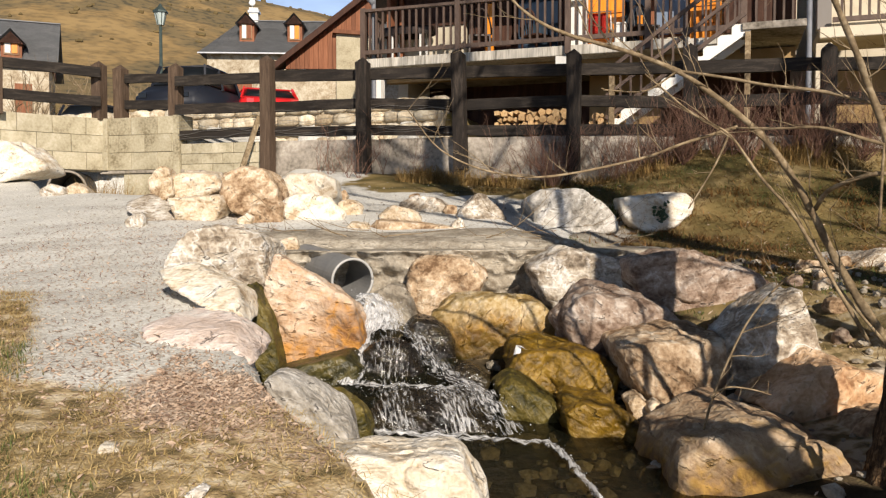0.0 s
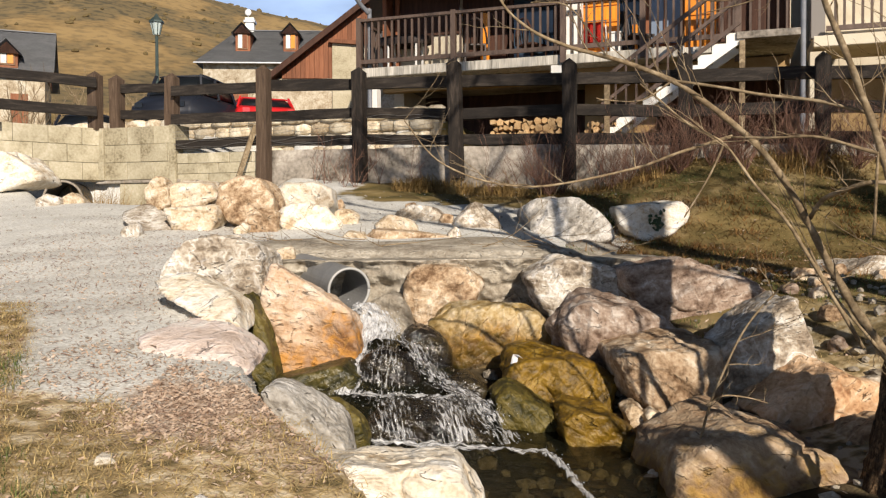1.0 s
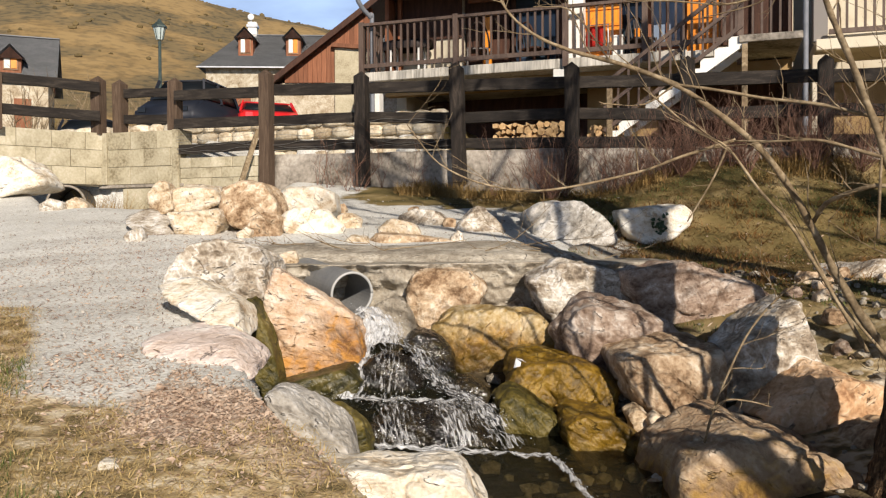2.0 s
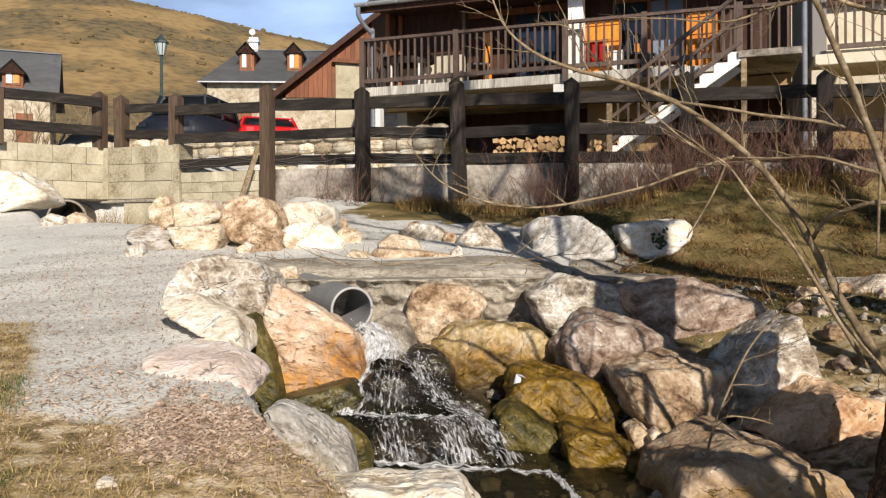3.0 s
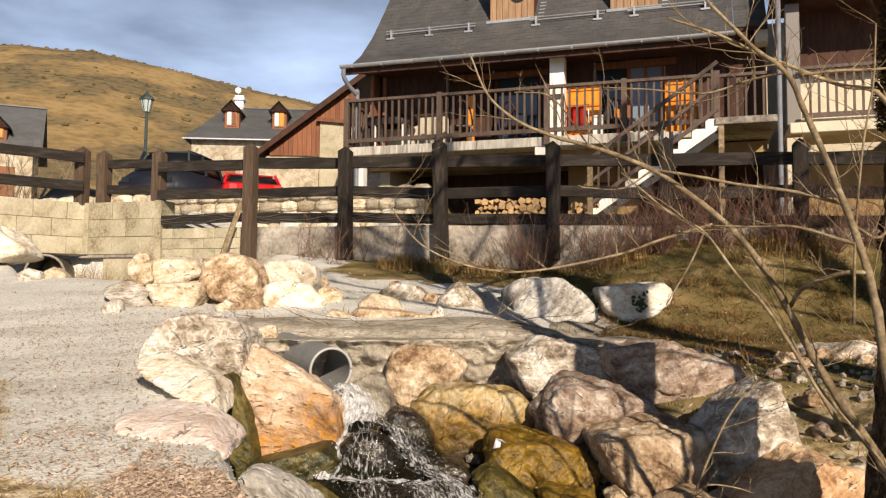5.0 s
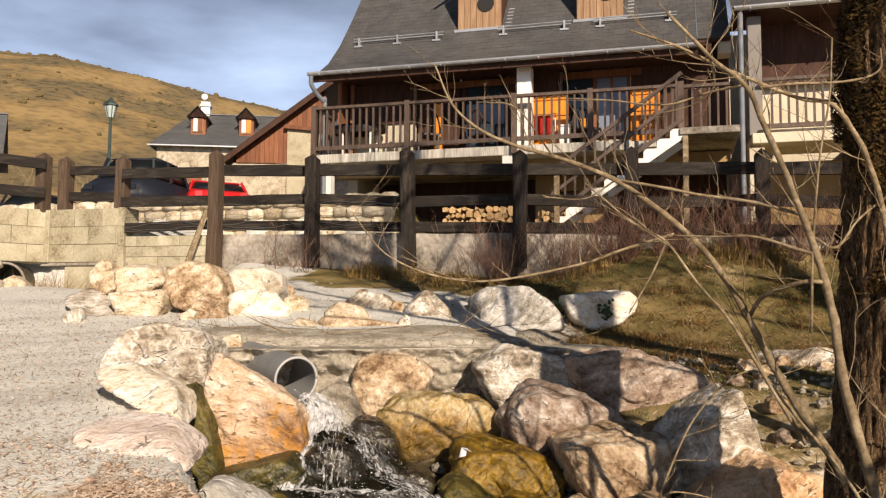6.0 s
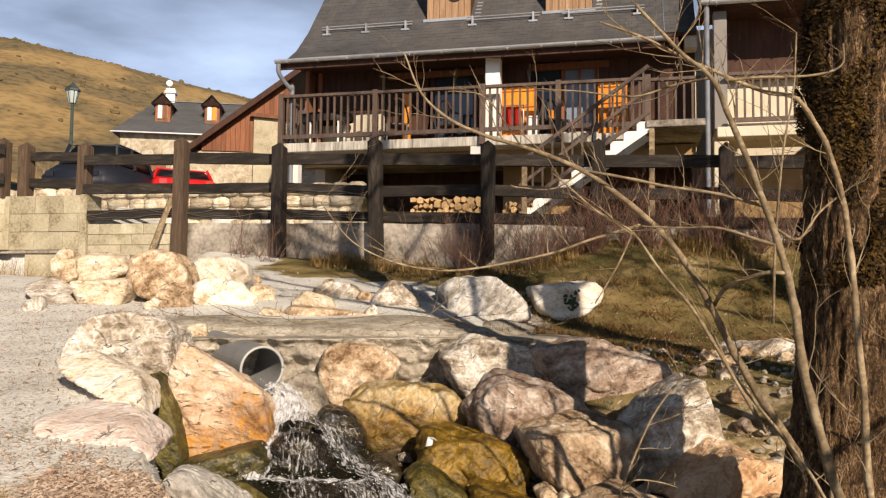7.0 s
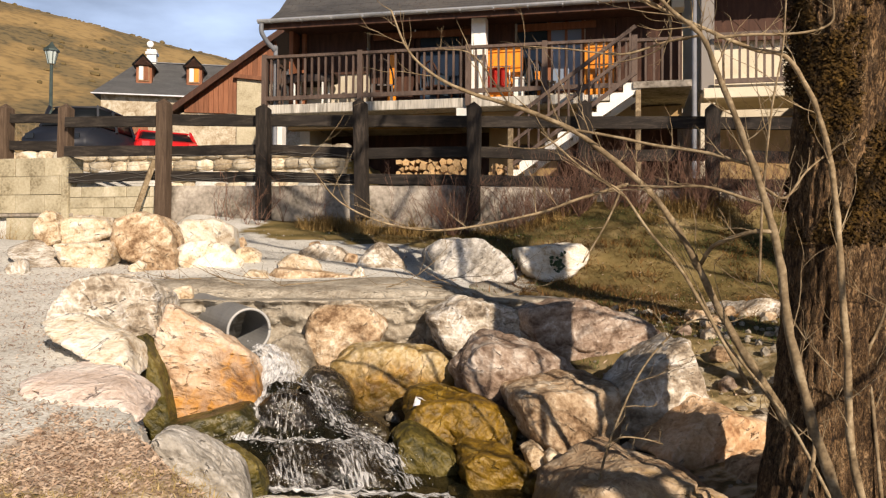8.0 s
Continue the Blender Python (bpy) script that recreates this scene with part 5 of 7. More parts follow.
def big_tree(x, y, r, height, lean, seed, label, limbs=14, first=0.42):
    rng = random.Random(seed)
    tree = thing("tree", label, "tree", Matrix.Translation((x, y, 0)), group="trees")
    z0 = float(land(x, y)) - 0.25
    bm = bm_new()
    N, M = (120, 300) if seed == 4 else (24, 60)
    rings = []
    for k in range(M + 1):
        t = k / M
        z = z0 + height * t
        base = r * (1 - 0.42 * t) + 0.30 * r * math.exp(-(z - z0 - 0.2) * 2.6)
        c = Vector((lean[0] * t + 0.06 * math.sin(t * 5), lean[1] * t, z))
        ring = []
        for j in range(N):
            a = 2 * math.pi * j / N
            d = Vector((math.cos(a), math.sin(a), 0))
            furrow = noise.ridged_multi_fractal(Vector((d.x * 7 + 0.4 * math.sin(z * 3), d.y * 7, z * 3.2 + seed)), 0.8, 2.0, 3, 1.0, 2.0)
            swell = 0.10 * r * noise.noise(Vector((d.x * 1.5, d.y * 1.5, z * 0.7 + seed))) + 0.06 * r * math.sin(5 * a + z) * math.exp(-(z - z0) * 1.2)
            ring.append(bm.verts.new(c + d * (base + swell + 0.030 * (furrow - 0.8))))
        rings.append(ring)
    for r0, r1 in zip(rings, rings[1:]):
        for j in range(N):
            bm.faces.new((r0[j], r0[(j + 1) % N], r1[(j + 1) % N], r1[j]))
    bm.faces.new(rings[-1])
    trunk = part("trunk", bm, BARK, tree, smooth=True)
    for k in range(limbs):
        t = first + (1.0 - first) * k / limbs
        a = rng.uniform(0, 2 * math.pi)
        start = Vector((lean[0] * t, lean[1] * t, z0 + height * t))
        d = Vector((math.cos(a), math.sin(a), 0.7))
        bm = bm_new()
        L, rr = rng.uniform(1.6, 3.0) * (1.0 if r > 0.1 else 0.5), max(r, 0.06) * (0.34 - 0.18 * t)
        pts, p = [start], start.copy()
        for _ in range(7):
            d = (d + Vector((rng.uniform(-1, 1), rng.uniform(-1, 1), rng.uniform(-0.5, 0.8))) * 0.25).normalized()
            p = p + d * L / 7
            pts.append(p.copy())
        tube(bm, pts, [rr * (1 - 0.8 * i / 7) for i in range(8)], 8)
        for i in range(2, 8):
            for _ in range(2):
                twig_spray(bm, rng, pts[i], d + Vector((rng.uniform(-1, 1), rng.uniform(-1, 1), rng.uniform(-0.3, 1))), rng.uniform(0.5, 1.1), rr * 0.22, 2)
        part("limb", bm, BARK if k < 3 else TWIG, tree, smooth=True)
    return tree, z0


oak, oak_z = big_tree(2.37, 3.955, 0.235, 10.0, (0.5, 0.2), 4, "thick trunk with deeply furrowed brown bark and moss", 20, 0.36)


# unseen leaning trunk, added to throw the shadow band across the front boulder
big_tree(4.75, 0.55, 0.15, 2.35, (-2.35, -0.1), 23, "unseen leaning trunk added to shade the front boulder", 5, 0.6)
# unseen trees to the right, added for the branch shadows they cast
big_tree(5.6, 1.2, 0.24, 13.0, (-0.6, 0.6), 11, "unseen bare tree on the stream bank, added for its branch shadows", 18, 0.45)
big_tree(8.2, 3.0, 0.20, 12.0, (-0.4, 0.3), 17, "unseen bare tree farther along the bank, added for its branch shadows", 16, 0.35)

# moss on the upper trunk, and a broken limb
moss_rng = random.Random(2)
bm = bm_new()
for _ in range(60000):
    ang, z = moss_rng.uniform(0, 2 * math.pi), moss_rng.uniform(1.75, 4.0)
    d = Vector((math.cos(ang), math.sin(ang), 0))
    if noise.noise(Vector((d.x * 1.4, d.y * 1.4, z * 1.5))) + 0.6 * (z - 2.2) < 0.0:
        continue
    t = (z - oak_z) / 10.0
    p = Vector((0.5 * t + 0.06 * math.sin(t * 5), 0.2 * t, z)) + d * (0.235 * (1 - 0.42 * t) + 0.008 + moss_rng.uniform(0, 0.035 + 0.10 * max(0.0, noise.noise(Vector((d.x * 1.9 + 4, d.y * 1.9, z * 2.1)))) * min(1.0, max(0.0, z - 1.9))))
    s = moss_rng.uniform(0.005, 0.014)
    a = Vector((moss_rng.uniform(-1, 1), moss_rng.uniform(-1, 1), moss_rng.uniform(-1, 1))).normalized()
    b = a.cross(d + Vector((0.01, 0, 0.3))).normalized()
    bm.faces.new([bm.verts.new(p + q) for q in (a * s * 1.6, b * s * 0.6, -a * s * 1.6, -b * s * 0.6)])
tagged(part("moss", bm, MOSS, oak, "rust and olive moss cushions"), kind="stuff")

# more thin trees beside the big trunk, added for branch shadows on the boulders
for k, (x, y, h) in enumerate(((3.55, 4.3, 5.0), (3.95, 4.9, 5.5), (4.5, 4.1, 6.0))):
    big_tree(x, y, 0.045, h, (-0.5 + 0.15 * k, 0.3), 40 + k, "thin bare sapling of the thicket beside the trunk, added for its branch shadows", 8, 0.18)

# ---- the chalet across the lane: x runs along its front, y into it ----
CHALET = Matrix.Translation((-1.80, 18.70, 0)) @ pose(0, 0, 0, 0, 0, -19)
chalet = thing("house", "two-storey chalet with a slate roof and a long timber balcony", "house", CHALET)
FLOOR = 5.17


def roof_sheet(name, x0, x1, profile, parent, mat, thick=0.10, label=""):
    """A roof slope from (y, z) points up the slope, laid in overlapping slate courses."""
    line = []
    for (ya, za), (yb, zb) in zip(profile, profile[1:]):
        L = math.hypot(yb - ya, zb - za)
        k = max(1, round(L / 0.17))
        line += [(ya + (yb - ya) * i / k, za + (zb - za) * i / k) for i in range(k)]
    line.append(profile[-1])
    bm = bm_new()
    rg = random.Random(3)
    for r, ((ya, za), (yb, zb)) in enumerate(zip(line, line[1:])):
        d = Vector((0, yb - ya, zb - za)).normalized()
        up = Vector((0, -d.z, d.y))
        x = x0 - (0.13 if r % 2 else 0.0)
        while x < x1:
            a, b = max(x, x0), min(x + 0.26, x1)
            x += 0.26
            if b - a < 0.02:
                continue
            lift = 0.007 + rg.uniform(0, 0.005)
            drop = rg.uniform(-0.012, 0.012)
            p = [Vector((a + 0.003, ya, za)) + up * lift - d * (0.03 + drop), Vector((b - 0.003, ya, za)) + up * lift - d * (0.03 + drop), Vector((b - 0.003, yb, zb)) + up * 0.004, Vector((a + 0.003, yb, zb)) + up * 0.004]
            v = [bm.verts.new(q) for q in p] + [bm.verts.new(q - up * 0.014) for q in p[:2]]
            bm.faces.new(v[:4]); bm.faces.new((v[1], v[0], v[4], v[5]))
    ob = part(name, bm, mat, parent, label)
    tagged(ob, kind="stuff")
    bm = bm_new()
    top = [[bm.verts.new((x, y, z - 0.004)) for x in (x0 + 0.01, x1 - 0.01)] for y, z in line]
    low = [[bm.verts.new((x, y, z - thick)) for x in (x0 + 0.01, x1 - 0.01)] for y, z in line]
    for k in range(len(line) - 1):
        bm.faces.new((top[k][0], top[k][1], top[k + 1][1], top[k + 1][0]))
        bm.faces.new((low[k][1], low[k][0], low[k + 1][0], low[k + 1][1]))
        bm.faces.new((top[k][0], top[k + 1][0], low[k + 1][0], low[k][0]))
        bm.faces.new((top[k + 1][1], top[k][1], low[k][1], low[k + 1][1]))
    bm.faces.new((top[0][1], top[0][0], low[0][0], low[0][1]))
    part("roof_boarding", bm, TIMBER_AND_SHADE, parent)


ROOF = [(-0.22, 6.99), (0.3, 7.17), (0.8, 7.50), (1.5, 8.16), (2.3, 9.10), (4.6, 12.0)]
roof_sheet("slating", 0.0, 8.35, ROOF, chalet, SLATE, label="grey slate roof with a flared eave")
roof_sheet("slating", 8.35, 9.0, [(0.55, 7.335)] + ROOF[2:], chalet, SLATE)
roof_sheet("slating", 9.0, 15.0, [(y - 0.1, z + 0.62) for y, z in ROOF], chalet, SLATE)

# walls: a thick front wall with door and window openings left in it
def pierced_wall(name, x0, x1, y0, y1, z0, z1, holes, mat, parent, label=""):
    xs = sorted({x0, x1, *[h[0] for h in holes], *[h[1] for h in holes]})
    zs = sorted({z0, z1, *[h[2] for h in holes], *[h[3] for h in holes]})
    bm = bm_new()
    for xa, xb in zip(xs, xs[1:]):
        for za, zb in zip(zs, zs[1:]):
            if not any(h[0] <= xa and xb <= h[1] and h[2] <= za and zb <= h[3] for h in holes):
                box(bm, xa, xb, y0, y1, za, zb)
    bmesh.ops.remove_doubles(bm, verts=bm.verts[:], dist=1e-4)
    return part(name, bm, mat, parent, label)


HOLES = [(2.05, 4.25, FLOOR, 7.1), (5.45, 6.15, FLOOR, 7.1), (6.15, 6.95, FLOOR + 0.25, 7.05)]
pierced_wall("upper_wall", 0.3, 9.0, 1.1, 1.4, FLOOR, 7.55, HOLES, RENDER, chalet, "cream rendered wall behind the balcony")
pierced_wall("lower_wall", 4.75, 6.3, 1.9, 2.2, 2.7, 4.97, [(5.3, 5.75, 3.9, 4.45)], OCHRE, chalet, "ochre rendered ground-floor wall")
# dark sheets stand in for the deep shade under the balcony
boxes("cellar_boarding", [(0.3, 4.74, 2.9, 3.0, 2.7, 4.9), (6.31, 9.0, 2.9, 3.0, 2.7, 4.9)], TIMBER_AND_SHADE, chalet, "dark sheets standing in for the shade under the balcony")
boxes("side_wall", [(0.3, 0.55, 1.4, 9.0, 2.7, 7.9)], RENDER, chalet)
# dark sheet puts the eave's shade on the upper part of the cream wall
boxes("boarding", [(0.42, 2.04, 1.05, 1.098, FLOOR + 0.86, 7.1)], TIMBER_AND_SHADE, chalet, "dark sheet deepening the eave shade on the cream wall")
boxes("partition", [(0.30, 0.40, 0.70, 1.1, FLOOR, 7.05), (0.52, 0.60, 0.94, 1.05, FLOOR, 7.1)], RED_TIMBER, chalet, "red-brown timber end screen")
boxes("wall_plate", [(0.2, 8.6, 0.18, 0.36, 6.93, 7.10)], TIMBER_AND_SHADE, chalet)
boxes("fascia", [(0.02, 8.33, -0.16, -0.10, 6.80, 6.96)], TIMBER_AND_SHADE, chalet)
boxes("soffit", [(0.2, 8.5, -0.05, 1.1, 6.99, 7.03)], TIMBER_AND_SHADE, chalet)
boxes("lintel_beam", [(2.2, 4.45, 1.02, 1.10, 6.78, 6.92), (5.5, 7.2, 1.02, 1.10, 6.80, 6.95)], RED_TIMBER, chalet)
# dark backing and floor stand in for the unlit room behind the openings
boxes("dark_inside", [(1.6, 8.8, 3.2, 3.3, FLOOR, 7.5)], TIMBER_AND_SHADE, chalet)
boxes("inside_floor", [(0.5, 9.0, 1.4, 3.3, FLOOR - 0.1, FLOOR + 0.01)], TIMBER_AND_SHADE, chalet)
door = boxes("door", [(2.06, 3.1, 1.26, 1.32, FLOOR, 7.08)], TIMBER_AND_SHADE, chalet, "dark stained timber door")
boxes("door_panel", [(2.18, 2.98, 1.245, 1.26, FLOOR + 0.1, FLOOR + 0.8)], TIMBER_AND_SHADE, door)
glazed = boxes("glazed_door", [(3.15, 3.25, 1.24, 1.32, FLOOR, 7.08), (4.15, 4.25, 1.24, 1.32, FLOOR, 7.08), (3.25, 4.15, 1.24, 1.32, FLOOR, FLOOR + 0.12), (3.25, 4.15, 1.24, 1.32, 6.98, 7.08)], TIMBER_AND_SHADE, chalet)
boxes("pane", [(3.25, 4.15, 1.27, 1.285, FLOOR + 0.12, 6.98)], DARK_GLASS, glazed)
# shutters stop near the eave's shade line rather than at full height
for x0, x1 in ((4.80, 5.66), (6.97, 7.58)):
    sh = boxes("shutter", [(x0, x1, 0.70, 0.74, FLOOR + 0.06, 6.40)], HONEY, chalet, "bright orange varnished shutter standing open in the sun")
    for zb in (0.4, 0.75, 1.1):
        boxes("shutter_bar", [(x0 + 0.04, x1 - 0.04, 0.67, 0.70, FLOOR + zb, FLOOR + zb + 0.06)], HONEY, sh)
    boxes("shutter_hinge", [(x0 + 0.02, x0 + 0.06, 0.74, 1.09, FLOOR + 0.3, FLOOR + 0.36)], FURN, sh)
for _j in [(2.55, 2.75, 1.00, 1.10, FLOOR, FLOOR + 1.25), (5.90, 6.0, 0.95, 1.06, FLOOR, FLOOR + 0.72), (8.2, 8.9, 1.00, 1.10, FLOOR, FLOOR + 0.22)]:
    boxes("pine_jamb", [_j], HONEY, chalet)
win = boxes("window", [(6.15, 6.22, 1.18, 1.28, FLOOR + 0.25, 7.05), (6.88, 6.95, 1.18, 1.28, FLOOR + 0.25, 7.05), (6.22, 6.88, 1.18, 1.28, FLOOR + 0.25, FLOOR + 0.33), (6.52, 6.58, 1.18, 1.28, FLOOR + 0.33, 7.05)], RED_TIMBER, chalet)
boxes("pane", [(6.22, 6.52, 1.22, 1.235, FLOOR + 0.33, 7.05), (6.58, 6.88, 1.22, 1.235, FLOOR + 0.33, 7.05)], plain("blue_grey_curtained_glass", (0.20, 0.25, 0.33), 0.25), win)
boxes("pane", [(5.47, 6.13, 1.24, 1.26, FLOOR, 7.08)], DARK_GLASS, win)
boxes("boarding", [(7.62, 8.98, 1.03, 1.09, FLOOR + 0.24, 7.5)], TIMBER_AND_SHADE, chalet)
# the dark sheets above the shutters stand in for eave shade
for _x0, _x1, _z0 in ((4.27, 4.78, FLOOR), (4.79, 5.44, FLOOR + 1.05), (6.97, 7.61, FLOOR + 1.05)):
    boxes("boarding", [(_x0, _x1, 1.03, 1.09, _z0, 7.5)], TIMBER_AND_SHADE, chalet)
boxes("pillar", [(4.62, 4.93, 0.22, 0.55, FLOOR, 6.93)], WHITE, chalet, "white painted masonry pillar", bevel=0.01)
boxes("pillar", [(4.62, 4.72, 0.25, 0.60, 2.8, 4.78)], WHITE, chalet, bevel=0.01)
boxes("bracket", [(4.35, 4.70, -0.02, 0.5, 4.78, 4.96)], WHITE, chalet, bevel=0.01)
boxes("pillar", [(0.16, 0.36, 0.2, 0.45, 2.8, 4.97)], WHITE, chalet, bevel=0.01)
boxes("edge_beam", [(0.36, 8.95, 0.55, 0.8, 4.70, 4.965)], OCHRE, chalet)
boxes("storey_slab", [(0.3, 9.0, 1.1, 3.2, 4.90, 5.10)], CONCRETE, chalet)
# balcony slab in three stretches, with streaked front edges
boxes("balcony_slab", [(-0.03, 7.0, 0.0, 1.1, 4.97, FLOOR)], SLAB_EDGE, chalet, "streaked pale concrete balcony edge", bevel=0.012)
boxes("balcony_slab", [(7.0, 9.02, 0.0, 1.1, 5.00, FLOOR - 0.03)], SLAB_EDGE, chalet, bevel=0.012)
boxes("balcony_slab", [(9.30, 15.0, -0.25, 1.1, 4.93, 5.13)], RENDER, chalet, bevel=0.012)
boxes("pillar", [(9.24, 9.52, -0.22, 0.1, 2.7, 4.85)], RENDER, chalet, bevel=0.01)
boxes("pillar", [(9.27, 9.52, -0.05, 0.22, 5.13, 7.5)], plain("grey_painted_timber", (0.22, 0.20, 0.18), 0.7), chalet, bevel=0.01)
boxes("upper_wall", [(9.5, 15.0, 1.1, 1.4, 5.13, 8.1)], RENDER, chalet)
boxes("boarded_gable", [(9.5, 15.0, 0.90, 0.98, 6.32, 7.6)], TIMBER_AND_SHADE, chalet, "dark brown boarding above the balcony")
boxes("lower_wall", [(9.5, 15.0, 1.5, 1.8, 2.7, 4.85)], OCHRE, chalet)
boxes("soffit", [(9.0, 15.0, -0.2, 1.1, 7.6, 7.66)], TIMBER_AND_SHADE, chalet)
boxes("end_wall", [(8.75, 9.0, 0.6, 1.0, 7.0, 7.3), (14.9, 15.2, 0.5, 9.0, 2.7, 8.4), (0.3, 15.2, 8.8, 9.0, 2.7, 10)], RENDER, chalet)


def railing(parent, a, b, floor, top=1.04, gap=0.148):
    """Railing from a to b: two rails and squared balusters."""
    a, b = Vector((*a, 0)), Vector((*b, 0))
    L = (b - a).length
    bm = bm_new(); beam(bm, a + Vector((0, 0, floor + top)), b + Vector((0, 0, floor + top)), 0.11, 0.06); part("handrail", bm, RAILING, parent)
    bm = bm_new(); beam(bm, a + Vector((0, 0, floor + 0.13)), b + Vector((0, 0, floor + 0.13)), 0.05, 0.09); part("bottom_rail", bm, RAILING, parent)
    n = int(L / gap)
    for k in range(1, n):
        p = a + (b - a) * (k / n)
        bm = bm_new(); box(bm, p.x - 0.021, p.x + 0.021, p.y - 0.021, p.y + 0.021, floor + 0.13, floor + top); part("baluster", bm, RAILING, parent)


rail_front = thing("balcony_railing", "brown timber balcony railing with square balusters", "railing", CHALET)
for x in (0.05, 2.25, 4.61, 6.2):
    boxes("newel", [(x - 0.055, x + 0.055, -0.10, 0.02, 4.99, FLOOR + 1.1)], RAILING, rail_front)
boxes("newel", [(7.93, 8.05, -0.10, 0.04, 4.8, FLOOR + 1.12)], RAILING, rail_front)
for xa, xb in ((0.05, 2.25), (2.25, 4.61), (4.61, 6.2), (6.2, 7.98)):
    railing(rail_front, (xa, -0.04), (xb, -0.04), FLOOR)
railing(rail_front, (0.05, 0.0), (0.05, 1.1), FLOOR)
railing(rail_front, (8.05, -0.04), (9.02, -0.04), FLOOR - 0.03)
rail_end = thing("balcony_railing", "brown timber railing of the end balcony", "railing", CHALET)
railing(rail_end, (9.52, -0.2), (14.8, -0.2), 5.13)

# outside stair: white stepped string, brown treads and rails
stair = thing("stairs", "outside stair with white stepped side and brown rails", "stairs", CHALET)
bm = bm_new()
n_steps, sx, sz = 10, 0.245, 0.178
prof = []
for k in range(n_steps):
    x, z = 8.02 - k * sx, FLOOR - 0.05 - k * sz
    prof += [(x, z), (x - sx, z)] if k else [(x + 0.1, z), (x - sx, z)]
    prof += [(x - sx, z - sz)]
under = [(x - 0.02, z - 0.13) for x, z in ((8.1 - n_steps * sx, prof[-1][1] + 0.1), (8.12, FLOOR - 0.05))]
outline = prof + under
for y0 in (-1.05, -0.22):
    va = [bm.verts.new((x, y0, z)) for x, z in outline]
    vb = [bm.verts.new((x, y0 + 0.10, z)) for x, z in outline]
    bm.faces.new(va[::-1]); bm.faces.new(vb)
    for k in range(len(outline)):
        bm.faces.new((va[k], va[(k + 1) % len(va)], vb[(k + 1) % len(va)], vb[k]))
bmesh.ops.recalc_face_normals(bm, faces=bm.faces[:])
part("string", bm, WHITE, stair, "white painted stepped string")
for k in range(n_steps):
    boxes("tread", [(8.02 - (k + 1) * sx - 0.02, 8.02 - k * sx, -1.0, -0.15, FLOOR - 0.05 - k * sz - 0.045, FLOOR - 0.05 - k * sz + 0.004)], CONCRETE, stair)
for y0 in (-1.12,):
    for dz, h in ((1.0, 0.07), (0.55, 0.06), (0.12, 0.07)):
        bm = bm_new(); beam(bm, (8.0, y0, FLOOR + dz), (8.0 - n_steps * sx, y0, FLOOR + dz - n_steps * sz), 0.06, h); part("stair_rail", bm, RAILING, stair)
    for k in range(13):
        x = 7.9 - k * 0.19
        z = FLOOR - (8.0 - x) * sz / sx
        boxes("stair_baluster", [(x - 0.02, x + 0.02, y0 - 0.02, y0 + 0.02, z + 0.08, z + 1.0)], RAILING, stair)
boxes("landing", [(7.95, 9.02, -1.1, -0.0, FLOOR - 0.17, FLOOR - 0.04)], CONCRETE, stair, bevel=0.01)
for _j in [(8.0, 8.1, -1.1, -1.0, 2.8, FLOOR - 0.2), (5.6, 5.7, -1.17, -1.07, 2.8, 4.3)]:
    boxes("stair_post", [_j], TWIG, stair)

# gutters and downpipes
def gutter(parent, x0, x1, y, z):
    bm = bm_new()
    r = 0.075
    prof = [(y - r * math.cos(a), z - r * math.sin(a)) for a in np.linspace(0, math.pi, 9)]
    prof += [(y - (r - 0.008) * math.cos(a), z - (r - 0.008) * math.sin(a)) for a in np.linspace(math.pi, 0, 9)]
    va, vb = [bm.verts.new((x0, *p)) for p in prof], [bm.verts.new((x1, *p)) for p in prof]
    for k in range(len(prof)):
        bm.faces.new((va[k], va[(k + 1) % len(prof)], vb[(k + 1) % len(prof)], vb[k]))
    bm.faces.new(va[::-1]); bm.faces.new(vb)
    part("gutter", bm, ZINC, parent, "grey zinc half-round gutter")
    for x in np.arange(x0 + 0.3, x1, 0.7):
        boxes("gutter_bracket", [(x - 0.012, x + 0.012, y - r - 0.006, y + r + 0.02, z - r - 0.006, z - r + 0.03)], ZINC, parent)


gutter(chalet, -0.02, 8.35, -0.27, 6.98)
gutter(chalet, 9.0, 15.0, -0.37, 7.60)
for pts in ([(0.06, -0.27, 6.9), (0.06, -0.25, 6.72), (0.12, -0.1, 6.55), (0.22, 0.05, 6.40), (0.24, 0.10, 6.2), (0.24, 0.10, 3.0)], [(9.12, -0.30, 7.55), (9.12, -0.30, 5.0), (9.12, -0.30, 2.9)]):
    bm = bm_new(); tube(bm, smooth_line(pts, 6), [0.05] * (6 * (len(pts) - 1) + 1), 12); part("downpipe", bm, DULL_ZINC, chalet, "dull blue-grey downpipe", smooth=True)


# snow bars on the roof, and dormers
def roof_z(y):
    return float(np.interp(y, [p[0] for p in ROOF], [p[1] for p in ROOF]))


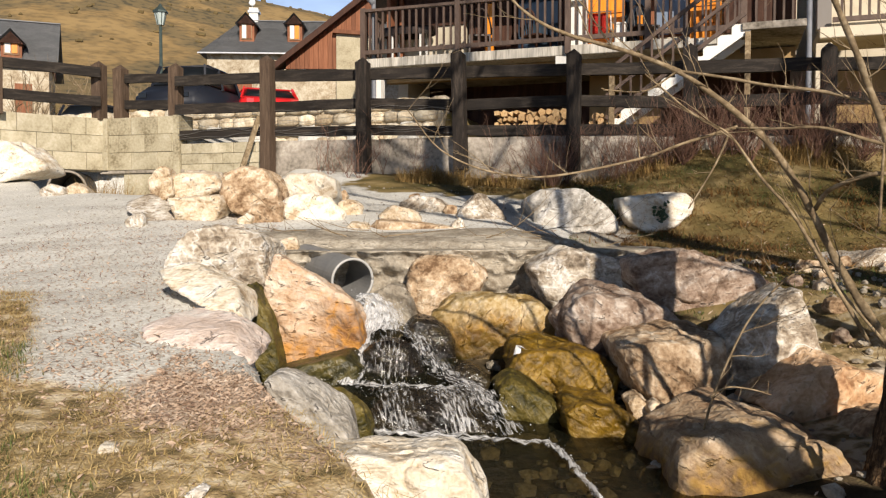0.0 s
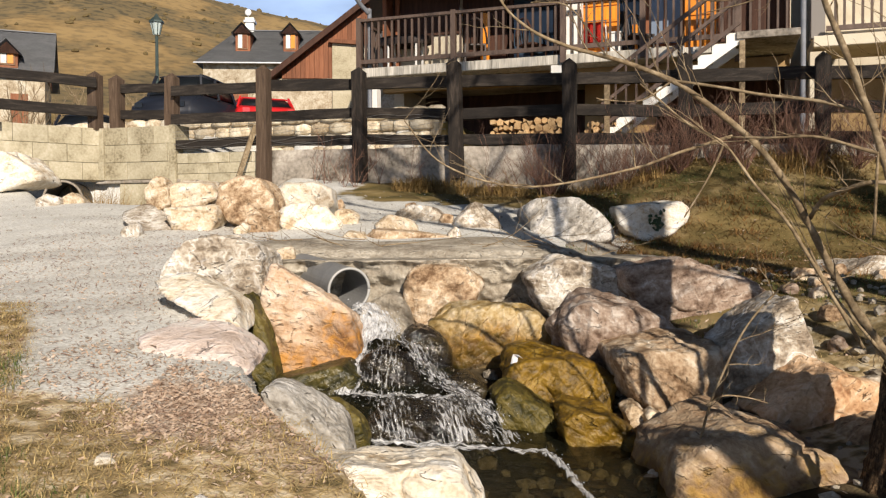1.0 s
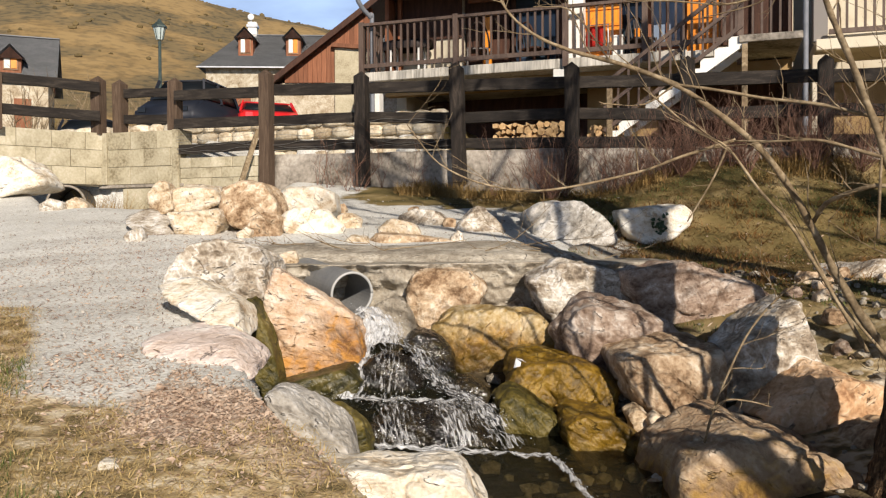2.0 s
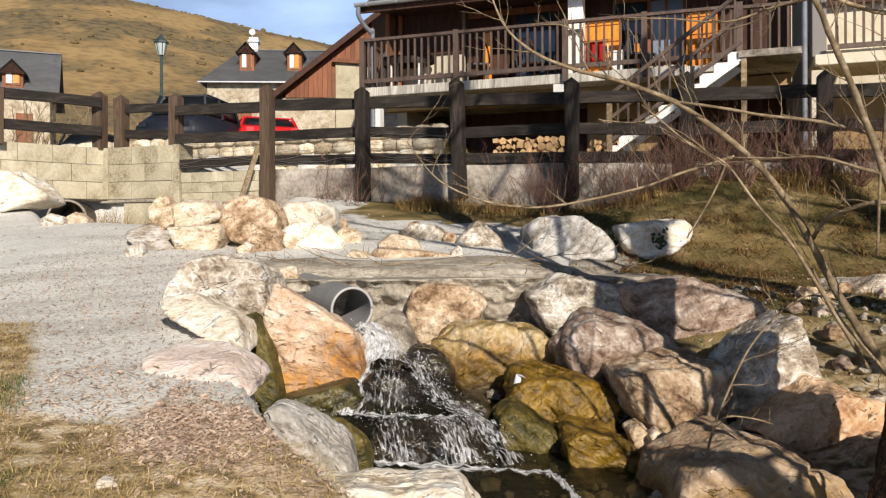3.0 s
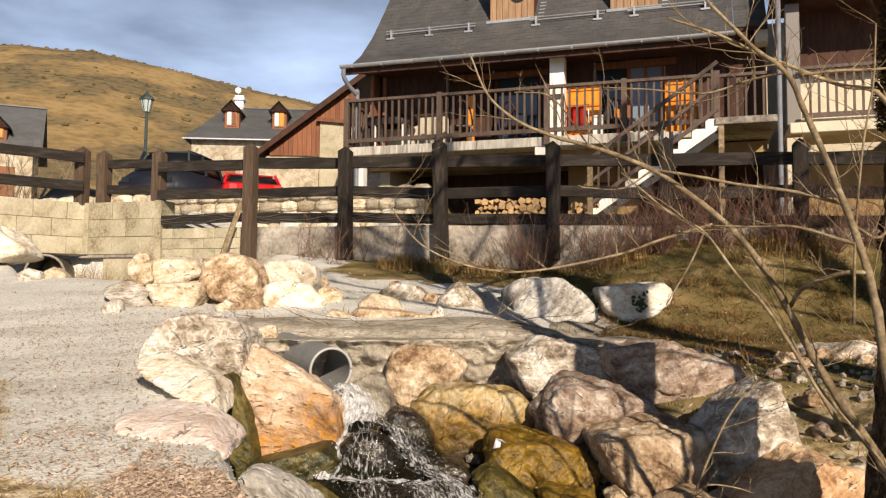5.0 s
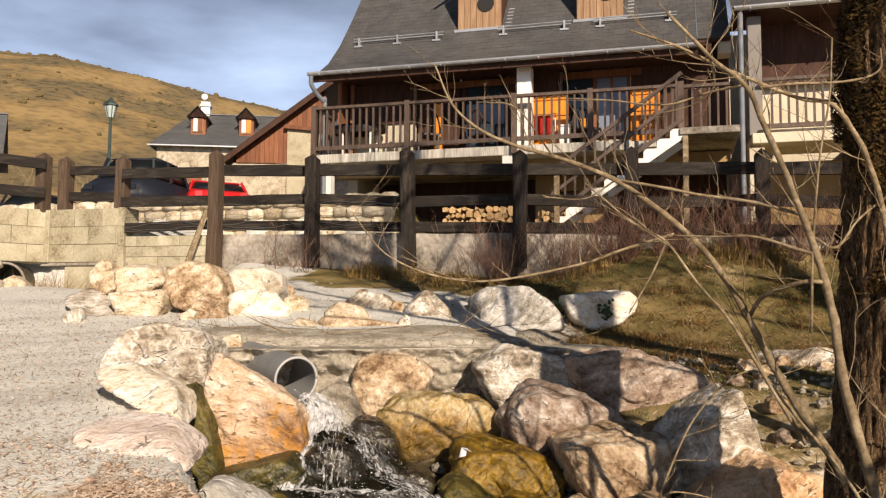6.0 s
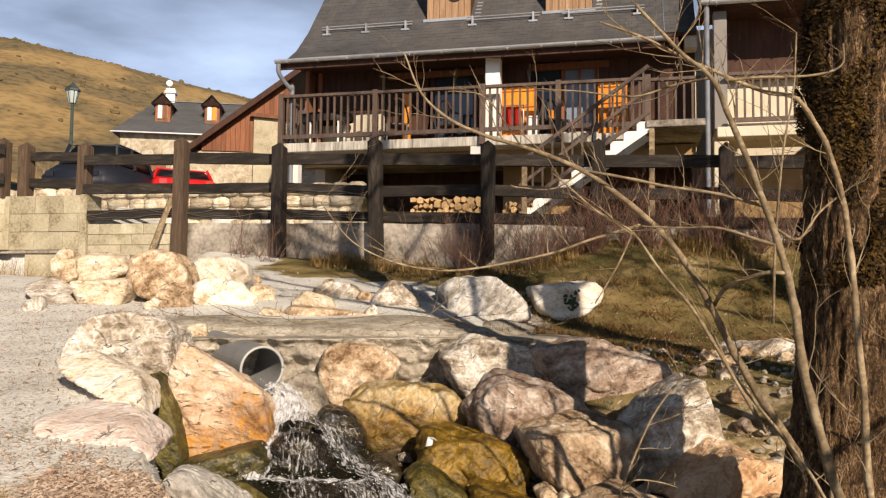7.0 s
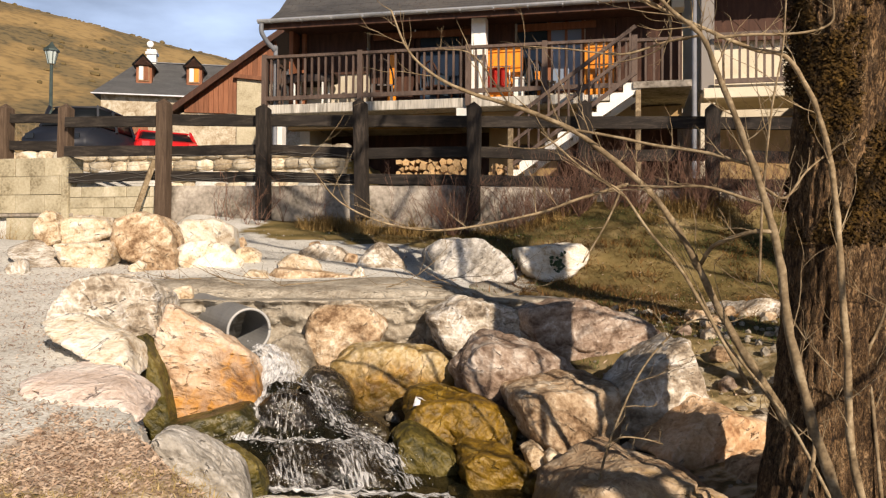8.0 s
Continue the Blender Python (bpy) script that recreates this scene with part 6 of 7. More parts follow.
for x0, x1, n in ((0.55, 2.5, 3), (4.1, 5.5, 2), (6.3, 7.8, 2)):
    bar = thing("snow_guard", "galvanised snow guard bars bracketed to the slates", "snow guard", CHALET, "snow guards on the roof")
    for off in (0.10, 0.17):
        bm = bm_new(); tube(bm, [(x0 - 0.15, 1.42 + off * 0.3 - 0.05, roof_z(1.4) + off + 0.02), (x1 + 0.15, 1.42 + off * 0.3 - 0.05, roof_z(1.4) + off + 0.02)], [0.014, 0.014], 8); part("bar", bm, ZINC, bar)
    for k in range(n):
        x = x0 + (x1 - x0) * k / (n - 1)
        boxes("foot", [(x - 0.10, x + 0.10, 1.30, 1.36, roof_z(1.33) + 0.015, roof_z(1.33) + 0.06), (x - 0.02, x + 0.02, 1.33, 1.45, roof_z(1.33), roof_z(1.33) + 0.26)], ZINC, bar)
for x0, x1 in ((2.95, 4.0), (5.75, 6.8)):
    y0, z0 = 1.62, 8.30
    dormer = boxes("dormer", [(x0, x1, y0 + 0.04, 4.2, z0, z0 + 1.55)], TIMBER_AND_SHADE, chalet, "pine boarded dormer")
    x, k = x0, 0
    while x < x1 - 0.02:
        boxes("board", [(x + 0.004, min(x + 0.15, x1) - 0.004, y0, y0 + 0.04, z0, z0 + 1.5)], PALE_BOARD, dormer)
        x += 0.15
    boxes("sill", [(x0 - 0.08, x1 + 0.08, y0 - 0.06, y0 + 0.06, z0 - 0.04, z0 + 0.03)], ZINC, dormer)
    bm = bm_new(); tube(bm, [((x0 + x1) / 2 + 0.15, y0 - 0.02, z0 + 0.62), ((x0 + x1) / 2 + 0.15, y0 + 0.03, z0 + 0.62)], [0.20, 0.20], 24); part("oculus", bm, plain("dark_opening", (0.01, 0.008, 0.007), 0.7), dormer)
    for sgn in (-1, 1):
        bm = bm_new(); beam(bm, ((x0 + x1) / 2, 2.6, z0 + 2.15), ((x0 + x1) / 2 + sgn * 0.75, 2.6, z0 + 1.4), 2.2, 0.06); part("dormer_roof", bm, SLATE, dormer)
    for k in range(6):
        boxes("rung", [(x1 + 0.08, x1 + 0.22, y0 + 0.10 * k + 0.02, y0 + 0.10 * k + 0.05, roof_z(y0 + 0.1 * k) + 0.03, roof_z(y0 + 0.1 * k) + 0.06)], ZINC, dormer)

# things on the balcony
table = thing("table", "round garden table with a pale rim and dark folded cover", "table", CHALET)
TX, TY = 0.86, 0.70
bm = bm_new()
tube(bm, [(TX, TY, FLOOR + 0.735), (TX, TY, FLOOR + 0.765)], [0.63, 0.63], 36)
for v in bm.verts:
    v.co.y = TY + (v.co.y - TY) * 0.5
part("tabletop", bm, POST_WOOD, table)
bm = bm_new()
rings = [[bm.verts.new((TX + r * (1 + 0.03 * math.sin(9 * a)) * math.cos(a), TY + 0.5 * r * (1 + 0.03 * math.sin(9 * a)) * math.sin(a), FLOOR + z)) for a in np.linspace(0, 2 * math.pi, 48, endpoint=False)] for r, z in ((0.645, 0.775), (0.66, 0.72), (0.60, 0.58))]
for r0, r1 in zip(rings, rings[1:]):
    for k in range(48):
        bm.faces.new((r0[k], r1[k], r1[(k + 1) % 48], r0[(k + 1) % 48]))
bm.faces.new(rings[0])
part("cover", bm, FURN, table, "dark folded cover", smooth=True)
for dx, dy in ((-0.34, -0.2), (0.34, -0.2), (-0.34, 0.2), (0.34, 0.2)):
    boxes("leg", [(TX + dx - 0.022, TX + dx + 0.022, TY + dy - 0.022, TY + dy + 0.022, FLOOR, FLOOR + 0.735)], PLASTIC, table)


def garden_chair(x, y, turn, mat, label):
    c = thing("chair", label, "chair", CHALET @ pose(x, y, FLOOR, 0, 0, turn), "chairs on the balcony")
    boxes("seat", [(-0.24, 0.24, -0.24, 0.24, 0.40, 0.44)], mat, c)
    for dx, dy in ((-0.22, -0.22), (0.22, -0.22), (-0.22, 0.22), (0.22, 0.22)):
        boxes("leg", [(dx - 0.02, dx + 0.02, dy - 0.02, dy + 0.02, 0, 0.42)], mat, c)
    bm = bm_new(); tube(bm, [(-0.25 * math.cos(a), 0.24 + 0.05 * math.sin(a), 0.42 + 0.55 * math.sin(a)) for a in np.linspace(0, math.pi, 15)], [0.022] * 15, 6); part("back_frame", bm, mat, c)
    for k in (-0.12, -0.04, 0.04, 0.12):
        bm = bm_new(); tube(bm, [(k * 0.8, 0.24, 0.43), (k * 1.2, 0.28, 0.90)], [0.014, 0.014], 5); part("spindle", bm, mat, c)


garden_chair(2.55, 0.55, 200, FURN, "dark bentwood garden chair on the balcony")
garden_chair(3.75, 0.9, 150, TIMBER_AND_SHADE, "reddish timber chair by the glazed door")
garden_chair(6.05, 0.8, 30, FURN, "dark chair beside the blue window")
cloth = thing("towel", "red towel hung over a white airer in front of the shutter", "towel", CHALET)
bm = bm_new()
for i in range(9):
    for j in range(7):
        bm.verts.new((4.95 + 0.05 * i, 0.5 + 0.02 * math.sin(i * 1.7), FLOOR + 0.72 - 0.07 * j))
bm.verts.ensure_lookup_table()
for i in range(8):
    for j in range(6):
        a = i * 7 + j
        bm.faces.new((bm.verts[a], bm.verts[a + 1], bm.verts[a + 8], bm.verts[a + 7]))
bmesh.ops.solidify(bm, geom=bm.faces[:], thickness=0.012)
part("cloth", bm, RED_CLOTH, cloth, smooth=True)
bm = bm_new()
for x in (4.9, 5.4):
    tube(bm, [(x, 0.4, FLOOR), (x, 0.52, FLOOR + 0.75)], [0.012] * 2, 6); tube(bm, [(x, 0.64, FLOOR), (x, 0.52, FLOOR + 0.75)], [0.012] * 2, 6)
tube(bm, [(4.88, 0.52, FLOOR + 0.75), (5.42, 0.52, FLOOR + 0.75)], [0.012] * 2, 6)
part("airer", bm, PLASTIC, cloth)
crate = thing("storage_box", "white storage box on the balcony", "box", CHALET)
boxes("body", [(5.50, 5.72, 0.3, 0.65, FLOOR, FLOOR + 0.42)], PLASTIC, crate, bevel=0.015)
boxes("lid", [(5.485, 5.735, 0.285, 0.665, FLOOR + 0.42, FLOOR + 0.46)], PLASTIC, crate, bevel=0.01)

# firewood under the balcony
def woodpile(x0, x1, y, z0, top, seed, label):
    rg = random.Random(seed)
    pile = thing("woodpile", label, "firewood", CHALET, "woodpiles under the balcony")
    z = z0
    row = 0
    while z < top:
        x = x0 + (0.07 if row % 2 else 0)
        while x < x1:
            r = rg.uniform(0.045, 0.10)
            bm = bm_new()
            sides = rg.choice((3, 4, 5, 7))
            y0 = y + rg.uniform(-0.06, 0.06)
            ring = [(r * math.cos(2 * math.pi * k / sides + rg.uniform(-0.2, 0.2)), r * math.sin(2 * math.pi * k / sides)) for k in range(sides)]
            va, vb = [bm.verts.new((a, 0, b)) for a, b in ring], [bm.verts.new((a, 0.45, b)) for a, b in ring]
            bm.faces.new(va); bm.faces.new(vb[::-1])
            for k in range(sides):
                bm.faces.new((va[k], vb[k], vb[(k + 1) % sides], va[(k + 1) % sides]))
            bmesh.ops.recalc_face_normals(bm, faces=bm.faces[:])
            ob = part("log", bm, SPLIT, pile)
            ob.location, ob.rotation_euler = (x + r, y0, z + 0.07 + rg.uniform(-0.03, 0.03)), (0, rg.uniform(0, 6), 0)
            x += 2 * r - 0.004
        z += 0.125
        row += 1
    return pile


woodpile(2.95, 4.55, 0.35, 3.06, 3.82, 1, "split firewood stacked under the balcony")
woodpile(4.95, 5.6, 0.45, 3.06, 3.8, 2, "small heap of split firewood under the balcony")
planks = thing("plank_stack", "weathered planks stacked under the balcony", "planks", CHALET)
for k in range(7):
    boxes("plank", [(0.5 + 0.03 * (k % 3), 1.15 - 0.04 * (k % 2), 0.3, 0.5, 3.05 + 0.13 * k, 3.15 + 0.13 * k)], SPLIT, planks)


# ---- cars in the yard ----
def car(name, m, paint, label, L=4.1, Wd=1.72, H=1.46, tall=False):
    c = thing("car", label, "car", m, "parked cars")
    belt = 1.02 if tall else 0.90
    low = [(-L / 2, 0.32), (-L / 2 + 0.02, 0.70), (-L * 0.30, belt), (L * 0.44, belt + 0.04), (L / 2, belt - 0.10), (L / 2, 0.32)]
    cabin = [(-L * 0.30, belt - 0.03), (-L * 0.15, H - 0.05), (L * 0.30, H - 0.05), (L * 0.44, belt)]
    top = [(-L * 0.165, H - 0.07), (-L * 0.10, H - 0.005), (L * 0.08, H), (L * 0.26, H - 0.015), (L * 0.32, H - 0.08)]

    def shell(pts, y_low, y_top):
        """An outline across the car, drawn in towards its top and rounded."""
        bm = bm_new()
        z0, z1 = min(p[1] for p in pts), max(p[1] for p in pts)
        rows = [[bm.verts.new((x, s * (y_low + (y_top - y_low) * (z - z0) / (z1 - z0)), z)) for x, z in pts] for s in (-1, 1)]
        bm.faces.new(rows[0]); bm.faces.new(rows[1][::-1])
        for k in range(len(pts)):
            bm.faces.new((rows[0][k], rows[1][k], rows[1][(k + 1) % len(pts)], rows[0][(k + 1) % len(pts)]))
        bmesh.ops.recalc_face_normals(bm, faces=bm.faces[:])
        bmesh.ops.bevel(bm, geom=bm.edges[:], offset=min(0.07, 0.3 * (z1 - z0)), segments=3, affect="EDGES", clamp_overlap=True)
        return bm

    part("body", shell(low, Wd / 2, Wd / 2 - 0.05), paint, c, smooth=True)
    part("window", shell(cabin, Wd / 2 - 0.08, Wd / 2 - 0.22), CAR_GLASS, c, smooth=True)
    part("roof", shell(top, Wd / 2 - 0.17, Wd / 2 - 0.24), paint, c, smooth=True)
    for px, lean in ((-L * 0.225, -0.55), (L * 0.06, 0.0), (L * 0.36, 0.5)):
        for sgn in (-1, 1):
            bm = bm_new(); beam(bm, (px + lean * 0.20, sgn * (Wd / 2 - 0.085), belt), (px - lean * 0.20, sgn * (Wd / 2 - 0.20), H - 0.06), 0.05, 0.07); part("window_post", bm, paint, c)
    for x in (-L * 0.31, L * 0.31):
        for y in (-Wd / 2 + 0.02, Wd / 2 - 0.22):
            bm = bm_new(); tube(bm, [(x, y, 0.31), (x, y + 0.2, 0.31)], [0.31, 0.31], 20)
            wheel = part("wheel", bm, TYRE, c)
            bm = bm_new(); tube(bm, [(x, y - 0.006, 0.31), (x, y + 0.206, 0.31)], [0.19, 0.19], 14); part("rim", bm, ZINC, wheel)
    for y in (-Wd / 2 + 0.15, Wd / 2 - 0.35):
        boxes("headlight", [(-L / 2 - 0.006, -L / 2 + 0.03, y, y + 0.2, 0.62, 0.74)], CAR_GLASS, c)
        boxes("tail_light", [(L / 2 - 0.03, L / 2 + 0.006, y, y + 0.2, 0.7, 0.85)], RED_PAINT, c)
    return c


car("suv", Matrix.Translation((-6.5, 21.9, 3.95)) @ pose(0, 0, 0, 0, 0, 80), NIGHT_PAINT, "dark blue tall car parked behind the yard wall", 3.2, 1.6, 1.62, True)
car("red", Matrix.Translation((-5.3, 24.4, 4.02)) @ pose(0, 0, 0, 0, 0, -68), RED_PAINT, "bright red hatchback parked in the yard", 3.7, 1.7, 1.28)
car("dark", Matrix.Translation((-11.6, 28.0, 3.95)) @ pose(0, 0, 0, 0, 0, 84), NIGHT_PAINT, "dark car parked beyond the bridge", 4.0, 1.7, 1.45)


# ---- street lamp ----
lamp = thing("street_lamp", "dark green street lamp with a glazed lantern", "street lamp", Matrix.Translation((-7.72, 23.0, 0)))
bm = bm_new(); tube(bm, [(0, 0, 3.9), (0, 0, 4.6), (0, 0, 4.62), (0, 0, 6.9)], [0.08, 0.075, 0.05, 0.04], 10); part("pole", bm, IRON, lamp, smooth=True)
bm = bm_new(); tube(bm, [(0, 0, 6.92), (0, 0, 7.25)], [0.09, 0.17], 6); part("lantern", bm, LAMP_GLASS, lamp)
bm = bm_new(); tube(bm, [(0, 0, 7.25), (0, 0, 7.30), (0, 0, 7.42), (0, 0, 7.50)], [0.21, 0.20, 0.07, 0.02], 6); part("cap", bm, IRON, lamp)
for k in range(6):
    a = k * math.pi / 3
    bm = bm_new(); tube(bm, [(0.09 * math.cos(a), 0.09 * math.sin(a), 6.92), (0.17 * math.cos(a), 0.17 * math.sin(a), 7.25)], [0.012, 0.012], 5); part("glazing_bar", bm, IRON, lamp)


# ---- far houses ----
def far_house(m, L, D, eave, ridge, base, wall_mat, label, dormers=(), openings=(), hip=0.0):
    h = thing("house", label, "house", m, "village houses")
    boxes("wall", [(0, L, 0, D, base, eave)], wall_mat, h)
    bm = bm_new()
    o = 0.4
    a = [bm.verts.new(c) for c in ((-o, -o, eave - 0.12), (L + o, -o, eave - 0.12), (L + o, D / 2, ridge), (hip - o, D / 2, ridge), (-o, D + o, eave - 0.12), (L + o, D + o, eave - 0.12))]
    bm.faces.new((a[0], a[1], a[2], a[3])); bm.faces.new((a[3], a[2], a[5], a[4]))
    if hip:
        bm.faces.new((a[0], a[3], a[4]))
    bmesh.ops.solidify(bm, geom=bm.faces[:], thickness=0.16)
    roof = part("roof", bm, SLATE_FAR, h)
    boxes("ridge_cap", [(hip - o, L + o, D / 2 - 0.12, D / 2 + 0.12, ridge - 0.02, ridge + 0.03)], SLATE_FAR, roof)
    boxes("eave_gutter", [(-o, L + o, -o - 0.08, -o + 0.02, eave - 0.18, eave - 0.11)], ZINC, roof)
    for x in (L,) if hip else (0, L):
        bm = bm_new()
        v = [bm.verts.new((x + s, y, z)) for s in (-0.06, 0.06) for y, z in ((0.0, eave - 0.1), (D, eave - 0.1), (D / 2, ridge - 0.15))]
        bm.faces.new(v[:3]); bm.faces.new(v[3:][::-1])
        part("gable", bm, RED_TIMBER, h)
    for x, w, hh, y in dormers:
        z = eave + (ridge - eave) * (y + o) / (D / 2 + o)
        d = boxes("dormer", [(x - w / 2, x + w / 2, y, y + 1.6, z - 0.1, z + hh)], RED_TIMBER, h)
        boxes("window_frame", [(x - w * 0.36, x + w * 0.36, y - 0.05, y, z + 0.02, z + hh * 0.92)], PALE_BOARD, d)
        boxes("shutter", [(x - w * 0.30, x - 0.02, y - 0.09, y - 0.05, z + 0.08, z + hh * 0.86)], WHITE, d)
        boxes("shutter", [(x + 0.02, x + w * 0.30, y - 0.09, y - 0.05, z + 0.08, z + hh * 0.86)], HONEY if x > 3 else RED_TIMBER, d)
        bm = bm_new()
        q = [bm.verts.new(c) for c in ((x - w * 0.72, y - 0.35, z + hh - 0.12), (x, y - 0.35, z + hh + w * 0.62), (x + w * 0.72, y - 0.35, z + hh - 0.12), (x - w * 0.72, y + 2.0, z + hh - 0.12), (x, y + 2.0, z + hh + w * 0.62), (x + w * 0.72, y + 2.0, z + hh - 0.12))]
        bm.faces.new((q[0], q[3], q[4], q[1])); bm.faces.new((q[1], q[4], q[5], q[2]))
        bmesh.ops.solidify(bm, geom=bm.faces[:], thickness=0.12)
        part("dormer_roof", bm, SLATE_FAR, d)
        bm = bm_new(); v = [bm.verts.new(c) for c in ((x - w * 0.6, y - 0.2, z + hh - 0.1), (x + w * 0.6, y - 0.2, z + hh - 0.1), (x, y - 0.2, z + hh + w * 0.5))]
        bm.faces.new(v); bmesh.ops.solidify(bm, geom=bm.faces[:], thickness=0.05); part("dormer_gable", bm, TIMBER_AND_SHADE, d)
    for x, z, w, hh, mat in openings:
        boxes("window", [(x, x + w, -0.06, 0.0, z, z + hh)], mat, h)
    return h


fh = far_house(Matrix.Translation((-12.7, 45.2, 0)) @ pose(0, 0, 0, 0, 0, 3), 15.5, 6.0, 10.65, 13.0, 3.5, RUBBLE, "stone house with a slate roof and two wooden dormers",
               [(2.0, 0.80, 0.95, 0.75), (4.6, 0.80, 0.95, 0.75)], [(1.5, 8.0, 0.9, 1.2, RED_TIMBER), (4.0, 8.0, 0.9, 1.2, DARK_GLASS)], 1.7)
chimney = boxes("chimney", [(1.75, 2.25, 2.9, 3.4, 12.4, 13.75)], WHITE, fh)
boxes("chimney_cap", [(1.68, 2.32, 2.83, 3.47, 13.45, 13.6)], ZINC, chimney)
bm = bm_new(); bmesh.ops.create_uvsphere(bm, u_segments=14, v_segments=8, radius=0.19)
for v in bm.verts:
    v.co = Vector((v.co.x + 1.95, v.co.y * 0.35 + 2.8, v.co.z + 14.0))
part("dish", bm, DISH, chimney, "white satellite dish", smooth=True)
boxes("dish_mast", [(1.93, 1.97, 2.86, 2.90, 13.6, 14.1)], ZINC, chimney)
far_house(Matrix.Translation((-24.9, 35.2, 0)) @ pose(0, 0, 0, 0, 0, 22), 7.6, 5.0, 8.7, 11.0, 3.5, RUBBLE, "cream house with a dark slate roof and a wooden dormer",
          [(6.1, 0.85, 0.60, -0.12)], [(4.6, 6.3, 0.8, 1.2, DARK_GLASS), (6.2, 6.0, 0.7, 1.7, RED_TIMBER), (5.6, 4.4, 0.5, 1.4, RED_TIMBER)])

# red boarded barn with a sloping roof edge, next to the chalet
barn = thing("barn", "red-brown boarded barn gable above a pale wall", "barn", Matrix.Translation((0, 27, 0)))
x = -5.05
while x < -2.3:
    top = 6.62 + (x + 5.2) * 0.775
    lowz = 6.45 if x < -3.4 else 6.4
    boxes("board", [(x, x + 0.145, 0.0, 0.04, lowz, max(top, lowz + 0.05))], RED_TIMBER, barn)
    x += 0.15
boxes("wall", [(-5.2, 3.0, 0.06, 6.0, 3.6, 6.45)], RUBBLE, barn)
boxes("upper_wall", [(-3.35, 3.0, 0.06, 6.0, 6.45, 7.5)], RENDER, barn)
boxes("pale_pier", [(-3.42, -2.0, -0.08, -0.005, 5.4, 7.55)], BLOCK, barn)
bm = bm_new(); beam(bm, (-5.45, 2.0, 6.45), (-1.6, 2.0, 9.43), 4.6, 0.14); part("barn_roof", bm, TIMBER_AND_SHADE, barn)
bm = bm_new(); beam(bm, (-5.45, -0.33, 6.42), (-1.6, -0.33, 9.40), 0.08, 0.17); part("barge_board", bm, TIMBER_AND_SHADE, barn)
bm = bm_new(); beam(bm, (-3.5, -0.1, 7.62), (-1.8, -0.1, 7.50), 0.25, 0.12); part("barn_beam", bm, RED_TIMBER, barn)

# ---- loose rock, plants and litter ----
scatter = random.Random(77)


def stone_mesh(name, places, mat, label, category, parent=None):
    """Many small stones joined, each a squashed and knocked-about ball."""
    rg = np.random.default_rng(9)
    base = bm_new()
    bmesh.ops.create_icosphere(base, subdivisions=1, radius=1.0)
    co0 = np.array([v.co[:] for v in base.verts]); fa0 = np.array([[v.index for v in f.verts] for f in base.faces])
    base.free()
    V, F = [], []
    for k, (x, y, z, s) in enumerate(places):
        c = co0 * rg.uniform(0.6, 1.25, 3) * (1 + rg.uniform(-0.18, 0.18, (len(co0), 1)))
        a = rg.uniform(0, 6.28)
        rot = np.array([[math.cos(a), -math.sin(a), 0], [math.sin(a), math.cos(a), 0], [0, 0, 0.7]])
        V.append(c @ rot.T * s + (x, y, z)); F.append(fa0 + k * len(co0))
    mesh = bpy.data.meshes.new(name)
    mesh.from_pydata(np.concatenate(V).tolist(), [], np.concatenate(F).tolist())
    mesh.materials.append(mat)
    return tagged(new(name, mesh), label, category, kind="stuff")


def near_grass(x, y):
    edge = 3.55 - 0.5 * (x + 1.3) + 0.25 * math.sin(x * 7) if x > -1.6 else 4.9 - 2.2 * (x + 2.45)
    return y < min(edge, 6.0) and x < 0.15 and (x < -0.45 or y < 3.0) and abs(x) < 0.75 * y + 0.3


PEBBLE = material("mixed_gravel_stones", [(0.16, 0.13, 0.10), (0.30, 0.27, 0.23), (0.44, 0.41, 0.36), (0.56, 0.53, 0.48)], 9.0, 60, 0.9, 0.3, 0.01, spread=0.16)
spots = []
while len(spots) < 3200:
    y = 2.6 + 11.0 * scatter.random() ** 1.7
    x = scatter.uniform(-0.62 * y, 0.25 * y)
    if (x > -0.4 and y < 8.3) or near_grass(x, y) or y < 3.9 - 0.4 * (x + 0.9):
        continue
    s = scatter.choice((0.004, 0.005, 0.006, 0.009, 0.014)) * scatter.uniform(0.7, 1.4)
    spots.append((x, y, float(land(x, y)) + s * 0.3, s))
stone_mesh("gravel", spots, PEBBLE, "loose grey and buff gravel stones on the path", "gravel")
spots = []
while len(spots) < 900:
    x, y = scatter.uniform(0.9, 4.8), scatter.uniform(3.2, 8.6)
    s = 0.018 + 0.05 * scatter.random() ** 3
    spots.append((x, y, float(land(x, y)) + s * 0.3, s))
while len(spots) < 1200:
    x, y = scatter.uniform(-0.4, 1.8), scatter.uniform(4.2, 8.2)
    s = 0.025 + 0.06 * scatter.random() ** 2
    spots.append((x, y, float(land(x, y)) + s * 0.3, s))
stone_mesh("rubble", spots, ROCK["silt"], "broken stone rubble between the boulders", "rubble")

# middling stones wedged among the boulders
for k in range(54):
    if k < 34:
        x, y = scatter.uniform(1.1, 4.2), scatter.uniform(4.6, 8.4)
    elif k < 44:
        x, y = scatter.uniform(-1.7, 1.8), scatter.uniform(7.4, 8.5)
    else:
        x, y = scatter.uniform(-4.2, 0.8), scatter.uniform(9.3, 12.0)
    w = scatter.uniform(0.10, 0.22)
    kind = scatter.choice(("tan", "grey", "pinkgrey") if x > 0.5 else ("cream", "tan", "grey"))
    turn, low = scatter.uniform(-20, 20), scatter.uniform(0.5, 0.8)
    rock(x, y, float(land(x, y)) + 0.03, kind, 0.8 * w, [(a + turn + scatter.uniform(-14, 14), w / 2 * (abs(math.cos(radians(a))) + low * abs(math.sin(radians(a)))) * 0.85) for a in range(0, 360, 52)])


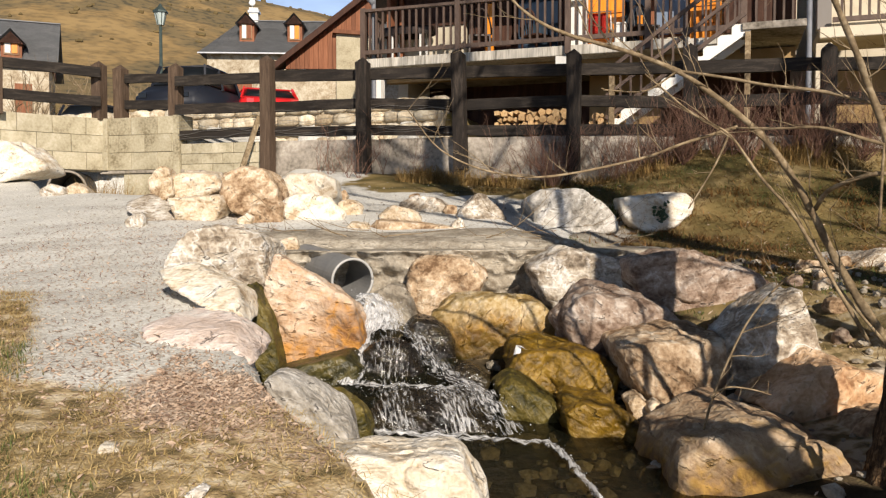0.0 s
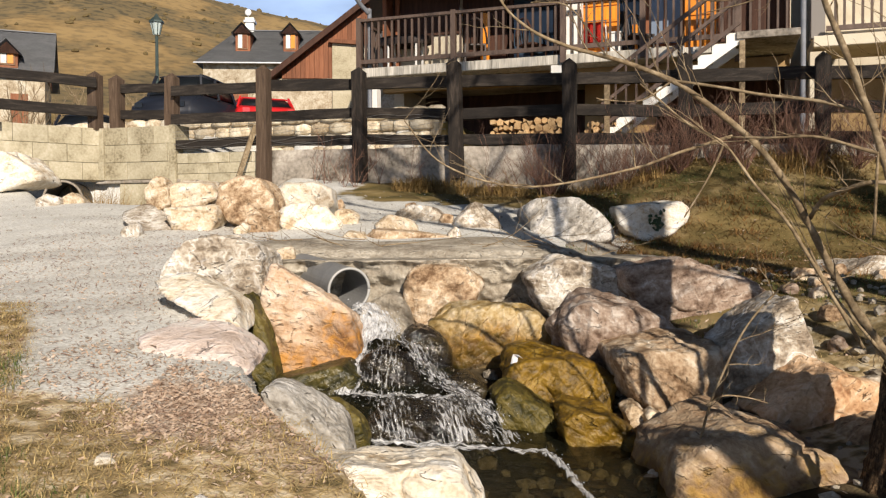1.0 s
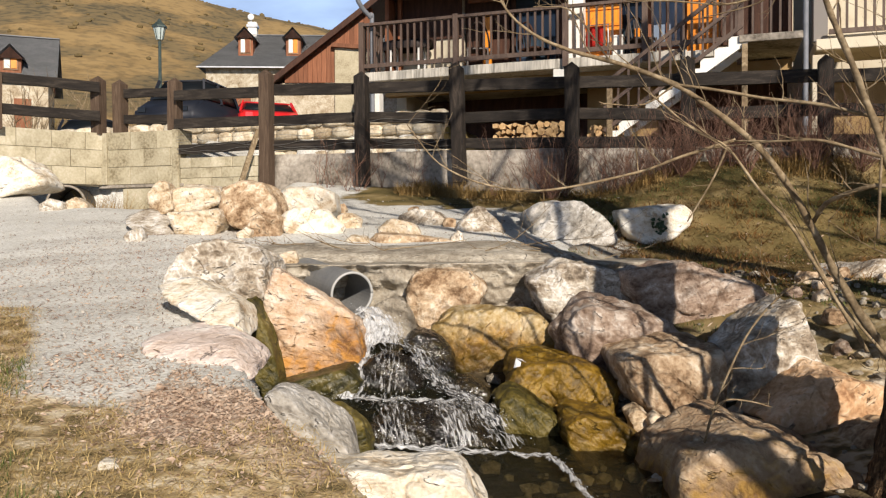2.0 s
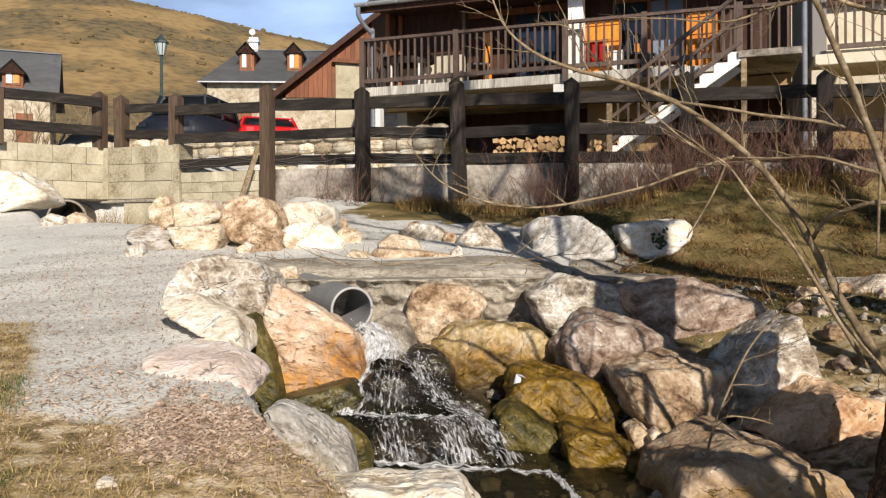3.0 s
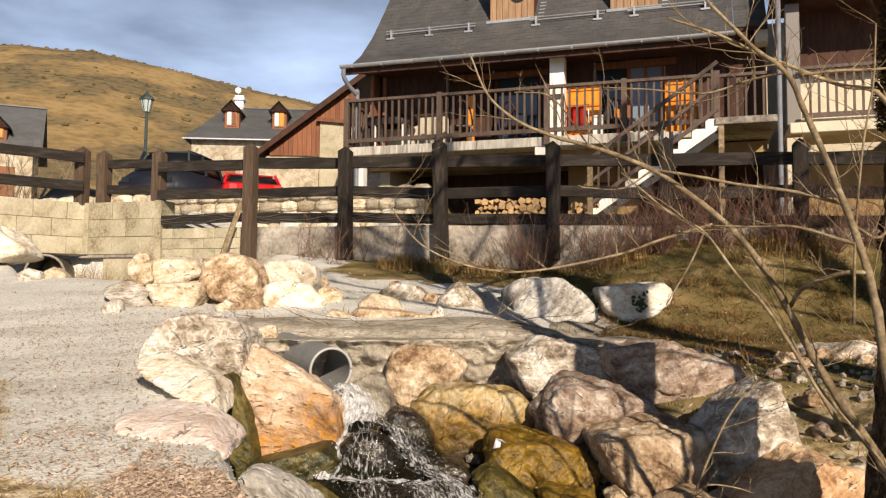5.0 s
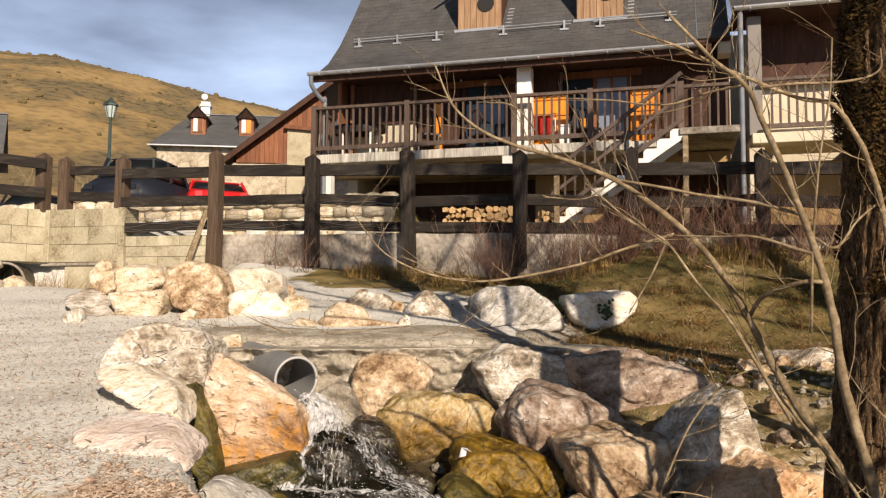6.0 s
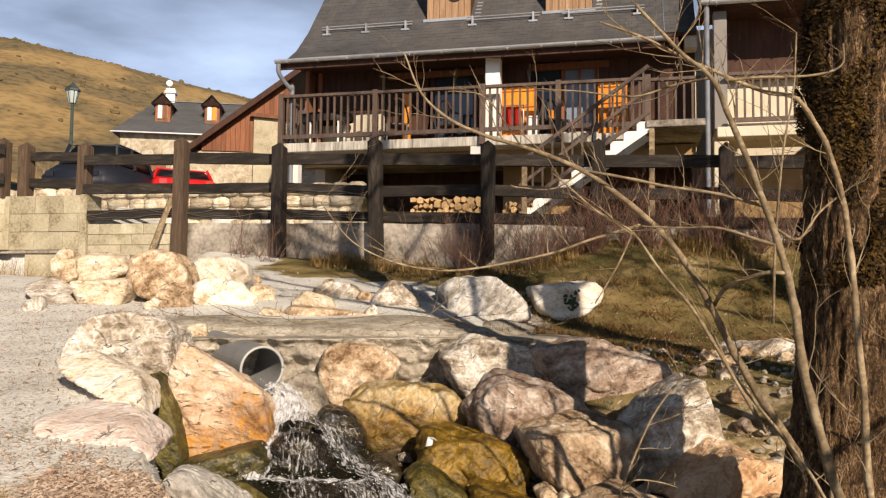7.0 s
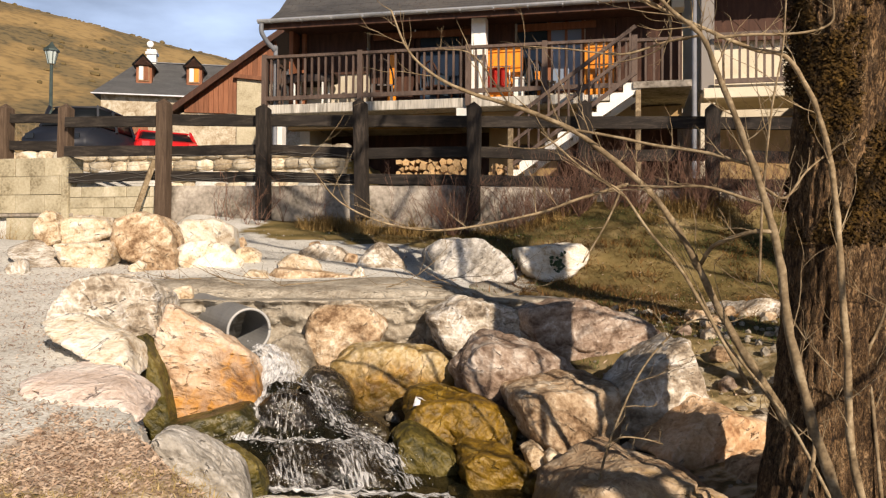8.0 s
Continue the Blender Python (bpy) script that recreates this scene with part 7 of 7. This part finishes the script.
def blades(name, places, mat, label, category, tall, width, droop=0.5, per=9, spread=0.05, rise=1.0):
    """Tufts of bent blades, joined."""
    rg = np.random.default_rng(31)
    V, F = [], []
    for x, y, z, s in places:
        for _ in range(per):
            a, L = rg.uniform(0, 6.283), tall * s * rg.uniform(0.5, 1.2)
            px, py = x + rg.normal(0, spread), y + rg.normal(0, spread)
            lean = droop * rg.uniform(0.2, 1.3)
            dx, dy = math.cos(a), math.sin(a)
            w = width * rg.uniform(0.6, 1.3)
            n = len(V)
            for t in (0.0, 0.55, 1.0):
                out, up = L * lean * t * t, rise * L * t * (1 - 0.35 * lean * t)
                ww = w * (1 - 0.85 * t)
                V += [(px + dx * out - dy * ww, py + dy * out + dx * ww, z - 0.01 + up), (px + dx * out + dy * ww, py + dy * out - dx * ww, z - 0.01 + up)]
            F += [(n, n + 1, n + 3, n + 2), (n + 2, n + 3, n + 5, n + 4)]
    mesh = bpy.data.meshes.new(name)
    mesh.from_pydata(V, [], F)
    mesh.materials.append(mat)
    return tagged(new(name, mesh), label, category, kind="stuff")


def tufts(n, area, keep=None, near=1.0):
    out = []
    tries = 0
    while len(out) < n and tries < n * 30:
        tries += 1
        x, y = scatter.uniform(area[0], area[1]), area[2] + (area[3] - area[2]) * scatter.random() ** near
        if keep and not keep(x, y):
            continue
        out.append((x, y, float(land(x, y)), scatter.uniform(0.5, 1.2)))
    return out


def front_of(x, y):
    return -((x - FX) * FN.x + (y - FY) * FN.y)


blades("dry_grass", tufts(5600, (-3.6, 0.1, 1.6, 6.5), lambda x, y: near_grass(x, y) and (x < -1.35 + 0.3 * math.sin(y * 5) or scatter.random() < 0.5)), STRAW, "matted dry straw-coloured grass on the near bank", "grass", 0.07, 0.0026, 2.2, 8, 0.05, 0.75)
blades("green_grass", tufts(900, (-3.6, -0.9, 1.6, 5.0), lambda x, y: near_grass(x, y) and wobble(np.array(x), np.array(y), 2.0, 4.0) > 0.25), GREEN, "short green grass in the dry turf", "grass", 0.06, 0.003, 0.8, 8)
blades("dry_grass", tufts(6500, (0.3, 9.5, 7.5, 14.2), lambda x, y: 0.12 < front_of(x, y) < 5.5 and (x > 2.0 or front_of(x, y) < 1.4) and x > -1.2), BROWN_GRASS, "matted brown winter grass on the bank below the wall", "grass", 0.10, 0.005, 2.4, 10, 0.08, 0.55)
blades("green_grass", tufts(1500, (1.4, 8.5, 6.5, 13.0), lambda x, y: front_of(x, y) > 0.8 and wobble(np.array(x), np.array(y), 1.3, 4.0) > -0.1), GREEN, "short olive grass on the far bank", "grass", 0.07, 0.004, 0.8, 8, 0.06)
blades("tall_grass", tufts(700, (-1.0, 8.0, 11.0, 15.2), lambda x, y: 0.15 < front_of(x, y) < 0.95 and x > -0.9 and wobble(np.array(x), np.array(y), 1.7, 2.0) > 0.05), BROWN_GRASS, "tall ochre grass at the foot of the wall", "grass", 0.26, 0.006, 1.2, 9, 0.06)
blades("dry_grass", tufts(520, (1.2, 9.0, 7.2, 13.6), lambda x, y: 0.5 < front_of(x, y) < 6.0 and x > 1.6 and wobble(np.array(x), np.array(y), 1.9, 5.0) > 0.18), RUSSET, "russet clumps of dead grass on the bank", "grass", 0.22, 0.006, 1.7, 14, 0.09, 0.7)
blades("dry_grass", tufts(700, (2.4, 5.2, 3.2, 7.5)), STRAW, "flattened dry grass between the stones under the trees", "grass", 0.07, 0.003, 2.2, 7, 0.05, 0.6)
blades("reed", tufts(150, (-6.5, -5.5, 14.3, 15.3)), BROWN_GRASS, "brown dead stalks beside the culvert", "plants", 0.7, 0.006, 0.7, 6, 0.1)
blades("weed", [(-0.30 + scatter.uniform(-0.12, 0.1), 4.15 + scatter.uniform(-0.1, 0.1), 0.40, 1.0) for _ in range(26)], GREEN, "fresh green weed at the foot of a grey boulder", "plants", 0.10, 0.006, 0.9, 8, 0.03)
blades("weed", [(2.22 + scatter.uniform(-0.14, 0.12), 11.4 + scatter.uniform(-0.1, 0.1), 1.62, 1.0) for _ in range(30)], GREEN, "green weed between two pale boulders", "plants", 0.22, 0.012, 0.8, 8, 0.05)

# bramble thicket in front of the wall
bramble = thing("bramble", "leafless red-brown bramble thicket against the wall", "shrub")
for k in range(84):
    along = 5.2 + 7.0 * scatter.random() if k < 70 else scatter.uniform(0.8, 5.0)
    p = on_fence(along, -scatter.uniform(0.12, 0.7))
    p.z = float(land(p.x, p.y)) - 0.03
    bm = bm_new()
    for _ in range(9 if k < 70 else 3):
        twig_spray(bm, scatter, p, Vector((scatter.uniform(-1, 1), scatter.uniform(-1, 0.3), scatter.uniform(0.6, 2.2))), scatter.uniform(0.4, 0.95), 0.006, 2)
    part("cane", bm, DARK_TWIG, bramble)

# fallen leaves and bits of twig
def flakes(name, places, mat, label, category, size, slim=1.0):
    rg = np.random.default_rng(12)
    V, F = [], []
    for x, y, z, s in places:
        a, t = rg.uniform(0, 6.283), rg.uniform(-0.5, 0.5)
        L, w = size * s * rg.uniform(0.6, 1.4), size * s * rg.uniform(0.12, 0.5) * slim
        c, d = np.array([math.cos(a), math.sin(a), t * 1.3]), np.array([-math.sin(a), math.cos(a), rg.uniform(-1.0, 1.0)])
        o = np.array([x, y, z + 0.006 + 0.4 * size * abs(t)])
        n = len(V)
        V += [(o - c * L).tolist(), (o + d * w + [0, 0, 0.2 * w]).tolist(), (o + c * L).tolist(), (o - d * w + [0, 0, 0.2 * w]).tolist()]
        F += [(n, n + 1, n + 2, n + 3)]
    mesh = bpy.data.meshes.new(name)
    mesh.from_pydata(V, [], F)
    mesh.materials.append(mat)
    return tagged(new(name, mesh), label, category, kind="stuff")


def in_drift(x, y):
    d = abs(y - 3.75 + 0.35 * (x + 0.9)) - 0.35 + 0.2 * math.sin(x * 5 + y * 3)
    if x < -1.4 and scatter.random() < 0.8:
        return False
    return x < -0.3 - 0.25 * (y - 3.2) and scatter.random() < math.exp(-max(d, 0) * 6.5)


flakes("fallen_leaves", tufts(6500, (-2.1, -0.3, 2.2, 6.0), in_drift), LITTER, "drift of brown fallen leaves on the gravel", "leaves", 0.014)
flakes("straw", tufts(5200, (-3.6, 0.1, 1.6, 6.5), near_grass), STRAW, "flattened straws and dead stalks on the near bank", "grass", 0.042, 0.075)
flakes("fallen_leaves", tufts(3600, (-3.4, 0.1, 1.8, 5.0), near_grass), LITTER, "brown leaves caught in the matted grass", "leaves", 0.013)
flakes("fallen_leaves", tufts(4600, (-4.2, -0.8, 3.5, 9.5), lambda x, y: x < -0.55 - 0.14 * y and abs(x) < 0.6 * y), LITTER, "scattered dry leaves and bits of twig on the gravel path", "leaves", 0.013)
flakes("twig_bits", tufts(4400, (-4.6, -0.7, 3.3, 11.0), lambda x, y: x < -0.5 - 0.14 * y and abs(x) < 0.6 * y), DARK_TWIG, "broken twig bits strewn over the gravel path", "twigs", 0.028, 0.22)
blades("long_straw", tufts(90, (-3.4, -0.8, 1.9, 5.2), near_grass), STRAW, "long bent golden straws in the near grass", "grass", 0.22, 0.0015, 2.2, 4, 0.04, 0.4)
flakes("fallen_leaves", tufts(1500, (1.0, 5.5, 4.0, 12.0)), LITTER, "brown leaves scattered over the far bank", "leaves", 0.022)
V, F = [], []
for _ in range(34):
    cx, cz, s, a = 2.82 + scatter.gauss(0, 0.05), 1.69 + scatter.gauss(0, 0.05), scatter.uniform(0.02, 0.04), scatter.uniform(0, 6.28)
    cy = 10.84 + scatter.uniform(-0.03, 0.03)
    n0 = len(V)
    for k in range(5):
        rr = s * (1.0 if k % 2 == 0 else 0.6)
        V.append((cx + rr * math.cos(a + k * 1.2566), cy + scatter.uniform(-0.012, 0.012), cz + rr * math.sin(a + k * 1.2566)))
    F.append(tuple(range(n0, n0 + 5)))
mesh = bpy.data.meshes.new("ivy")
mesh.from_pydata(V, [], F)
mesh.materials.append(LEAF)
tagged(new("ivy", mesh), "dark ivy sprig on a white boulder", "plants", kind="stuff")

# dead sticks on the shelf above the pipe and on the path
for k in range(22):
    if k < 13:
        x, y = scatter.uniform(-1.8, 2.0), scatter.uniform(8.5, 9.3)
        d = Vector((scatter.uniform(-1, 1), scatter.uniform(-0.2, 0.2), 0.03))
    else:
        x, y = scatter.uniform(-2.4, -0.9), scatter.uniform(3.0, 6.5)
        d = Vector((scatter.uniform(-1, 1), scatter.uniform(-1, 1), 0.02))
    bm = bm_new()
    twig_spray(bm, scatter, (0, 0, 0), d, scatter.uniform(0.3, 1.0) if k < 13 else scatter.uniform(0.12, 0.35), 0.006 if k < 13 else 0.003, 1)
    ob = part("stick", bm, TWIG)
    ob.location = (x, y, float(land(x, y)) + 0.03)
    tagged(ob, "dead grey stick lying on the ground", "stick", "fallen sticks")
paper = part("paper_scrap", (lambda b: (b.faces.new([b.verts.new(c) for c in ((0, 0, 0), (0.05, 0.01, 0.01), (0.06, 0.02, 0.06), (0.02, 0.0, 0.07))]), b.faces.new([b.verts.new(c) for c in ((0.02, 0.0, 0.07), (0.06, 0.02, 0.06), (0.09, -0.02, 0.04))]), b)[2])(bm_new()), DISH)
paper.location = (0.49, 5.78, 0.66)
tagged(paper, "crumpled scrap of white paper on a mossy rock", "litter")

# bare bushes and hedges beyond the yard
for x, y, z, h, n in ((-14.5, 33, 4.5, 2.6, 14), (-17.0, 34, 4.6, 3.0, 14), (-12.5, 36, 5.0, 2.4, 12), (-19.0, 40, 5.4, 3.2, 12), (-9.8, 30, 4.3, 1.8, 12), (-7.0, 29, 4.2, 1.8, 12), (-15.5, 45, 5.5, 3.4, 14)):
    bush = thing("bush", "bare twiggy brown bush beyond the yard", "shrub", group="bare bushes")
    z = float(land(x, y))
    bm = bm_new()
    for _ in range(n):
        twig_spray(bm, scatter, (x + scatter.uniform(-1.2, 1.2), y + scatter.uniform(-0.6, 0.6), z), Vector((scatter.uniform(-0.5, 0.5), scatter.uniform(-0.4, 0.4), 1.5)), h * scatter.uniform(0.7, 1.1), 0.035, 2)
    part("crown", bm, TWIG, bush)
# dark scrub along the skyline and slopes of the hill
V, F = [], []
rg = np.random.default_rng(5)
base = bm_new(); bmesh.ops.create_icosphere(base, subdivisions=1, radius=1.0)
co0 = np.array([v.co[:] for v in base.verts]); fa0 = np.array([[v.index for v in f.verts] for f in base.faces]); base.free()
for k in range(900):
    u = rg.uniform(-0.85, 0.1)
    far_y = rg.uniform(150, 470) if k > 260 else rg.uniform(455, 480)
    x = u * far_y
    if k > 260 and wobble(np.array(x), np.array(far_y), 0.02, 1.2) < -0.05:
        continue
    s = rg.uniform(0.5, 1.3)
    c = co0 * (s * rg.uniform(0.8, 1.6), s, s * rg.uniform(0.6, 1.0)) * (1 + rg.uniform(-0.35, 0.35, (len(co0), 1)))
    F.append(fa0 + len(V) * len(co0)); V.append(c + (x, far_y, float(land(x, far_y)) + s * 0.3))
mesh = bpy.data.meshes.new("scrub")
mesh.from_pydata(np.concatenate(V).tolist(), [], np.concatenate(F).tolist())
mesh.materials.append(material("dark_heath_scrub", [(0.075, 0.06, 0.028), (0.13, 0.095, 0.04), (0.19, 0.13, 0.05)], 0.4, 3, 0.95, 0.4, 0.3))
tagged(new("scrub", mesh), "dark scrub scattered over the hillside and skyline", "shrub", kind="stuff")

# drops thrown up by the falling water
SPRAY = plain("bright_water_drops", (0.75, 0.78, 0.82), 0.15)
drops = []
for (pts, half, cover), share in zip(falls, (90, 50, 90, 20, 40, 40, 40, 50, 30)):
    line = smooth_line(pts, 12)
    for _ in range(share):
        k = scatter.randrange(len(line))
        w = float(np.interp(k / 12, range(len(half)), half))
        p = line[k] + Vector((scatter.uniform(-w, w), scatter.uniform(-0.06, 0.06), 0.02 + abs(scatter.gauss(0, 0.03))))
        drops.append((p.x, p.y, p.z, 0.0018 + 0.004 * scatter.random() ** 3))
stone_mesh("spray", drops, SPRAY, "white drops of spray over the cascade", "water")
